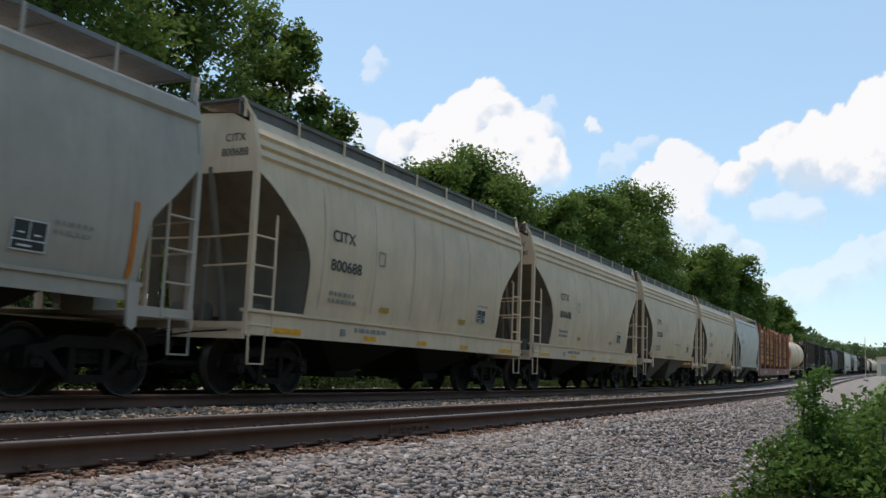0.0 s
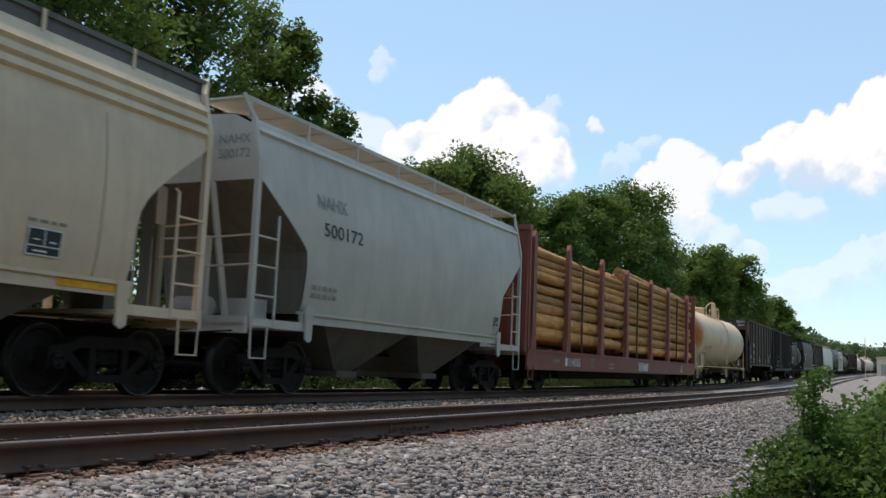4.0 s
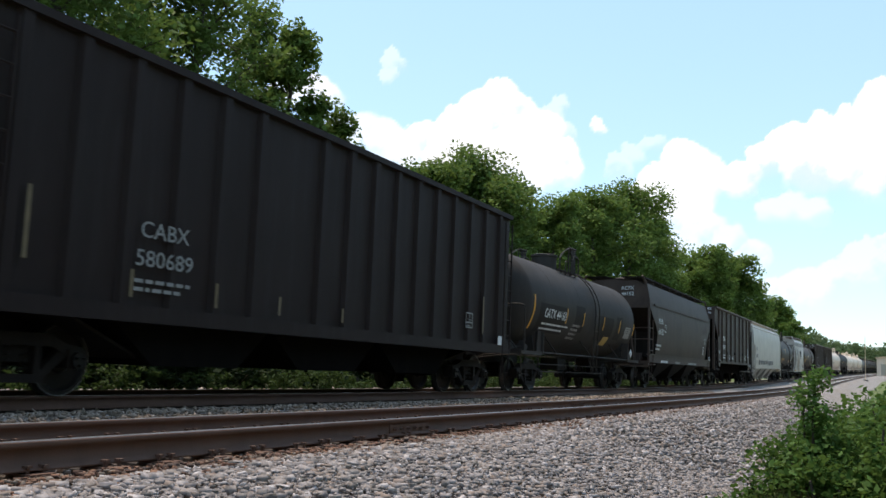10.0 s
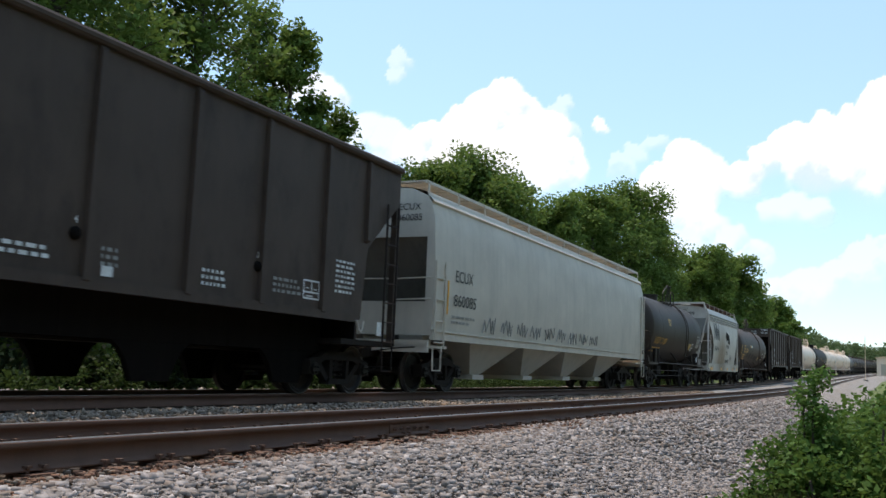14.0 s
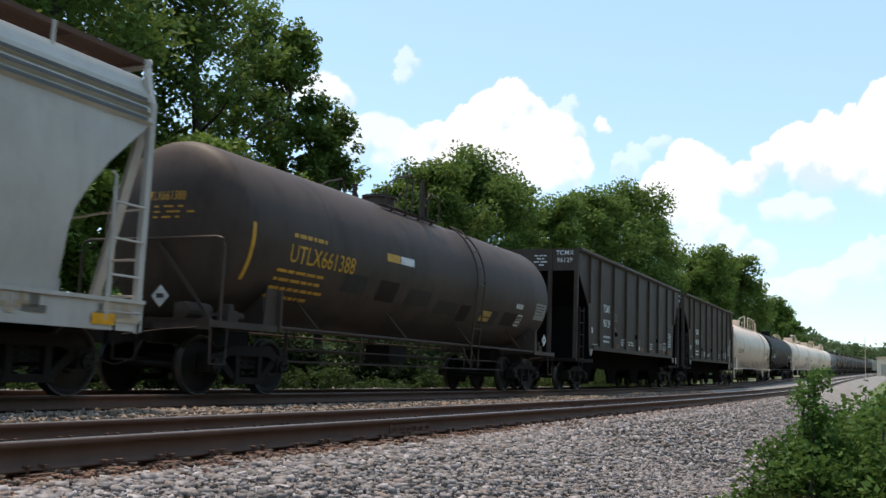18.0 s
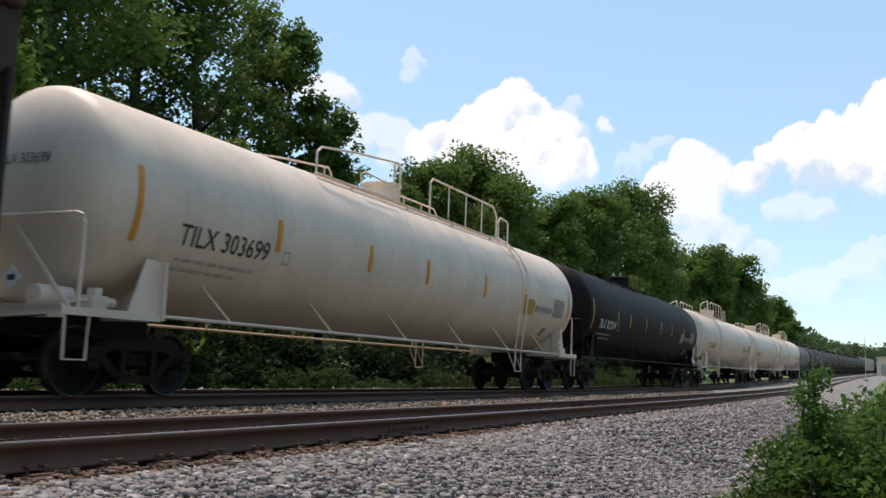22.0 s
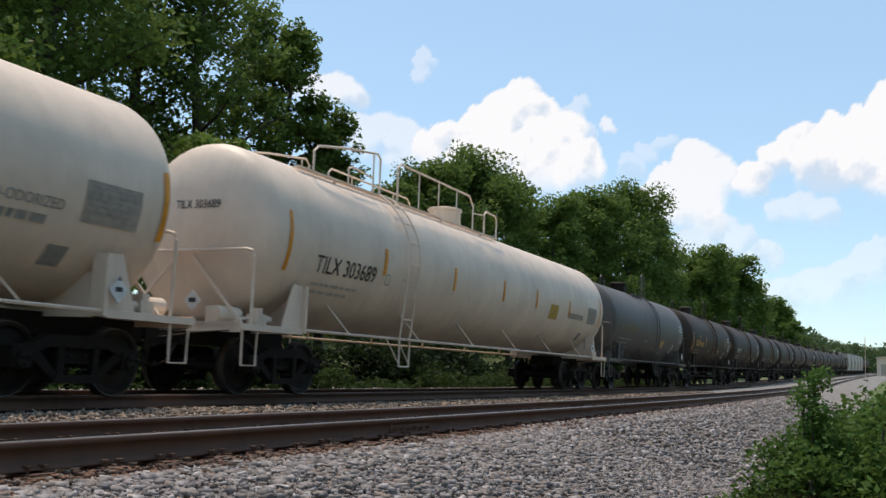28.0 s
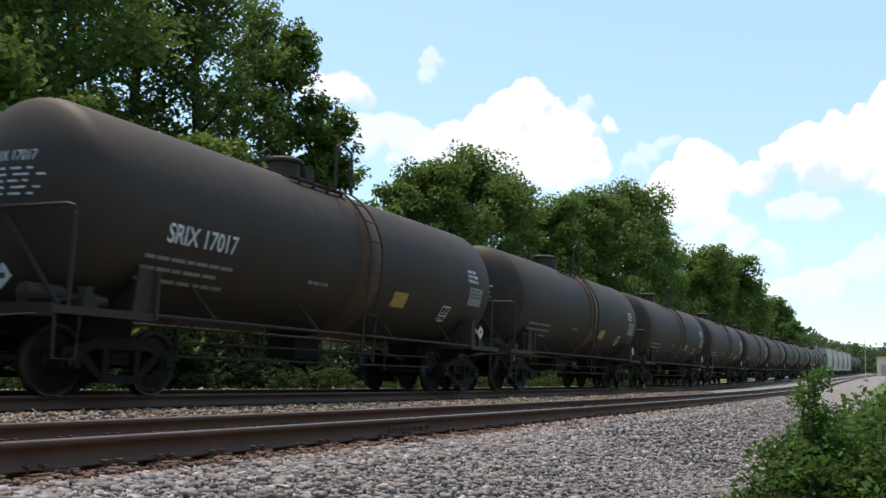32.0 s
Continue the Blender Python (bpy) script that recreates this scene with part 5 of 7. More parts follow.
def covered_hopper(label, front, rear, mat, sill=(0.93, 1.29), bays=2, trim=None, top=4.46, walkway=M_WALK, bands=RIBS_THREE, deep_bays=False, endmat=None, cut=CUT_ROUND, high=False, lift=0.16, bulkhead=False, splayed=False):
    L = rear - front
    ob = car(label, front, rear, "covered hopper")
    trim = trim or mat
    half = L / 2
    zs = [sill[1] - 0.05, 1.7, 2.2, 2.7, 3.2, 3.6, 3.86]
    bulge = [1.42, 1.50, 1.545, 1.56, 1.53, 1.47, 1.42] if not bulkhead else [1.46, 1.50, 1.52, 1.52, 1.50, 1.48, 1.46]
    def width(z):
        return float(np.interp(z, zs + [4.0, 4.2, top - 0.16], bulge + [1.41, 1.36, 1.29]))
    if bulkhead:
        cut = ((0.0, zs[0] + 0.01), (0.05, zs[0]))
    e0, zt = cut[0]
    bm = bmesh.new()
    plan = list(cut) + [(cut[-1][0] + 0.004, zs[0]), (L / 4, zs[0]), (L / 2, zs[0])]
    plan = plan + [(L - u, z) for u, z in plan[-2::-1]]
    first = bands[0][0] - 0.02 if bands else 3.86
    rings = []
    for u, lo in plan:
        ring = [(width(z), z) for z in (lo + (first - lo) * k / 8 for k in range(9))]
        for z0, z1 in bands:
            ring += [(width(z0) + 0.055, z0 + 0.02), (width(z1) + 0.055, z1 - 0.02), (width(z1), z1)]
            if z1 < bands[-1][1]:
                ring.append((width(z1), z1 + 0.02))
        ring += [(width(top - 0.16), top - 0.14), (1.24, top - 0.05), (0.9, top + 0.04), (0.45, top + 0.09), (0, top + 0.1)]
        rings.append([bm.verts.new((u - half, -y, z)) for y, z in ring] + [bm.verts.new((u - half, y, z)) for y, z in ring[-2::-1]])
    n = len(rings[0])
    for a, b in zip(rings, rings[1:]):
        for k in range(n - 1):
            bm.faces.new((a[k], b[k], b[k + 1], a[k + 1]))
    part("body", bm, mat, ob, smooth=30)
    end_z = 1.07 if high else 0.98          # top of the walking platform
    post = e0 - 0.02
    for s in (-1, 1):
        x, e = s * (half - e0), s * half
        bm = bmesh.new()
        if bulkhead:
            hs = [1.25, 1.5, 1.7, 1.98, 2.2, 2.7, 3.2, 3.4, 3.6, 3.86, 4.1]
            for y in (-1, 1):
                prism(bm, [(y * (width(z) - 0.002), z) for z in hs] + [(y * 1.3, 4.1), (y * 1.3, 1.25)], *sorted((x, x - s * 0.03)))
            for z0, z1 in ((3.4, 4.1), (1.25, 1.98)):
                box(bm, *sorted((x - s * 0.001, x - s * 0.028)), -1.3, 1.3, z0, z1)
            prism(bm, [(-1.41, 4.1), (-1.29, top - 0.16), (-0.9, top + 0.03), (0, top + 0.08), (0.9, top + 0.03), (1.29, top - 0.16), (1.41, 4.1)], *sorted((x, x - s * 0.03)))
        else:
            prism(bm, [(-width(zt), zt), (-width(3.86), 3.86), (-1.29, top - 0.16), (-0.9, top + 0.03), (0, top + 0.08), (0.9, top + 0.03), (1.29, top - 0.16), (width(3.86), 3.86), (width(zt), zt)], *sorted((x, x - s * 0.03)))
        part("end_sheet", bm, mat, ob)
        bm = bmesh.new()
        if bulkhead:
            slab(bm, [(x - s * 0.04, -1.4, 3.42), (x - s * 0.04, 1.4, 3.42), (x - s * 1.3, 1.2, 1.1), (x - s * 1.3, -1.2, 1.1)], 0.03 * s)
        else:
            lines = [[bm.verts.new((s * (half - u), y * (width(z) - 0.02), z)) for y in (-1, 1)] for u, z in cut]
            for a, b in zip(lines, lines[1:]):
                bm.faces.new((a[0], a[1], b[1], b[0]))
        # dirt and the shade of the end share this default colour
        part("slope_sheet", bm, endmat or M_GRIME_SHADE, ob)
        xp = e - s * post
        if not bulkhead:
            bm = bmesh.new()
            for y in (-1.46, 1.46):
                box(bm, *sorted((xp - s * 0.05, xp + s * 0.05)), y - 0.04, y + 0.04, sill[0] - 0.02 if not high else 1.05, zt + 0.3)
                beam(bm, (xp, y, zt + 0.28), (xp, y * 0.9, top - 0.06), 0.08, 0.08)
                beam(bm, (xp, y * 0.9, top - 0.06), (xp + s * 0.16, y * 0.82, top + lift + 0.06), 0.07, 0.06)
            halves("corner_post", bm, trim, ob)
            bm = bmesh.new()
            for y in (-1, 1) if splayed else ():
                beam(bm, (xp - s * 0.02, y * 1.38, zt + 0.1), (xp - s * 0.1, y * 0.74, 1.05), 0.17, 0.06)
            for y in () if splayed else (-0.5, 0.5):
                beam(bm, (xp + s * 0.05, y * 1.2, 1.05), (xp + s * 0.03, y * 1.2, 2.5), 0.07, 0.07)
                beam(bm, (xp - s * 0.35, y * 1.5, 1.05), (xp - s * 0.06, y, zt + 0.1), 0.16, 0.08)
            # on light grey cars the shade between cars is put into the colour
            halves("end_brace", bm, M_GRIME_SHADE if mat is M_GREY else trim, ob)
        bm = bmesh.new()
        deep = cut[-1][0] + 0.15 if not bulkhead else 0.9
        box(bm, *sorted((xp + s * 0.12, e - s * deep)), -1.44, 1.44, end_z, end_z + 0.06)
        for y in (-1, 1):
            if high:
                box(bm, *sorted((xp + s * 0.05, e - s * deep)), *sorted((y * 1.44, y * 1.5)), end_z, end_z + 0.14)
        box(bm, *sorted((xp + s * 0.12, xp + s * 0.04)), -1.46, 1.46, end_z - 0.1, end_z + 0.16)
        part("end_platform", bm, trim, ob)
        bm = bmesh.new()
        y = 1.5 if not bulkhead else 1.54
        stile = xp - s * 0.58 if not bulkhead else e - s * 0.5
        start = xp if not bulkhead else e - s * 0.02
        z1 = 2.88 if s < 0 or not bulkhead else 3.6
        for yy in (-y, y):
            tube(bm, [(stile, yy, end_z), (stile, yy, z1 - 0.05), (stile - s * 0.04, yy * 0.98, z1)], 0.025, 6)
            if bulkhead:
                tube(bm, [(start, yy, end_z + 0.2), (start, yy, z1)], 0.022, 6)
            for k in range(5):
                z = 1.1 + 0.465 * k
                if z < z1:
                    tube(bm, [(start, yy, z), (stile, yy, z)], 0.018, 5)
            if s > 0 or bulkhead:
                for z in (3.0, 3.4):
                    if z < z1:
                        tube(bm, [(start, yy, z), (stile, yy, z)], 0.018, 5)
        halves("ladder", bm, trim, ob)
        bm = bmesh.new()
        for yy in (-y, y):
            stirrup(bm, min(xp + s * 0.02, xp - s * 0.42), yy, end_z + 0.02, 0.44, 0.5)
        halves("stirrup", bm, M_STEEL if splayed else trim, ob)
        if splayed:
            bm = bmesh.new()
            for y in (-1, 1):
                tube(bm, [(xp + s * 0.1, y * 0.86, 1.05), (xp + s * 0.1, y * 0.86, 2.5)], 0.035, 6)
                for z in (1.33, 1.82):
                    tube(bm, [(xp + s * 0.09, y * 1.46, z), (xp + s * 0.1, y * 0.86, z)], 0.018, 5)
            halves("end_ladder", bm, trim, ob)
            bm = bmesh.new()
            beam(bm, (xp + s * 0.16, -1.22, top + lift), (xp + s * 0.16, 1.22, top + lift), 0.05, 0.1)
            for y in (-1, 1):
                prism(bm, [(y * 1.2, top + lift + 0.05), (y * 1.26, top + lift + 0.05), (y * 1.42, 3.78), (y * 1.3, 3.78)], *sorted((xp + s * 0.06, xp + s * 0.12)))
            part("roof_end_cap", bm, trim, ob, "grimy pale steel rim over the end")
        bm = bmesh.new()
        for z in (2.5,) if splayed else (2.5, 2.04):
            tube(bm, [(xp + s * 0.06, -1.46, z), (xp + s * 0.07, -0.6, z - 0.03)], 0.018, 5)
        tube(bm, [(xp + s * 0.07, -0.6, 2.47), (xp + s * 0.07, 0.4, 2.38 if splayed else 2.47), (xp + s * 0.07, 1.46, 2.47)], 0.018, 5)
        halves("grab_rail", bm, trim, ob)
        if high:
            bm = bmesh.new()
            for yy in (-1.53, 1.53):
                prism(bm, [(e - s * (deep - 0.12), 1.5), (e - s * (deep + 0.1), 1.5), (e - s * (deep + 0.08), 0.93), (e - s * (deep - 0.01), 0.88), (e - s * (deep - 0.1), 0.93)], yy - 0.02, yy + 0.02, "y")
            halves("jacking_pad", bm, trim, ob)
        bm = bmesh.new()
        lathe(bm, [(-0.35, 0), (-0.33, 0.17), (0.33, 0.17), (0.35, 0)], "y", (xp - s * 0.55, 0.1, end_z + 0.34), 14)
        box(bm, xp - s * 1.0 - 0.22, xp - s * 1.0 + 0.22, -0.9, -0.3, end_z + 0.06, end_z + 0.5)
        # darker on light grey cars, again for the shade at the end
        part("brake_gear", bm, M_GRIME_SHADE if mat is M_GREY else trim, ob)
    bm = bmesh.new()
    s0 = cut[-1][0] - 0.03 if high else max(0.0, e0 - 0.12)
    for y in (-1, 1):
        box(bm, -half + s0, half - s0, *sorted((y * 1.44, y * 1.50)), sill[0], sill[1])
        box(bm, -half + s0, half - s0, *sorted((y * 1.38, y * 1.535)), sill[1] - 0.03, sill[1] + 0.02)
    halves("side_sill", bm, trim, ob)
    nb = bays
    for k in range(nb):
        bm = bmesh.new()
        x0 = -half + 2.3 + (L - 4.6) * k / nb
        x1 = -half + 2.3 + (L - 4.6) * (k + 1) / nb
        xm, w = (x0 + x1) / 2, 0.32
        bt = 0.42
        a = [(x0 + 0.05, -1.38, sill[0] + 0.1), (x1 - 0.05, -1.38, sill[0] + 0.1), (x1 - 0.05, 1.38, sill[0] + 0.1), (x0 + 0.05, 1.38, sill[0] + 0.1)]
        b = [(xm - w, -0.75, bt), (xm + w, -0.75, bt), (xm + w, 0.75, bt), (xm - w, 0.75, bt)]
        va, vb = [bm.verts.new(p) for p in a], [bm.verts.new(p) for p in b]
        for i in range(4):
            j = (i + 1) % 4
            bm.faces.new((va[i], va[j], vb[j], vb[i]))
        bm.faces.new(vb)
        box(bm, xm - w - 0.05, xm + w + 0.05, -0.85, 0.85, bt - 0.12, bt)
        # deep bays are coloured darker than the body to look shaded
        part("hopper_bay", bm, mat if bulkhead else M_GRIME_SHADE if deep_bays else M_STEEL, ob)
    bm = bmesh.new()
    box(bm, -half + 0.2, half - 0.2, -0.3, 0.3, 0.75, 1.0)
    part("centre_sill", bm, M_STEEL, ob)
    zb2 = top + lift
    bm = bmesh.new()
    box(bm, -half - 0.05, half + 0.05, -0.025, 0.025, 0, 0.03)
    slat = mesh_of("slat", bm, walkway)
    bm = bmesh.new()
    box(bm, -0.025, 0.025, -0.42, 0.42, -0.02, -0.002)
    bearer = mesh_of("cross_bar", bm, walkway)
    for y in (-1, 1):
        bm = bmesh.new()
        box(bm, -half - 0.05, half + 0.05, *sorted((y * 0.315, y * 0.365)), zb2, zb2 + 0.03)
        deck = part("roof_walkway", bm, walkway, ob, "open steel grating walkway")
        for k in range(1, 13):
            part("slat", slat, None, deck).location = (0, y * (0.34 + 0.072 * k), zb2)
        m = int(L / 1.15)
        for k in range(m + 1):
            part("cross_bar", bearer, None, deck).location = (-half + 0.05 + (L - 0.1) * k / m, y * 0.81, zb2)
    for y in (-1, 1):
        bm = bmesh.new()
        box(bm, -half - 0.05, half + 0.05, *sorted((y * 1.23, y * 1.255)), zb2 - 0.035, zb2 + 0.035)
        part("walkway_edge", bm, walkway, ob)
    bm = bmesh.new()
    beam(bm, (0, 0, -0.10), (0, 0, lift + 0.03), 0.055, 0.02)
    bracket = mesh_of("walkway_bracket", bm, trim)
    m = int(L / 1.5)
    for y in (-1, 1):
        for k in range(m + 1):
            part("walkway_bracket", bracket, None, ob).location = (-half + 0.05 + (L - 0.1) * k / m, y * 1.265, top)
    if mat is M_GREY:
        bm = bmesh.new()
        for y in (-1, 1):
            box(bm, -half - 0.04, half + 0.04, *sorted((y * 1.20, y * 1.22)), top - 0.06, zb2 - 0.004)
        halves("walkway_toeboard", bm, walkway, ob)
    for k in range(4 if L < 14 else 6):
        bm = bmesh.new()
        q = 4 if L < 14 else 6
        lathe(bm, [(0, 0.3), (0.12, 0.3), (0.16, 0.2), (0.17, 0)], "z", (-half + L * (k + 0.5) / q, 0, top + 0.08), 14)
        part("hatch", bm, trim, ob)
    trucks(ob, L)
    coupler(ob, L, M_STEEL)
    return ob, width, half


# ---- open-top hoppers with ribbed flat sides
def open_hopper(label, front, rear, mat, ribs=(1.28, 2.5, 4.27, 6.06, 7.9, 9.77, 11.5, 13.3, 14.75), top=4.5, floor=1.38):
    L = rear - front
    ob = car(label, front, rear, "open hopper")
    half = L / 2
    for y in (-1, 1):
        bm = bmesh.new()
        pts = [(0.12, top), (0.12, 3.72), (1.26, 2.74), (1.42, floor), (L - 1.42, floor), (L - 1.26, 2.74), (L - 0.12, 3.72), (L - 0.12, top)]
        prism(bm, [(u - half, z) for u, z in pts], *sorted((y * 1.46, y * 1.49)), "y")
        part("side_sheet", bm, mat, ob)
        for u in ribs:
            bm = bmesh.new()
            z0 = floor if 1.5 < u < L - 1.5 else max(floor, 2.82)
            prism(bm, [(y * 1.49, z0), (y * 1.57, z0 + 0.06), (y * 1.57, top - 0.16), (y * 1.49, top - 0.04)], u - half - 0.055, u - half + 0.055)
            part("rib", bm, mat, ob)
        bm = bmesh.new()
        tube(bm, [(-half + 0.08, y * 1.525, top - 0.03), (half - 0.08, y * 1.525, top - 0.03)], 0.075, 10)
        box(bm, -half + 1.72, half - 1.72, *sorted((y * 1.46, y * 1.55)), floor - 0.05, floor + 0.09)
        part("top_chord", bm, mat, ob)
    for s in (-1, 1):
        e = s * half
        bm = bmesh.new()
        box(bm, *sorted((e - s * 0.10, e - s * 0.13)), -1.49, 1.49, 3.8, top)
        part("end_sheet", bm, mat, ob)
        bm = bmesh.new()
        slab(bm, [(e - s * 0.12, -1.46, 3.85), (e - s * 0.12, 1.46, 3.85), (e - s * 3.05, 1.44, 1.48), (e - s * 3.05, -1.44, 1.48)], 0.03 * s)
        # the darkness of the enclosed end is put into this colour
        part("slope_sheet", bm, M_PIT, ob, "sloping floor sheet, blackened to look shaded")
        for y in (-1.42, -0.55, 0.55, 1.42):
            bm = bmesh.new()
            box(bm, *sorted((e - s * 0.02, e - s * 0.14)), y - 0.06, y + 0.06, 0.95, top - 0.02)
            part("end_post", bm, mat, ob)
        bm = bmesh.new()
        box(bm, *sorted((e - s * 1.5, e - s * 1.53)), -1.44, 1.44, 0.95, 2.75)
        # a dark sheet that paints the shade above the truck
        part("bolster_web", bm, M_PIT, ob, "upright sheet behind the truck, blackened to look shaded")
        bm = bmesh.new()
        box(bm, *sorted((e, e - s * 2.0)), -1.46, 1.46, 0.92, 1.02)
        part("end_platform", bm, M_STEEL, ob)
        bm = bmesh.new()
        for y in (-1.53, 1.53):
            x0 = min(e - s * 0.15, e - s * 0.6)
            ladder(bm, x0, y, 0.95, 2.65 if s < 0 else 3.7, 0.45)
            stirrup(bm, x0, y, 0.95, 0.42, 0.5)
            grab = bmesh.new()
            tube(grab, [(e - s * 1.36, y, 1.36), (e - s * 1.42, y, 1.2), (e - s * 1.47, y, 1.15), (e - s * 1.53, y, 1.2), (e - s * 1.62, y, 1.36)], 0.024, 5)
            part("jacking_hook", grab, M_INKPALE, ob)
        halves("ladder", bm, M_BLACK, ob)
    bm = bmesh.new()
    box(bm, -half + 0.2, half - 0.2, -0.33, 0.33, 0.72, 1.05)
    part("centre_sill", bm, M_STEEL, ob)
    mids = [u * L / 16.3 - half for u in (2.95, 6.4, 9.95, 13.35)]
    for k, xm in enumerate(mids):
        bm = bmesh.new()
        x0 = (mids[k - 1] + xm) / 2 if k else -half + 1.9
        x1 = (mids[k + 1] + xm) / 2 if k < 3 else half - 1.9
        box(bm, x0 + 0.004, x1 - 0.004, -0.95, 0.95, 0.76, floor)
        for y in (-1, 1):
            chute = bmesh.new()
            prism(chute, [(xm - 0.8, 0.757), (xm - 0.66, 0.66), (xm - 0.52, 0.5), (xm - 0.38, 0.2), (xm + 0.38, 0.2), (xm + 0.52, 0.5), (xm + 0.66, 0.66), (xm + 0.8, 0.757)], *sorted((y * 0.85, y * 0.95)), "y")
            # chutes and bays carry the shade under the car in their colour
            part("outlet_chute", chute, M_PIT, ob, "outlet gate under the floor, blackened to look shaded")
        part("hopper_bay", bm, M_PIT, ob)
    trucks(ob, L)
    coupler(ob, L, M_STEEL)
    return ob, (lambda z: 1.49), half


def ribbed_gondola(label, front, rear, mat):
    L = rear - front
    ob = car(label, front, rear, "gondola")
    half = L / 2
    z0, z1 = 1.08, 4.5
    for y in (-1, 1):
        bm = bmesh.new()
        box(bm, -half, half, *sorted((y * 1.45, y * 1.48)), z0, z1)
        part("side_sheet", bm, mat, ob)
        bm = bmesh.new()
        box(bm, -half, half, *sorted((y * 1.44, y * 1.58)), z1 - 0.06, z1 + 0.05)
        box(bm, -half, half, *sorted((y * 1.44, y * 1.60)), z0 - 0.1, z0 + 0.12)
        part("chord", bm, mat, ob)
        for k in range(17):
            if k == 6:
                continue
            u = 0.72 + (L - 1.44) * k / 16
            bm = bmesh.new()
            w = 0.13
            prism(bm, [(u - half - w, y * 1.475), (u - half - w * 0.6, y * 1.55), (u - half + w * 0.6, y * 1.55), (u - half + w, y * 1.475)], z0, z1, "y")
            for v in bm.verts:
                v.co.y, v.co.z = v.co.z, v.co.y
            part("rib", bm, mat, ob)
    for s in (-1, 1):
        bm = bmesh.new()
        box(bm, *sorted((s * half, s * (half - 0.03))), -1.45, 1.45, z0, z1)
        for z in (1.9, 2.8, 3.7):
            box(bm, *sorted((s * half, s * (half + 0.08))), -1.4, 1.4, z - 0.07, z + 0.07)
        part("end_sheet", bm, mat, ob)
        bm = bmesh.new()
        for y in (-1.6, 1.6):
            x0 = min(s * (half - 0.08), s * (half - 0.55))
            ladder(bm, x0, y, 1.0, 4.3, 0.45)
            stirrup(bm, x0, y, 1.0, 0.42, 0.5)
        halves("ladder", bm, mat, ob)
        bm = bmesh.new()
        slab(bm, [(s * (half - 1.7), -1.4, z0), (s * (half - 1.7), 1.4, z0), (s * (half - 3.6), 1.0, 0.5), (s * (half - 3.6), -1.0, 0.5)], 0.04)
        part("drop_door", bm, M_STEEL, ob)
    bm = bmesh.new()
    box(bm, -half, half, -1.45, 1.45, z0 - 0.04, z0)
    box(bm, -half + 0.2, half - 0.2, -0.33, 0.33, 0.72, z0 - 0.04)
    part("underframe", bm, M_STEEL, ob)
    for k in range(3):
        x = -3.6 + 3.6 * k
        bm = bmesh.new()
        prism(bm, [(x - 1.75, z0 - 0.05), (x + 1.75, z0 - 0.05), (x + 0.95, 0.42), (x - 0.95, 0.42)], -1.2, 1.2, "y")
        # shade under the floor is painted in with the near-black colour
        part("hopper_bay", bm, M_PIT, ob)
    trucks(ob, L)
    coupler(ob, L, M_STEEL)
    return ob, (lambda z: 1.55), half


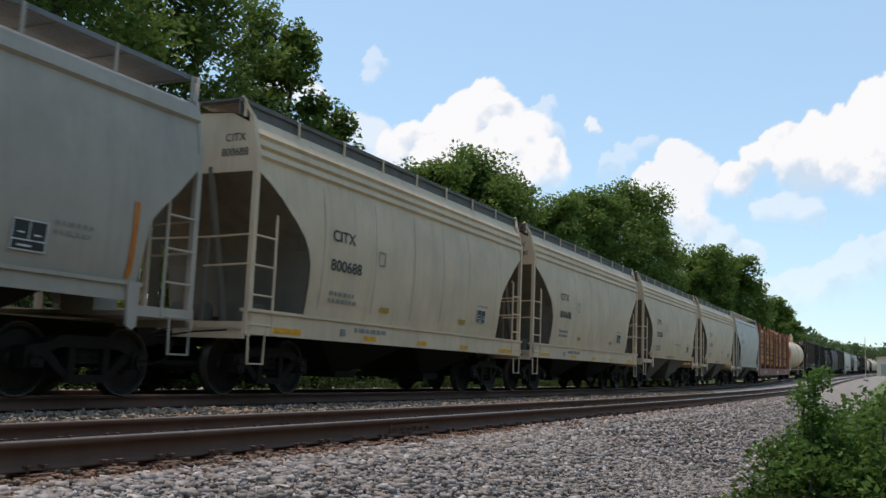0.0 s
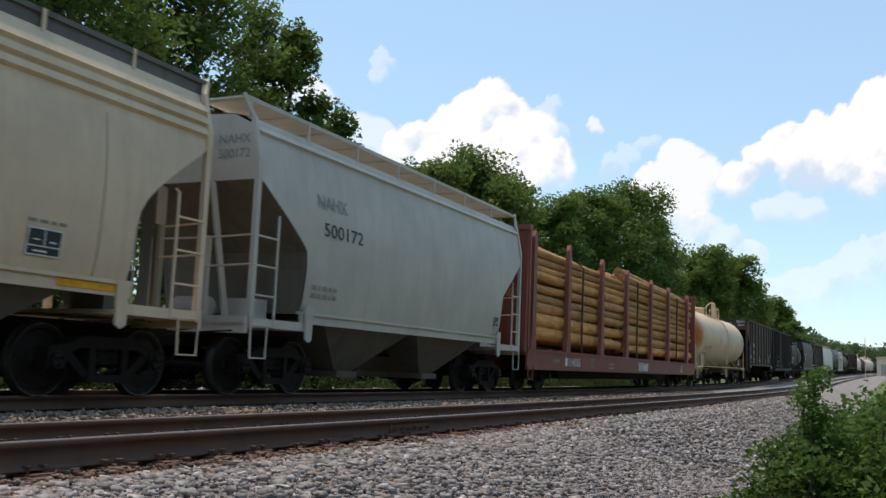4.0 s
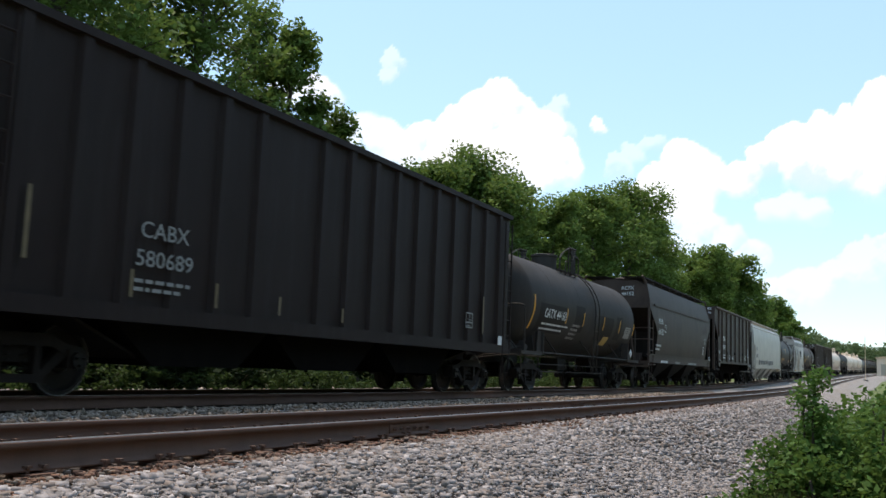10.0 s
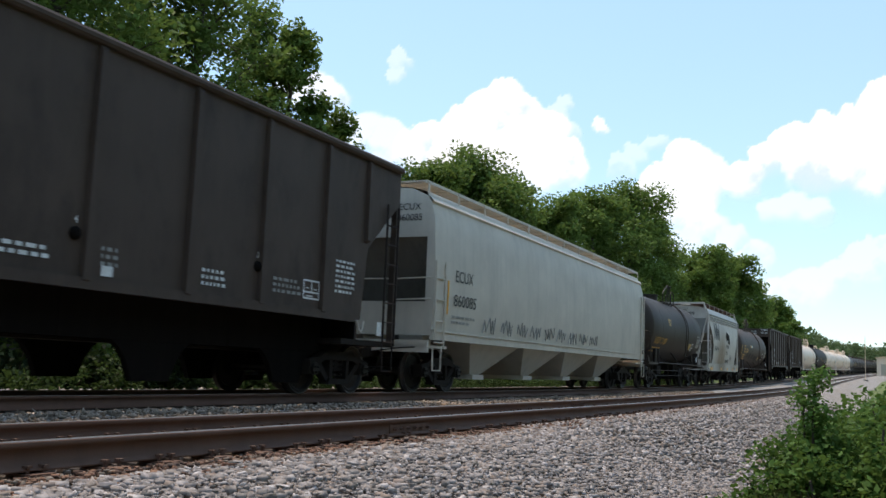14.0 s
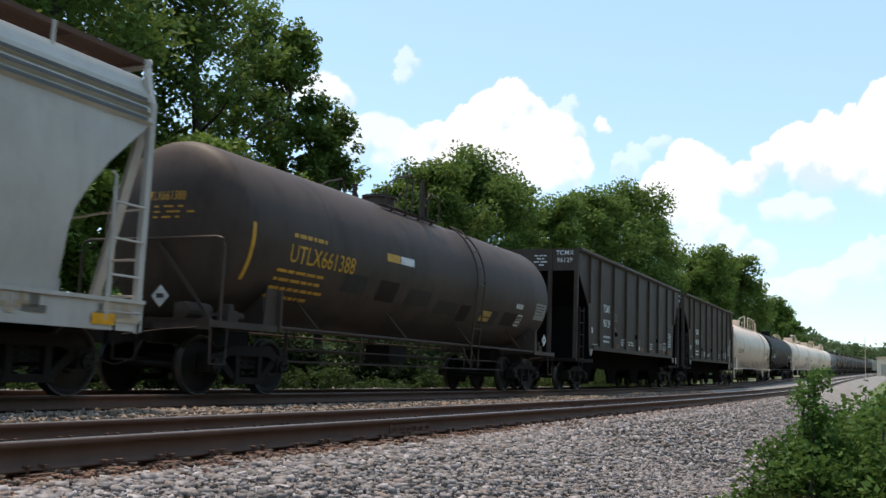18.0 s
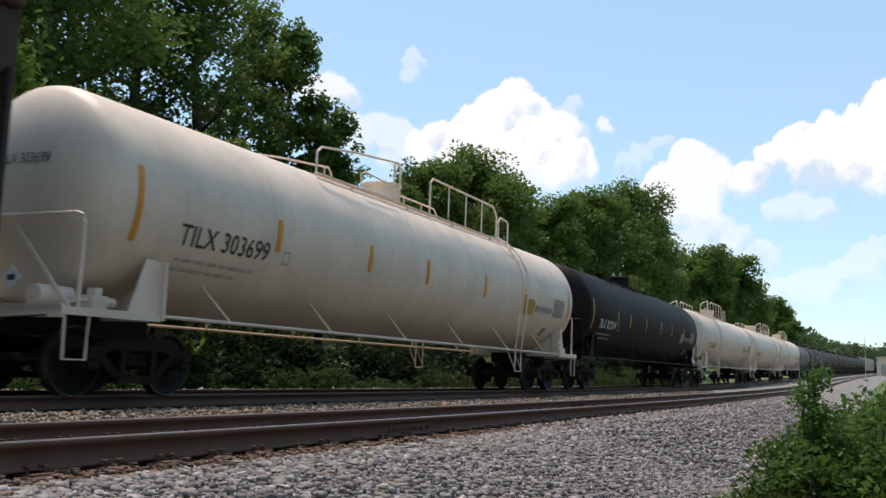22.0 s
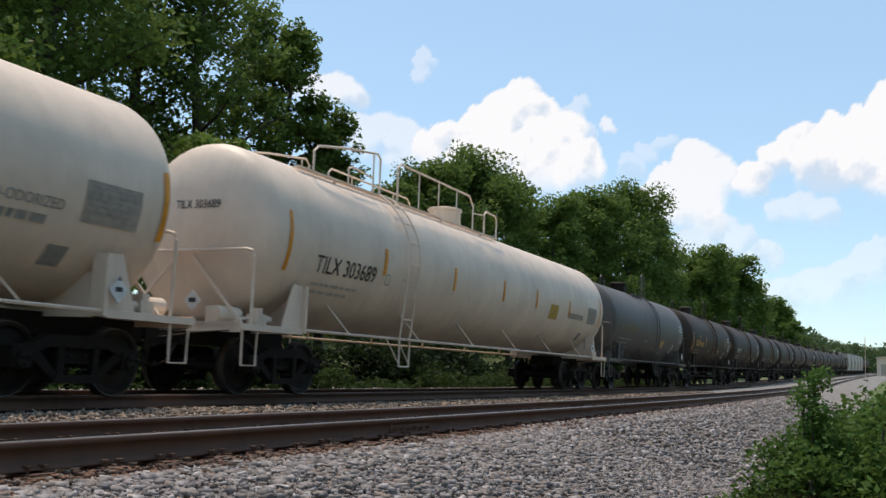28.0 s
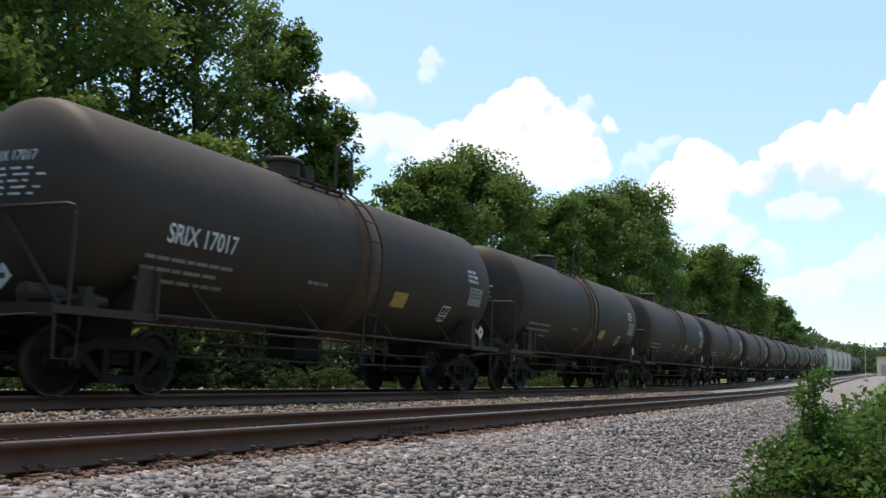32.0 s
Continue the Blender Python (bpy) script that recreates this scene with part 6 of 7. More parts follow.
def log_car(label, front, rear):
    L = rear - front
    ob = car(label, front, rear, "bulkhead flatcar")
    half = L / 2
    bm = bmesh.new()
    for y in (-1, 1):
        box(bm, -half + 0.2, half - 0.2, *sorted((y * 1.40, y * 1.46)), 0.62, 1.16)
        box(bm, -half + 0.2, half - 0.2, *sorted((y * 1.36, y * 1.50)), 1.12, 1.18)
    halves("side_sill", bm, M_MAROON, ob)
    bm = bmesh.new()
    box(bm, -half + 0.1, half - 0.1, -1.42, 1.42, 1.02, 1.10)
    box(bm, -half + 0.2, half - 0.2, -0.35, 0.35, 0.60, 1.02)
    part("deck", bm, M_MAROON, ob)
    bm = bmesh.new()
    prism(bm, [(-half + 3.6, 1.0), (half - 3.6, 1.0), (half - 4.8, 0.36), (-half + 4.8, 0.36)], -0.9, 0.9, "y")
    part("underframe", bm, M_STEEL, ob)
    for s in (-1, 1):
        x = s * (half - 0.25)
        for y in (-1.38, -0.5, 0.5, 1.38):
            bm = bmesh.new()
            prism(bm, [(x + s * 0.07, 1.1), (x + s * 0.07, 4.3), (x + s * 0.12, 4.3), (x + s * 0.26, 1.1)], y - 0.06, y + 0.06, "y")
            part("bulkhead_brace", bm, M_MAROON, ob)
        bm = bmesh.new()
        prism(bm, [(x - 0.07, 1.0), (x + 0.07, 1.0), (x + 0.07, 4.44), (x + 0.14, 4.46), (x + 0.14, 4.6), (x - 0.14, 4.6), (x - 0.14, 4.46), (x - 0.07, 4.44)], -1.47, 1.47, "y")
        part("bulkhead", bm, M_MAROON, ob)
        bm = bmesh.new()
        for y in (-1.48, 1.48):
            stirrup(bm, min(s * (half - 0.2), s * (half - 0.62)), y, 0.7, 0.42, 0.35)
        halves("stirrup", bm, M_MAROON, ob)
    ups = (0.6, 3.8, 7.6, 11.08, 15.13, 18.58, 22.93)
    for u in ups:
        for y in (-1, 1):
            bm = bmesh.new()
            x = u - half
            prism(bm, [(x - 0.27, 1.17), (x - 0.16, 1.6), (x - 0.12, 4.3), (x - 0.02, 4.48), (x + 0.12, 4.38), (x + 0.14, 1.6), (x + 0.18, 1.17)], *sorted((y * 1.38, y * 1.50)), "y")
            part("stake", bm, M_MAROON, ob, "upright steel stake")
    rng = random.Random(9)
    logs = []
    for v in range(3):
        bm = bmesh.new()
        n, ring = 14, []
        length = 12.0
        for i in range(7):
            x = -length / 2 + length * i / 6
            r = 0.194 - 0.05 * i / 6 + rng.uniform(-0.007, 0.007)
            oy, oz = rng.uniform(-0.012, 0.012), rng.uniform(-0.012, 0.012)
            ring.append([bm.verts.new((x, oy + r * math.cos(2 * math.pi * k / n), oz + r * math.sin(2 * math.pi * k / n))) for k in range(n)])
        for a, b in zip(ring, ring[1:]):
            for k in range(n):
                bm.faces.new((a[k], a[(k + 1) % n], b[(k + 1) % n], b[k]))
        bm.faces.new(ring[0][::-1])
        bm.faces.new(ring[-1])
        logs.append(mesh_of("log", bm, M_LOG, 45))
    for stack in range(2):
        xm, long = ((-half + 5.75, 0.9), (-half + 17.95, 1.1))[stack]
        # heights of the joints between the logs that face the side, thick ones below
        joints = ((1.42, 1.84, 2.24, 2.55, 2.82, 3.09, 3.14, 3.45, 3.66, 3.88, 4.10), (1.35, 1.73, 2.10, 2.49, 2.73, 2.94, 3.2, 3.45, 3.78, 4.03, 4.31))[stack]
        ztop = joints[-1]
        for c in range(9):
            for r, (z0, z1) in enumerate(zip(joints, joints[1:])):
                rad = (z1 - z0) / 2
                if rad < 0.09 or (1 < c < 7 and 1 < r < len(joints) - 3) or (c in (3, 5) and r > 8):
                    continue
                if c:
                    rad *= rng.uniform(0.82, 1.1)
                o = part("log", rng.choice(logs), None, ob)
                y = -1.36 + max(rad, 0.14) + c * 0.30
                turned = rng.choice((0, 180))
                o.matrix_basis = pose(xm + rng.uniform(-0.3, 0.3), min(y, 1.2) + rng.uniform(-0.01, 0.07), (z0 + z1) / 2 + rng.uniform(-0.015, 0.02), rng.uniform(0, 360), rng.uniform(-0.35, 0.35), turned + rng.uniform(-0.35, 0.35)) @ Matrix.Diagonal((long, rad / 0.172, rad / 0.172, 1))
        for c in ((2, 5), (1, 4))[stack]:
            o = part("log", logs[c % 3], None, ob)
            o.matrix_basis = pose(xm + (0.5 if c > 3 else -0.2), -1.2 + c * 0.3, ztop + 0.12, 30 * c, 0.4, 0.6) @ Matrix.Diagonal((long * 0.96, 0.8, 0.8, 1))
        for u in ((-half + 5.52,), (-half + 13.02, -half + 20.79))[stack]:
            bm = bmesh.new()
            tube(bm, [(u, -1.37, 1.1), (u, -1.39, ztop - 0.16), (u, -1.25, ztop), (u, 0, ztop + 0.08), (u, 1.25, ztop), (u, 1.39, ztop - 0.16), (u, 1.37, 1.1)], 0.036, 5)
            part("tie_down", bm, M_RUST, ob, "steel tie-down strap")
    trucks(ob, L, 2.2)
    coupler(ob, L, M_STEEL)
    return ob, (lambda z: 1.46), half
# ---- the train, car by car, from the head end
def hopper_marks(ob, w, h, mark, num, mat=M_INKBLACK, u=2.46, z=2.70, seed=1):
    if mark:
        lettering(ob, mark, u - h - 0.08, z, 0.21, w, mat, 0.78, 0.016)
        lettering(ob, num, u - h - 0.1, z - 0.52, 0.21, w, mat, 1.08, 0.016)
    bars(ob, u - h - 0.05, z - 0.95, 0.95, 2, w, M_INKGREY, 0.07, 0.06, seed)
    frame_mark(ob, u - h + 1.6, z - 0.26, 0.26, 0.28, w, M_INKGREY, False)
    frame_mark(ob, 9.03 - h, 1.65, 0.5, 0.32, w, M_INKBLACK)
    bars(ob, 9.0 - h, 2.03, 0.7, 1, w, M_INKGREY, 0.04, 0.05, seed + 3)


def seams(ob, xs, surf, z0, z1, mat):
    """Faint upright weld lines on a side sheet."""
    for x in xs:
        patches(ob, [(0, 0, 0.03, z1 - z0)], x, z0, lambda q: surf(q) - 0.008, mat, "weld_line", "faint upright weld line")


def end_marks(ob, half, z, mark, num, mat, y=-0.95, x=None, h=0.15):
    """Marks on the end that faces the camera."""
    for k, t in enumerate((mark, num)):
        if not t.strip():
            continue
        me, uv = glyphs(t, h)
        wd = uv[:, 0].max()
        co = np.zeros((len(uv), 3), np.float32)
        co[:, 0] = -half + (0.09 if x is None else x)
        co[:, 1] = y + wd / 2 - uv[:, 0]
        co[:, 2] = z - k * 0.24 + uv[:, 1]
        me.vertices.foreach_set("co", co.ravel())
        me.update()
        me.materials.append(mat)
        part("lettering", me, None, ob, "reporting mark on the end")


def head_marks(ob, half, R, zc, text, ink, rows=5):
    """Lettering and small print on the rounded head that leads."""
    def put(me, flat, y, z, name):
        co = np.zeros((len(flat), 3), np.float32)
        for i, p in enumerate(flat):
            yy, zz = y - p[0], z + p[1]
            q = min(0.97, math.hypot(yy, zz - zc) / R)
            co[i] = (-half + 0.32 + 0.36 * R * (1 - math.sqrt(1 - q * q)) - 0.015, yy, zz)
        me.vertices.foreach_set("co", co.ravel())
        me.update()
        me.materials.clear()
        me.materials.append(ink)
        mark = part(name, me, None, ob, "mark on the tank head")
        if name == "small_print":
            tagged(mark, kind="stuff")
    if text:
        me, flat = glyphs(text, 0.145)
        flat[:, 0] *= 0.08 * len(text) / flat[:, 0].max()
        put(me, flat, 0.28, 3.0, "lettering")
    for k, wd in enumerate((0.55, 0.75, 0.5, 0.7, 0.6)[:rows]):
        flat = np.array([(0.12 * i, v, 0) for i in range(7) for v in (0, 0.03)])
        flat[:, 0] *= wd / 0.72
        put(indexed("small_print", flat, [(2 * i, 2 * i + 2, 2 * i + 3, 2 * i + 1) for i in (0, 2, 3, 5)], ink), flat, 0.05, 2.88 - 0.085 * k, "small_print")


c, w, h = covered_hopper("blue-grey covered hopper car with rounded sides", -1.5, 10.66, M_GREYBLUE, sill=(1.25, 1.48), cut=CUT_BLUE, top=4.3, bands=RIB_ONE, high=True, lift=0.3, walkway=M_GRATE)
frame_mark(c, 9.0 - h, 1.68, 0.5, 0.36, w, M_INKBLACK)
bars(c, 9.6 - h, 2.05, 0.6, 2, w, M_INKGREY, 0.05, 0.06, 7)
patches(c, [(0, 0, 0.09, 1.0)], 10.85 - h, 1.54, w, M_DEEPORANGE, "reflector", "orange upright strip")
patches(c, [(0, 0, 0.13, 0.15)], 10.9 - h, 1.29, lambda z: 1.5, M_RED, "reflector", "red reflector")
for name, f, r, deep in (("800688", 11.85, 24.05, False), ("800680", 24.76, 37.06, False), ("221836", 37.87, 50.17, True), ("221916", 50.98, 63.28, True)):
    c, w, h = covered_hopper("light grey two-bay covered hopper car with rounded sides", f, r, M_GREY, sill=(0.95, 1.33) if not deep else (1.29, 1.47), deep_bays=deep, cut=CUT_HIGH if deep else CUT_ROUND, high=deep)
    hopper_marks(c, w, h, "CITX", name, u=2.46, z=2.70, seed=f)
    end_marks(c, h, 4.02, "CITX", name, M_INKBLACK, x=0.188, y=-1.0, h=0.125)
    seams(c, [u - h for u in (2.1, 3.95, 5.6, 7.0, 8.4, 10.1)], w, 1.5, 3.6, M_SEAM)
    sz = (lambda z: 1.5)
    if not deep:
        for u, ww in ((0.75, 0.85), (3.72, 0.45), (5.95, 0.44), (8.12, 0.48), (10.5, 0.95)):
            patches(c, [(0, 0, ww, 0.09)], u - h, 1.0, sz, M_ORANGE, "reflector", "yellow reflective strip")
        for u, z in ((4.3, 1.57), (8.05, 1.57)):
            patches(c, [(0, 0, 0.36, 0.1)], u - h, z, w, M_YELLOW, "sticker", "yellow sticker")
        bars(c, 3.35 - h, 1.14, 1.25, 1, sz, M_INKGREY, 0.08, 0.05, 4)
        frame_mark(c, 2.85 - h, 1.05, 0.2, 0.12, sz, M_INKGREY)
    else:
        for u, ww in ((1.64, 0.95), (4.1, 0.47), (5.86, 0.47), (7.65, 0.47), (9.52, 0.95)):
            patches(c, [(0, 0, ww, 0.09)], u - h, 1.34, sz, M_ORANGE, "reflector", "yellow reflective strip")
        bars(c, 4.65 - h, 1.34, 1.1, 1, sz, M_INKGREY, 0.08, 0.05, 5)
        bars(c, 6.2 - h, 1.95, 1.6, 1, w, M_INKGREY, 0.04, 0.05, 6)
c, w, h = covered_hopper("green-grey covered hopper car with an open roof walkway", 64.26, 76.21, M_GREYGREEN, sill=(1.2, 1.38), bands=RIB_TOP, deep_bays=True, walkway=M_GREYGREEN, cut=CUT_PLAIN, high=True, lift=0.24)
lettering(c, "NAHX", 1.75 - h, 3.22, 0.24, w, M_INKGREY, 1.0)
lettering(c, "500172", 1.95 - h, 2.74, 0.24, w, M_INKBLACK, 1.35)
end_marks(c, h, 4.0, "NAHX", "500172", M_INKGREY, x=0.108)
frame_mark(c, 10.0 - h, 1.62, 0.3, 0.26, w, M_INKBLACK)
bars(c, 1.7 - h, 1.8, 0.9, 2, w, M_INKGREY, 0.07, 0.07, 6)

c, w, h = log_car("oxide red bulkhead flatcar loaded with peeled pine logs", 76.69, 101.89)
lettering(c, "114565", 3.9 - h, 0.76, 0.25, w, M_INKWHITE, 1.22)
patches(c, [(0, 0, 0.22, 0.25)], 3.55 - h, 0.76, w, M_INKWHITE, "logo", "pale block")
patches(c, [(0.06 * (k % 2), k * 0.066, 0.98 - 0.03 * k, k * 0.066 + 0.036) for k in range(5)], 12.93 - h, 0.72, w, M_INKWHITE, "logo", "white bars of a painted emblem")
for poly in (((0, 0), (0.1, 0), (0.14, 0.2), (0.24, 0), (0.34, 0), (0.4, 0.3), (0.3, 0.3), (0.27, 0.12), (0.17, 0.3), (0.05, 0.3)), ((0.42, 0), (0.7, 0), (0.74, 0.17), (0.52, 0.2), (0.53, 0.23), (0.75, 0.23), (0.76, 0.3), (0.46, 0.3), (0.42, 0.14), (0.63, 0.11), (0.62, 0.07), (0.43, 0.07))):
    bm = bmesh.new()
    prism(bm, [(13.85 - h + u, 0.71 + z) for u, z in poly], -1.476, -1.464, "y")
    part("logo", bm, M_INKWHITE, c, "white shape of a painted emblem")
frame_mark(c, 21.33 - h, 0.73, 0.42, 0.3, w, M_INKWHITE)
frame_mark(c, 6.35 - h, 0.74, 0.28, 0.28, w, M_INKGREY, False)
bars(c, 8.6 - h, 0.86, 0.7, 2, w, M_INKGREY, 0.08, 0.06, 2)
bars(c, 2.4 - h, 0.86, 0.6, 1, w, M_INKGREY, 0.08, 0.06, 3)

c, w, h = tank_car("cream tank car streaked with rust below its valve housing", 102.59, 120.59, M_CREAM, R=1.5, zc=2.74, inset=2.25, dome="tall", dome_at=0.475, deck=4.6, rail_plan=((5.9, 8.1), (8.35, 9.2), (9.75, 10.45)), ladder_at=0.535, shield=True, rails=False)
head_marks(c, h, 1.5, 2.74, "DOWX 73008", M_INKGREY, rows=0)
lettering(c, "DOWX 73008", 2.55 - h, 2.0, 0.23, w, M_INKFADED, 2.1)
bars(c, 2.8 - h, 1.78, 1.3, 1, w, M_INKGREY, 0.07, 0.05, 3)
ticks(c, (1.87 - h, 4.4 - h, 7.4 - h, 11.3 - h, 14.2 - h, 16.95 - h), 2.35, 0.5, w, M_YELLOW)
patches(c, [(0, 0, 0.85, 0.5)], 15.9 - h, 2.55, w, M_INKFADED_PANEL, "data_panel", "pale grey data panel")
patches(c, [(0, 0, 0.4, 0.26)], 14.2 - h, 1.75, w, M_INKGREY, "stencil_box")
diamond(c, 15.2 - h, 1.46, 0.28, -1.42)
end_placard(c, h, -0.55, 1.6, 0.24)


def black_hopper(label, f, r, mark, num, mat, seed, digits="543"):
    c, w, h = open_hopper(label, f, r, mat)
    lettering(c, mark, 3.02 - h, 2.66, 0.27, w, M_INKWHITE, 0.88, 0.022)
    lettering(c, num, 3.04 - h, 2.16, 0.27, w, M_INKWHITE, 0.88 if len(num) > 4 else 0.7, 0.022)
    bars(c, 3.06 - h, 1.79, 0.9, 2, w, M_INKWHITE, 0.07, 0.09, seed)
    frame_mark(c, 4.53 - h, 2.44, 0.3, 0.24, w, M_INKGREY, False)
    lettering(c, "C", 4.63 - h, 2.5, 0.1, w, M_INKGREY)
    for (u, z), digit in zip(((4.71, 1.96), (7.71, 1.99), (11.41, 2.01)), digits):
        bm = bmesh.new()
        lathe(bm, [(-1.56, 0), (-1.56, 0.045), (-1.52, 0.085), (-1.485, 0.085)], "y", (u - h, 0, z), 12)
        part("vibrator_lug", bm, M_PIT, c, "round black boss")
        lettering(c, digit, u - h - 0.03, z + 0.13, 0.09, w, M_INKWHITE)
    for u, z, wd, rows, ink in ((5.43, 1.79, 0.5, 3, M_INKWHITE), (6.55, 1.73, 0.9, 2, M_INKWHITE), (8.16, 1.84, 0.3, 3, M_INKGREY), (10.1, 1.79, 0.55, 3, M_INKWHITE), (11.85, 1.85, 0.8, 3, M_INKGREY)):
        bars(c, u - h, z, wd, rows, w, ink, 0.05, 0.045, seed + rows + int(u))
    patches(c, [(0, 0, 0.2, 0.13)], 8.18 - h, 1.52, w, M_INKWHITE, "tag", "white square tag")
    frame_mark(c, 12.72 - h, 1.62, 0.5, 0.33, w, M_INKWHITE)
    bars(c, 13.73 - h, 2.36, 0.66, 7, w, M_INKWHITE, 0.045, 0.045, seed + 5)
    bars(c, 1.76 - h, 1.51, 0.72, 1, w, M_INKWHITE, 0.03, 0.05, seed + 6)
    patches(c, [(0, 0, 0.16, 0.19)], 1.62 - h, 1.88, w, M_INKWHITE, "tag", "white square tag")
    patches(c, [(0, 0, 0.26, 0.26)], 15.3 - h, 1.12, lambda z: 1.5, M_INKWHITE, "tag", "white square tag")
    end_marks(c, h, 4.3, mark, num, M_INKWHITE, y=-1.02)
    for k, y in enumerate((-0.2, 0.85)):
        bm = bmesh.new()
        for r, cuts in enumerate(((-0.2, -0.08, -0.04, 0.06, 0.1, 0.2), (-0.12, 0.02, 0.06, 0.12), (-0.22, -0.06, 0.0, 0.22), (-0.06, 0.12))):
            for a, b in zip(cuts[::2], cuts[1::2]):
                box(bm, -h + 0.085, -h + 0.095, y - b, y - a, 4.26 - r * 0.1, 4.3 - r * 0.1)
        tagged(part("small_print", bm, M_INKWHITE, c), "rows of small print", kind="stuff")
    return c, w, h


c, w, h = black_hopper("black open-top hopper car with ribbed sides", 121.8, 138.1, "DCBX", "2014", M_CHARCOAL, 11, "654")
patches(c, [(0, 0, 0.57, 0.15)], 1.92 - h, 1.84, w, M_INKGREY, "patch", "grey painted-over patch")
patches(c, [(0, 0, 0.68, 0.12)], 6.69 - h, 1.88, w, M_INKGREY, "patch", "grey painted-over patch")
patches(c, [(0, 0, 0.45, 0.12)], 12.75 - h, 2.02, w, M_INKGREY, "patch", "grey painted-over patch")
c, w, h = ribbed_gondola("black high-sided gondola car with close-set ribs", 139.24, 155.44, M_BLACK)
wide = (lambda z: 1.48)
lettering(c, "CABX", 2.76 - h, 2.1, 0.22, w, M_INKGREY, 0.95)
lettering(c, "580689", 2.7 - h, 1.72, 0.22, w, M_INKGREY, 1.12)
bars(c, 2.7 - h, 1.5, 1.15, 2, w, M_INKGREY, 0.05, 0.06, 4)
for u, z, v in ((0.9, 1.6, 0.85), (2.62, 1.3, 0.36), (4.35, 1.28, 0.36), (5.95, 1.28, 0.3), (7.9, 1.28, 0.25), (14.4, 1.4, 0.9)):
    patches(c, [(0, 0, 0.07, v)], u - h, z, w, M_INKOCHRE, "streak", "rusty upright strip")
end_marks(c, h, 4.05, "CABX", "580689", M_INKWHITE, y=-0.85, x=-0.03, h=0.17)
patches(c, [(0, 0, 0.26, 0.22)], 15.3 - h, 1.18, lambda z: 1.6, M_INKWHITE, "tag", "white square tag")
frame_mark(c, 13.4 - h, 1.5, 0.4, 0.36, w, M_INKGREY)

c, w, h = tank_car("charcoal tank car with repainted black panels and yellow strips", 156.69, 169.94, M_DULL, R=1.44, zc=2.54, dome="low", dome_at=0.44, deck=2.0, ladder_at=0.53, ledge=True, inset=1.62)
for u, v, z in ((1.5, 4.0, 1.7), (4.9, 5.9, 1.85), (7.6, 9.5, 1.7), (9.9, 10.7, 1.8)):
    patches(c, [(0, 0, v - u, 0.82)], u - h, z, lambda q: w(q) - 0.006, M_SATIN, "patch", "glossy black repainted panel")
head_marks(c, h, 1.44, 2.54, "44160", M_INKWHITE, rows=2)
lettering(c, "GATX 44160", 1.95 - h, 2.12, 0.27, w, M_INKWHITE, 2.0)
bars(c, 1.9 - h, 1.92, 2.6, 2, w, M_INKWHITE, 0.05, 0.09, 3)
ticks(c, (0.95 - h,), 1.75, 0.95, w, M_ORANGE, 0.09)
ticks(c, (4.0 - h, 5.8 - h, 8.2 - h, 10.35 - h, 12.4 - h), 2.05, 0.45, w, M_ORANGE)
bars(c, 4.75 - h, 2.0, 0.8, 4, w, M_INKGREY, 0.07, 0.06, 8)
patches(c, [(0, 0, 0.7, 0.3)], 8.7 - h, 1.55, w, M_YELLOW, "sticker", "yellow sticker")
patches(c, [(0, 0, 0.8, 0.42)], 11.2 - h, 1.9, w, M_INKGREY, "data_panel", "grey data panel")
diamond(c, 12.0 - h, 1.35, 0.2, -1.43)

c, w, h = covered_hopper("black covered hopper car with rounded sides", 171.53, 186.23, M_DARKGREY, sill=(1.08, 1.42), bands=(), bays=3, walkway=M_STEEL, endmat=M_STEEL, cut=CUT_BLACK, top=4.42)
bm = bmesh.new()
for y in (-1, 1):
    box(bm, -h + 0.85, h - 0.3, *sorted((y * 1.45, y * 1.545)), 3.44, 3.52)
halves("side_rib", bm, M_DARKGREY, c)
lettering(c, "ACFX", 1.52 - h, 2.72, 0.25, w, M_INKWHITE, 0.85)
lettering(c, "46152", 1.48 - h, 2.28, 0.25, w, M_INKWHITE, 0.98)
frame_mark(c, 2.7 - h, 2.42, 0.28, 0.32, w, M_INKWHITE, False)
bars(c, 1.2 - h, 1.78, 1.0, 2, w, M_INKWHITE, 0.08, 0.08, 4)
bars(c, 2.24 - h, 1.1, 1.5, 1, lambda z: 1.5, M_INKWHITE, 0.1, 0.05, 5)
bars(c, 5.3 - h, 1.1, 1.1, 1, lambda z: 1.5, M_INKGREY, 0.1, 0.05, 6)
bars(c, 8.4 - h, 1.1, 2.2, 1, lambda z: 1.5, M_INKGREY, 0.1, 0.05, 9)
frame_mark(c, 12.2 - h, 1.68, 0.42, 0.4, w, M_INKWHITE)
patches(c, [(0, 0, 0.22, 0.22)], 14.0 - h, 1.4, lambda z: 1.55, M_INKWHITE, "tag", "white square tag")
bars(c, 12.5 - h, 2.4, 0.5, 2, w, M_INKGREY, 0.14, 0.06, 7)
end_marks(c, h, 4.06, "ACFX", "46152", M_INKWHITE, x=0.108, y=-0.55)

black_hopper("black open-top hopper car with ribbed sides", 187.9, 204.0, "TCMX", "96279", M_DARKGREY, 21)

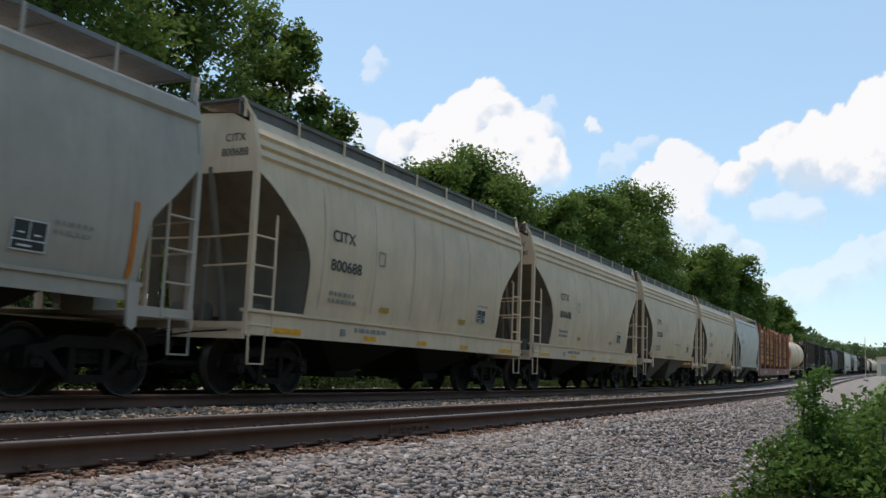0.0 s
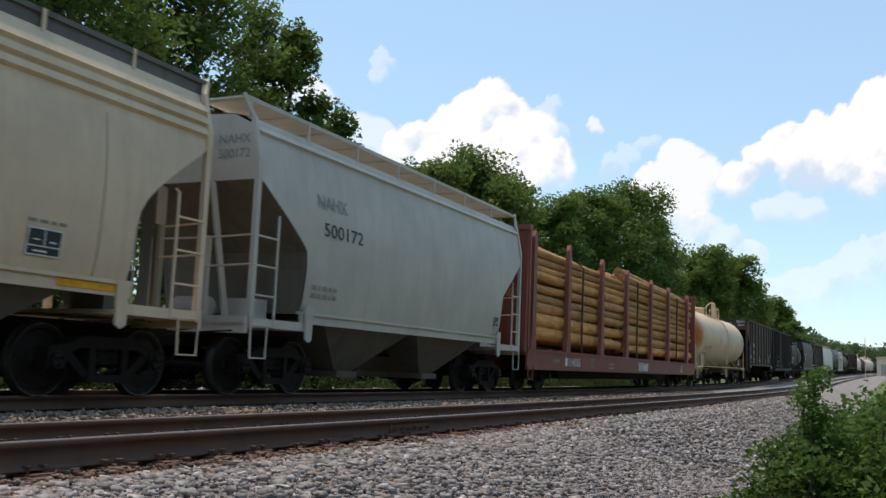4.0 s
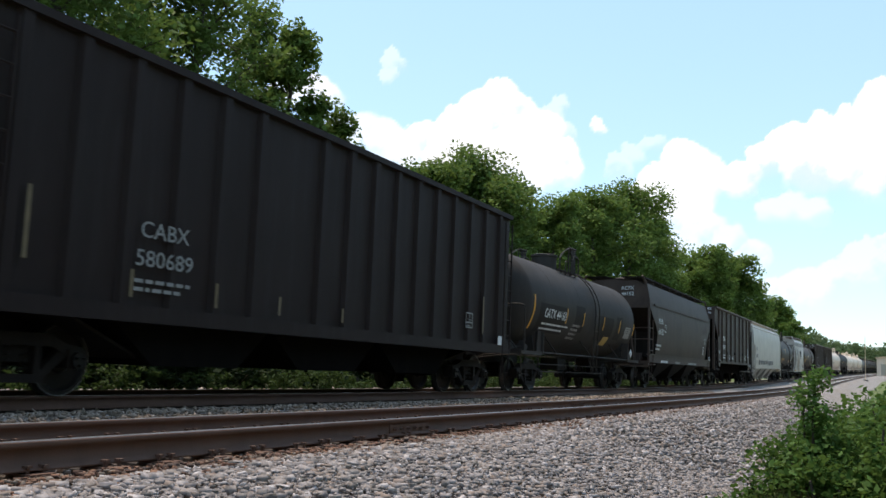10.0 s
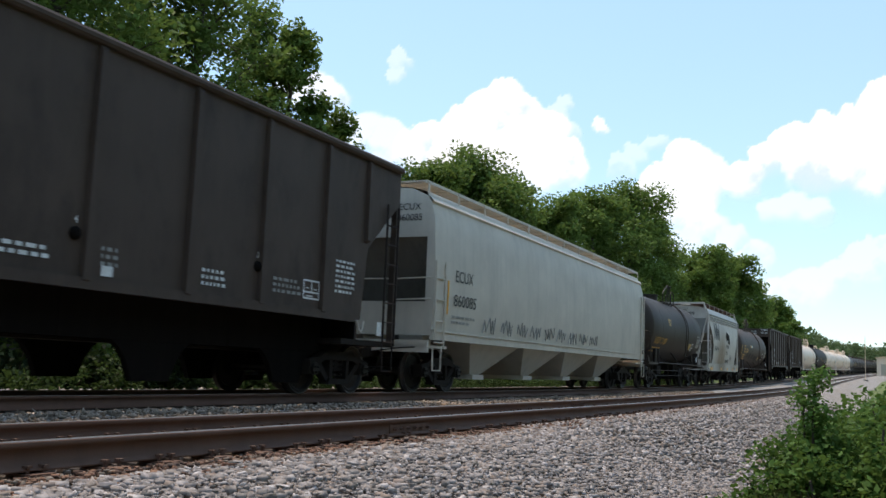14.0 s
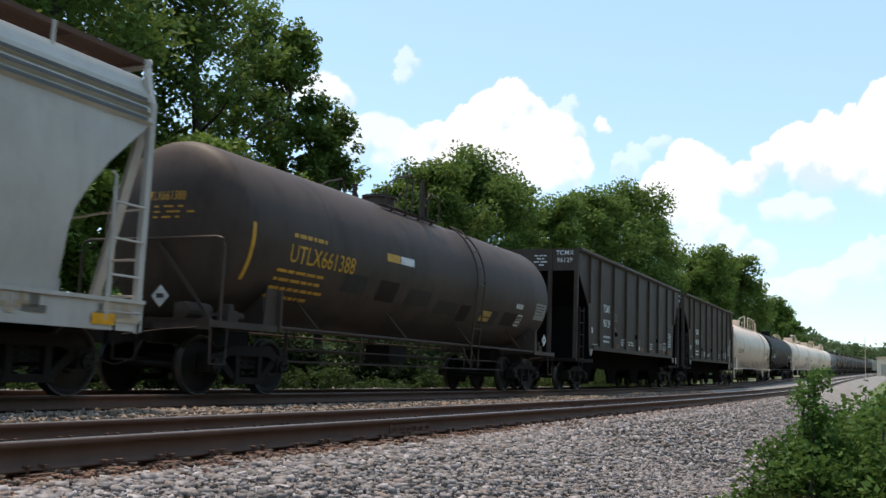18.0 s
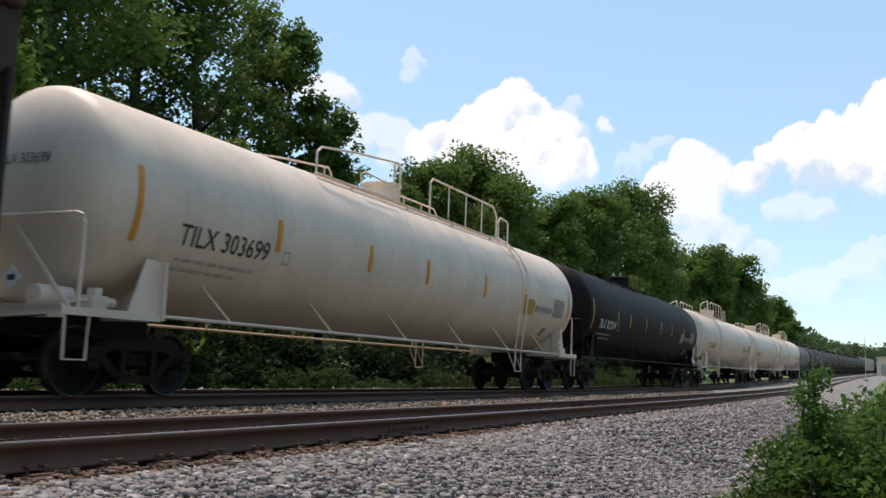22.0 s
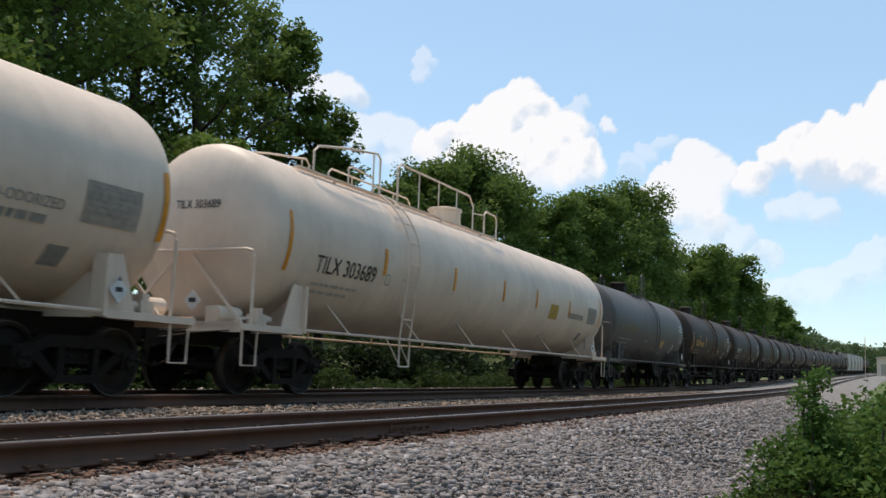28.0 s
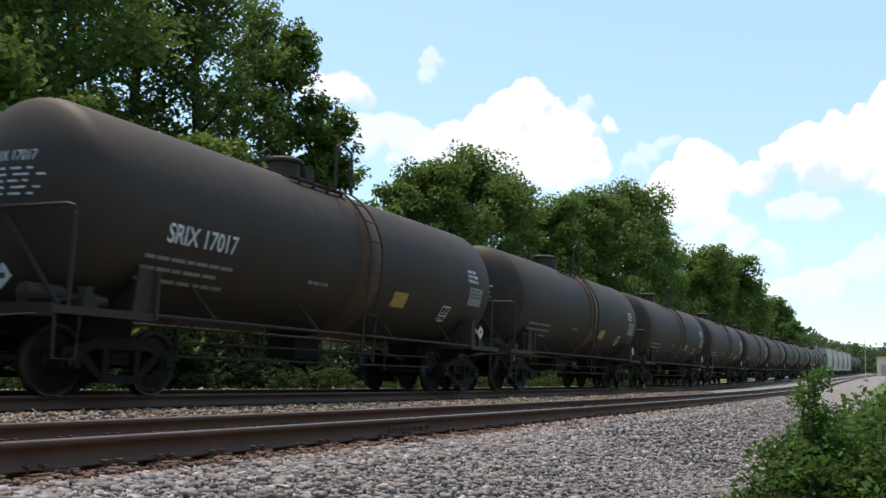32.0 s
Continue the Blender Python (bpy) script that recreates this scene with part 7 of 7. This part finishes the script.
c, w, h = covered_hopper("clean pale grey four-bay covered hopper car with spray-painted scrawl", 205.67, 225.07, M_GREYGREEN, sill=(1.16, 1.36), bands=RIB_TOP, bays=4, deep_bays=True, walkway=M_GREYGREEN, bulkhead=True, top=4.46, endmat=M_WALK)
lettering(c, "ECUX", 1.08 - h, 2.5, 0.27, w, M_INKBLACK, 1.0)
lettering(c, "860085", 1.02 - h, 1.95, 0.27, w, M_INKBLACK, 1.28)
end_marks(c, h, 4.0, "ECUX", "860085", M_INKBLACK, x=-0.012, y=-0.85)
bars(c, 0.95 - h, 1.68, 1.3, 2, w, M_INKGREY, 0.06, 0.06, 3)
patches(c, [(0, 0, 0.07, 0.75)], 0.66 - h, 1.75, w, M_ORANGE, "reflector", "orange upright strip")
rng = random.Random(4)
for k in range(9):
    u = 2.8 + 1.14 * k
    bm = bmesh.new()
    pts = [(u - h + 0.12 * i + rng.uniform(-0.08, 0.08), 1.48 + (0.3 if i % 2 else 0.0) + rng.uniform(-0.06, 0.06)) for i in range(8)]
    tube(bm, [(a, -1.515, b) for a, b in pts], 0.014, 4)
    part("graffiti", bm, M_INKGREY, c, "dark spray-painted scrawl")

c, w, h = tank_car("black tank car with faded yellow lettering", 226.47, 239.17, M_SOOT, R=1.47, zc=2.64, dome="pipe", dome_at=0.5, deck=2.4, ladder_at=0.6)
lettering(c, "UTLX", 1.5 - h, 1.92, 0.28, w, M_INKYELLOW, 1.05)
lettering(c, "71689", 2.78 - h, 1.92, 0.28, w, M_INKYELLOW, 0.95)
bars(c, 1.6 - h, 1.72, 1.6, 2, w, M_INKYELLOW, 0.06, 0.08, 2)
bars(c, 3.8 - h, 3.0, 0.6, 3, w, M_INKYELLOW, 0.08, 0.03, 5)
patches(c, [(0, 0, 0.65, 0.28)], 9.0 - h, 1.85, w, M_YELLOW, "sticker", "yellow sticker")
frame_mark(c, 9.72 - h, 1.83, 0.4, 0.32, w, M_INKWHITE)
patches(c, [(0, 0, 0.85, 0.42)], 10.75 - h, 1.98, w, M_INKGREY, "data_panel", "grey data panel")
bars(c, 10.8 - h, 2.5, 0.8, 2, w, M_INKGREY, 0.07, 0.06, 9)
diamond(c, 10.74 - h, 1.39, 0.2, -1.42)

c, w, h = covered_hopper("pale blue-grey covered hopper car with rust stains and graffiti", 240.57, 251.87, M_PALE, sill=(0.86, 1.25), walkway=M_RUST, top=4.36, trim=M_PALE, cut=CUT_PALE, lift=0.18, splayed=True, endmat=M_GRIME_SHADE, bands=((3.62, 3.73), (3.76, 3.88), (3.91, 4.06)))
bm = bmesh.new()
box(bm, -h + 0.07, -h + 0.096, -1.44, 1.44, 2.92, 3.72)
part("end_panel", bm, M_SLATE, c, "grey painted end panel")
patches(c, [(0, k * 0.135, 10.9, k * 0.135 + 0.05) for k in range(3)], 0.2 - h, 3.65, lambda z: w(z) + 0.055, M_BLUEGREY, "stripe", "dark painted stripes")
for a, b in (((0.08, 0.0), (0.08, 0.93)), ((0.08, 0.93), (0.72, 0.0)), ((0.72, 0.0), (0.72, 0.93)), ((0.9, 0.93), (1.12, 0.0)), ((1.12, 0.0), (1.36, 0.72)), ((1.36, 0.72), (1.6, 0.0)), ((1.6, 0.0), (1.78, 0.93))):
    bm = bmesh.new()
    n = 6
    for k in range(n):
        (u0, z0), (u1, z1) = ((a[0] + (b[0] - a[0]) * q / n, a[1] + (b[1] - a[1]) * q / n) for q in (k, k + 1))
        ring = [bm.verts.new((1.57 - h + u + d, -(w(2.61 + z) + 0.014), 2.61 + z)) for u, z, d in ((u0, z0, -0.085), (u0, z0, 0.085), (u1, z1, 0.085), (u1, z1, -0.085))]
        bm.faces.new(ring)
    part("logo", bm, M_INKBLACK, c, "dark bar of a painted emblem")
lettering(c, "180699", 1.65 - h, 1.98, 0.27, w, M_INKBLACK, 1.55)
bars(c, 5.9 - h, 2.24, 1.2, 1, w, M_BLUEGREY, 0.2, 0.1, 3)
bars(c, 5.9 - h, 1.84, 0.6, 1, w, M_BLUEGREY, 0.2, 0.1, 4)
bars(c, 5.9 - h, 1.36, 1.3, 1, w, M_BLUEGREY, 0.2, 0.1, 5)
bm = bmesh.new()
lathe(bm, [(-(w(1.71) + 0.012), 0), (-(w(1.71) + 0.012), 0.19), (-(w(1.71) + 0.004), 0.19)], "y", (7.78 - h, 0, 1.72), 20)
part("spot", bm, M_SLATE, c, "round grey painted spot")
bm = bmesh.new()
pts = [(0, 0.55), (0.3, 0.1), (0.25, 0.75), (0.55, 0.2), (0.6, 0.65), (0.85, 0.15), (0.9, 0.6), (1.15, 0.5), (1.0, 0.0), (1.3, -0.1), (1.25, 0.35), (0.6, 0.0)]
tube(bm, [(5.75 - h + a * 1.05, -(w(2.9) + 0.02), 2.56 + b * 0.85) for a, b in pts], 0.022, 4)
part("graffiti", bm, M_INKBLACK, c, "dark spray-painted scrawl")
frame_mark(c, 8.2 - h, 1.56, 0.42, 0.24, w, M_INKPALE)
for u, ww in ((0.45, 0.85), (4.0, 0.55), (6.3, 0.5), (8.4, 0.5), (10.4, 0.4)):
    patches(c, [(0, 0, ww, 0.14)], u - h, 0.92, lambda z: 1.506, M_ORANGE, "reflector", "orange reflective strip")
end_marks(c, h, 4.1, "    ", "180699", M_INKBLACK, x=0.088, h=0.21, y=-0.3)
for a, b in (((0.0, 0.0), (0.0, 0.2)), ((0.0, 0.2), (0.14, 0.0)), ((0.14, 0.0), (0.14, 0.2)), ((0.2, 0.2), (0.26, 0.0)), ((0.26, 0.0), (0.32, 0.16)), ((0.32, 0.16), (0.38, 0.0)), ((0.38, 0.0), (0.44, 0.2))):
    bm = bmesh.new()
    beam(bm, (-h + 0.09, 0.12 - a[0], 4.1 + a[1]), (-h + 0.09, 0.12 - b[0], 4.1 + b[1]), 0.03, 0.012)
    part("logo", bm, M_INKBLACK, c, "dark bar of a painted emblem")
rng = random.Random(17)
for k in range(16):
    u, v = rng.choice((rng.uniform(0.1, 1.2), rng.uniform(8.2, 11.0), rng.uniform(0.3, 11.0))), rng.uniform(0.1, 0.5)
    patches(c, [(0, 0, v, rng.uniform(0.03, 0.12)), (v * 0.3, 0.05, v * 0.7, 0.2)], u - h, rng.uniform(0.9, 1.05), lambda z: 1.502, rng.choice((M_SEAM, M_GRIME_SHADE, M_SHIELD)), "stain", "scraped rusty stain on the sill")

c, w, h = tank_car("black tank car with yellow lettering and patched markings", 253.32, 269.17, M_DARKGREY, R=1.47, zc=2.60, dome="pipe", dome_at=0.47, deck=2.6, ladder_at=0.62, inset=1.5)
head_marks(c, h, 1.47, 2.60, "UTLX661388", M_INKYELLOW, rows=3)
lettering(c, "UTLX661388", 1.95 - h, 2.2, 0.3, w, M_INKYELLOW, 2.1)
bars(c, 2.0 - h, 2.62, 1.1, 1, w, M_INKYELLOW, 0.07, 0.05, 2)
bars(c, 1.7 - h, 2.02, 1.6, 4, w, M_INKYELLOW, 0.05, 0.09, 3)
patches(c, [(0, 0, 0.55, 0.16)], 5.25 - h, 2.6, w, M_INKYELLOW, "sticker", "yellow and white block")
patches(c, [(0, 0, 0.6, 0.16)], 5.83 - h, 2.6, w, M_INKWHITE, "sticker", "yellow and white block")
ticks(c, (0.85 - h,), 1.8, 0.9, w, M_INKYELLOW, 0.09)
rng = random.Random(12)
for k in range(7):
    patches(c, [(0, 0, rng.uniform(0.5, 1.2), rng.uniform(0.2, 0.4))], 3.8 + 1.35 * k - h, 1.75 + rng.uniform(-0.1, 0.25), w, rng.choice((M_DULL, M_BLACK)), "patch", "painted-over patch")
patches(c, [(0, 0, 0.6, 0.25)], 10.5 - h, 1.75, w, M_YELLOW, "sticker", "yellow sticker")
patches(c, [(0, 0, 0.8, 0.45)], 14.1 - h, 2.0, w, M_INKGREY, "data_panel", "grey data panel")
frame_mark(c, 12.9 - h, 1.75, 0.36, 0.3, w, M_INKWHITE)
bars(c, 12.6 - h, 2.2, 0.6, 1, w, M_INKWHITE, 0.13, 0.05, 9)
diamond(c, 14.9 - h, 1.45, 0.2, -1.42)
end_placard(c, h, -0.3, 1.48)

c, w, h = black_hopper("black open-top hopper car with ribbed sides and a rusty sill", 271.17, 287.27, "TCMX", "96129", M_DARKGREY, 31)
for u, ww in ((4.8, 0.4), (6.1, 0.55), (8.6, 0.45), (10.6, 0.4), (12.5, 0.5), (14.0, 0.4)):
    patches(c, [(0, 0, ww, 0.1), (0.08, 0.1, ww - 0.1, 0.16)], u - h, 1.48, w, M_DEEPRUST, "patch", "rusty scrape above the sill")
black_hopper("black open-top hopper car with ribbed sides", 288.57, 304.57, "TCMX", "96299", M_CHARCOAL, 41)


def gas_tank(label, f, r, mat, ink, num, ladder_at, dome_at, trim, ticks_at, deck, off, plan, slide=0.0, rear_marks=(15.85, 15.72, 16.65)):
    c, w, h = tank_car(label, f, r, mat, R=1.53, zc=2.68, dome="low", dome_at=dome_at, deck=deck, ladder_at=ladder_at, trim=trim, deck_off=off, rails=False, rail_plan=plan, open_top=mat is M_SATIN)
    if num:
        lettering(c, "TILX " + num, 1.95 - h, 2.12, 0.3, w, ink, 2.1)
    else:
        lettering(c, "TILX", 1.95 - h, 2.12, 0.3, w, ink, 0.8)
        bars(c, 2.95 - h, 2.12, 1.1, 1, w, ink, 0.2, 0.1, 5)
    faint = M_INKPALE if mat is M_WHITE else M_INKGREY
    bars(c, 2.0 - h, 1.9, 1.8, 2, w, faint, 0.05, 0.08, f)
    frame_mark(c, 4.45 - h, 2.12, 0.2, 0.22, w, faint, False)
    pale = mat is M_WHITE
    ticks(c, (1.02 - h,), 2.05, 1.0, w, M_DEEPYELLOW if pale else M_YELLOW, 0.1)
    ticks(c, [u - h for u in ticks_at], 2.3, 0.52, w, M_DEEPYELLOW, 0.12 if pale else 0.09)
    end = (r - f) - 20.8 + slide
    sticker, beside, band = (u + end - h for u in rear_marks)
    if pale:
        ticks(c, (19.55 + end - h,), 2.1, 0.95, w, M_DEEPYELLOW, 0.1)
        ticks(c, (beside,), 2.25, 0.5, w, M_DEEPYELLOW, 0.12)
    patches(c, [(0, 0, 0.72, 0.42)], sticker, 2.1, w, M_YELLOW if mat is M_WHITE else M_INKGREY, "sticker", "square sticker")
    patches(c, [(0, 0, 0.95, 0.52)], 18.2 + end - h, 2.16, w, M_INKFAINT if pale else M_SLATE, "data_panel", "grey data panel")
    if num:
        bars(c, band, 2.22, 1.55, 1, w, M_INKFAINT if pale else M_SLATE, 0.16, 0.05, f + 1)
    else:
        lettering(c, "NON-ODORIZED", 16.6 + end - h, 2.24, 0.13, w, M_INKGREY, 1.3)
        bars(c, 16.65 + end - h, 2.05, 1.2, 1, w, M_INKGREY, 0.1, 0.05, 3)
    patches(c, [(0, 0, 0.32, 0.24)], 17.9 + end - h, 1.6, w, M_INKGREY, "stencil_box")
    diamond(c, 18.9 + end - h, 1.38, 0.2, -1.48)
    end_placard(c, h, -0.3, 1.48)
    head_marks(c, h, 1.53, 2.68, "TILX " + num if num else "", ink, rows=0)
    return c


LATE, EARLY = ((6.2, 9.5), (11.0, 15.1), (15.25, 15.95)), ((2.6, 5.1), (5.9, 10.0), (10.75, 11.6))
WHITE_TANK = "white pressurised gas tank car with a railed walkway on top"
gas_tank(WHITE_TANK, 305.57, 326.37, M_WHITE, M_INKBLACK, "303699", 0.745, 0.495, None, (4.2, 7.2, 9.7, 12.9), 9.6, 0.85, LATE)
gas_tank("black pressurised gas tank car with yellow reflective strips", 326.87, 347.67, M_SATIN, M_INKWHITE, "302814", None, 0.49, None, (4.2, 6.05, 8.65, 11.4, 13.7, 16.5), 7.2, -1.8, EARLY)
gas_tank(WHITE_TANK, 348.87, 369.37, M_WHITE, M_INKBLACK, "304024", 0.26, 0.49, None, (4.25, 7.5, 10.7, 14.6), 9.4, -3.2, EARLY)
gas_tank(WHITE_TANK, 370.5, 390.5, M_WHITE, M_INKBLACK, "", 0.745, 0.495, None, (4.2, 7.2, 9.7, 12.9), 9.6, 0.85, LATE, slide=0.32)
gas_tank(WHITE_TANK, 391.57, 412.37, M_WHITE, M_INKBLACK, "303689", 0.26, 0.49, None, (4.3, 7.6, 10.65, 13.15), 9.6, -3.2, EARLY, rear_marks=(14.45, 16.15, 16.2))


def oil_tank(label, f, r, mat, text, ink, seed, rust=True, strip=False):
    L = r - f
    belts = ((0.03 * L, M_BELT),) if rust else ()
    c, w, h = tank_car(label, f, r, mat, R=1.46, zc=2.53, inset=1.58, dome="tall", dome_at=0.46, deck=1.9, ladder_at=0.53, belts=belts, rails=mat is not M_BLUEGREY)
    if strip:
        lettering(c, text[:4], 1.85 - h, 2.12, 0.29, w, ink, 1.02, 0.03)
        lettering(c, text[5:], 3.05 - h, 2.1, 0.24, w, ink, 1.12, 0.015)
    elif text:
        lettering(c, text, 1.9 - h, 2.12, 0.28, w, ink, 1.55, 0.014)
    bars(c, 1.6 - h, 1.88, 1.9, 3, w, M_INKOCHRE if strip else M_INKGREY, 0.05, 0.1, seed)
    bars(c, 5.6 - h, 1.9, 0.7, 1, w, M_INKGREY, 0.06, 0.06, seed)
    patches(c, [(0, 0, 0.62, 0.3)], 8.7 - h, 1.75, w, M_YELLOW, "sticker", "yellow sticker")
    frame_mark(c, 11.1 - h, 1.6, 0.4, 0.34, w, M_INKWHITE)
    patches(c, [(0, 0, 0.75, 0.42)], 12.3 - h, 2.05, w, M_INKGREY, "data_panel", "grey data panel")
    bars(c, 12.2 - h, 2.8, 0.6, 3, w, M_INKWHITE, 0.07, 0.04, seed + 2)
    diamond(c, 13.1 - h, 1.45, 0.2, -1.42)
    end_placard(c, h, -0.3, 1.48)
    head_marks(c, h, 1.46, 2.53, text[:10] if text and not strip else "", ink)
    if strip:
        ticks(c, (0.98 - h,), 1.9, 0.9, w, M_ORANGE, 0.1)
        ticks(c, [u - h for u in (2.95, 4.68, 8.25, 11.4, 13.5)], 2.2, 0.5, w, M_ORANGE, 0.09)
    return c, w, h


M_BELT = painted("rust_band", (0.115, 0.062, 0.035), 0.7, (0.03, 0.025, 0.022), 0.6)
c, w, h = oil_tank("blue-grey tank car with faded lettering", 412.82, 426.82, M_BLUEGREY, "", M_INKYELLOW, 51, False)
bars(c, 1.7 - h, 2.2, 2.2, 1, w, M_INKOCHRE, 0.24, 0.1, 6)
oil_tank("black tank car with yellow lettering and a rust-stained band", 427.82, 442.07, M_TANKBLACK, "UTLX 920282", M_INKYELLOW, 52, True, True)
s = 442.92
for k in range(10):
    oil_tank("weathered black tank car with a rust-stained band", s, s + 14.3, M_TANKBLACK, "SRIX 17017" if k == 0 else "", M_INKWHITE, 53 + k)
    s += 15.2
for k in range(5):
    covered_hopper("distant pale grey covered hopper car", s, s + 12.3, M_GREYBLUE)
    s += 13.7
for k in range(3):
    tank_car("distant black tank car", s, s + 13.8, M_TANKBLACK)
    s += 15.1


# ---- what moves
def motions():
    radius = 0.457
    for ob, mid in CARS:
        rows = []
        for k in range(17):
            t = 2.0 * k
            x = mid - ran(t)
            dy, up, sy, sz = bend(x)
            rows.append((t, Matrix.LocRotScale((x, FAR_Y + dy, up), Euler((0, -math.atan(sz), math.atan(sy))), None)))
        walk(ob, rows)
    where = dict((ob.name, mid) for ob, mid in CARS)
    for wheel, ob, x in WHEELS:
        # the wheels turn while they roll past the camera
        start = where[ob.name] + x
        frames = [0] + [f for f in range(1, 960) if -12.0 < start - ran(f / FPS) < 62.0] + [960]
        rows, angle = [], 0.0
        for i, f in enumerate(frames):
            if i and f - frames[i - 1] == 1:
                angle += (ran(f / FPS) - ran(frames[i - 1] / FPS)) / radius
            rows.append((f / FPS, Matrix.Translation((x, 0, radius)) @ Matrix.Rotation(-angle, 4, "Y")))
        walk(wheel, rows)
    for ob, a, b in CLOUDS:
        walk(ob, [(0.0, a), (32.0, b)])


motions()
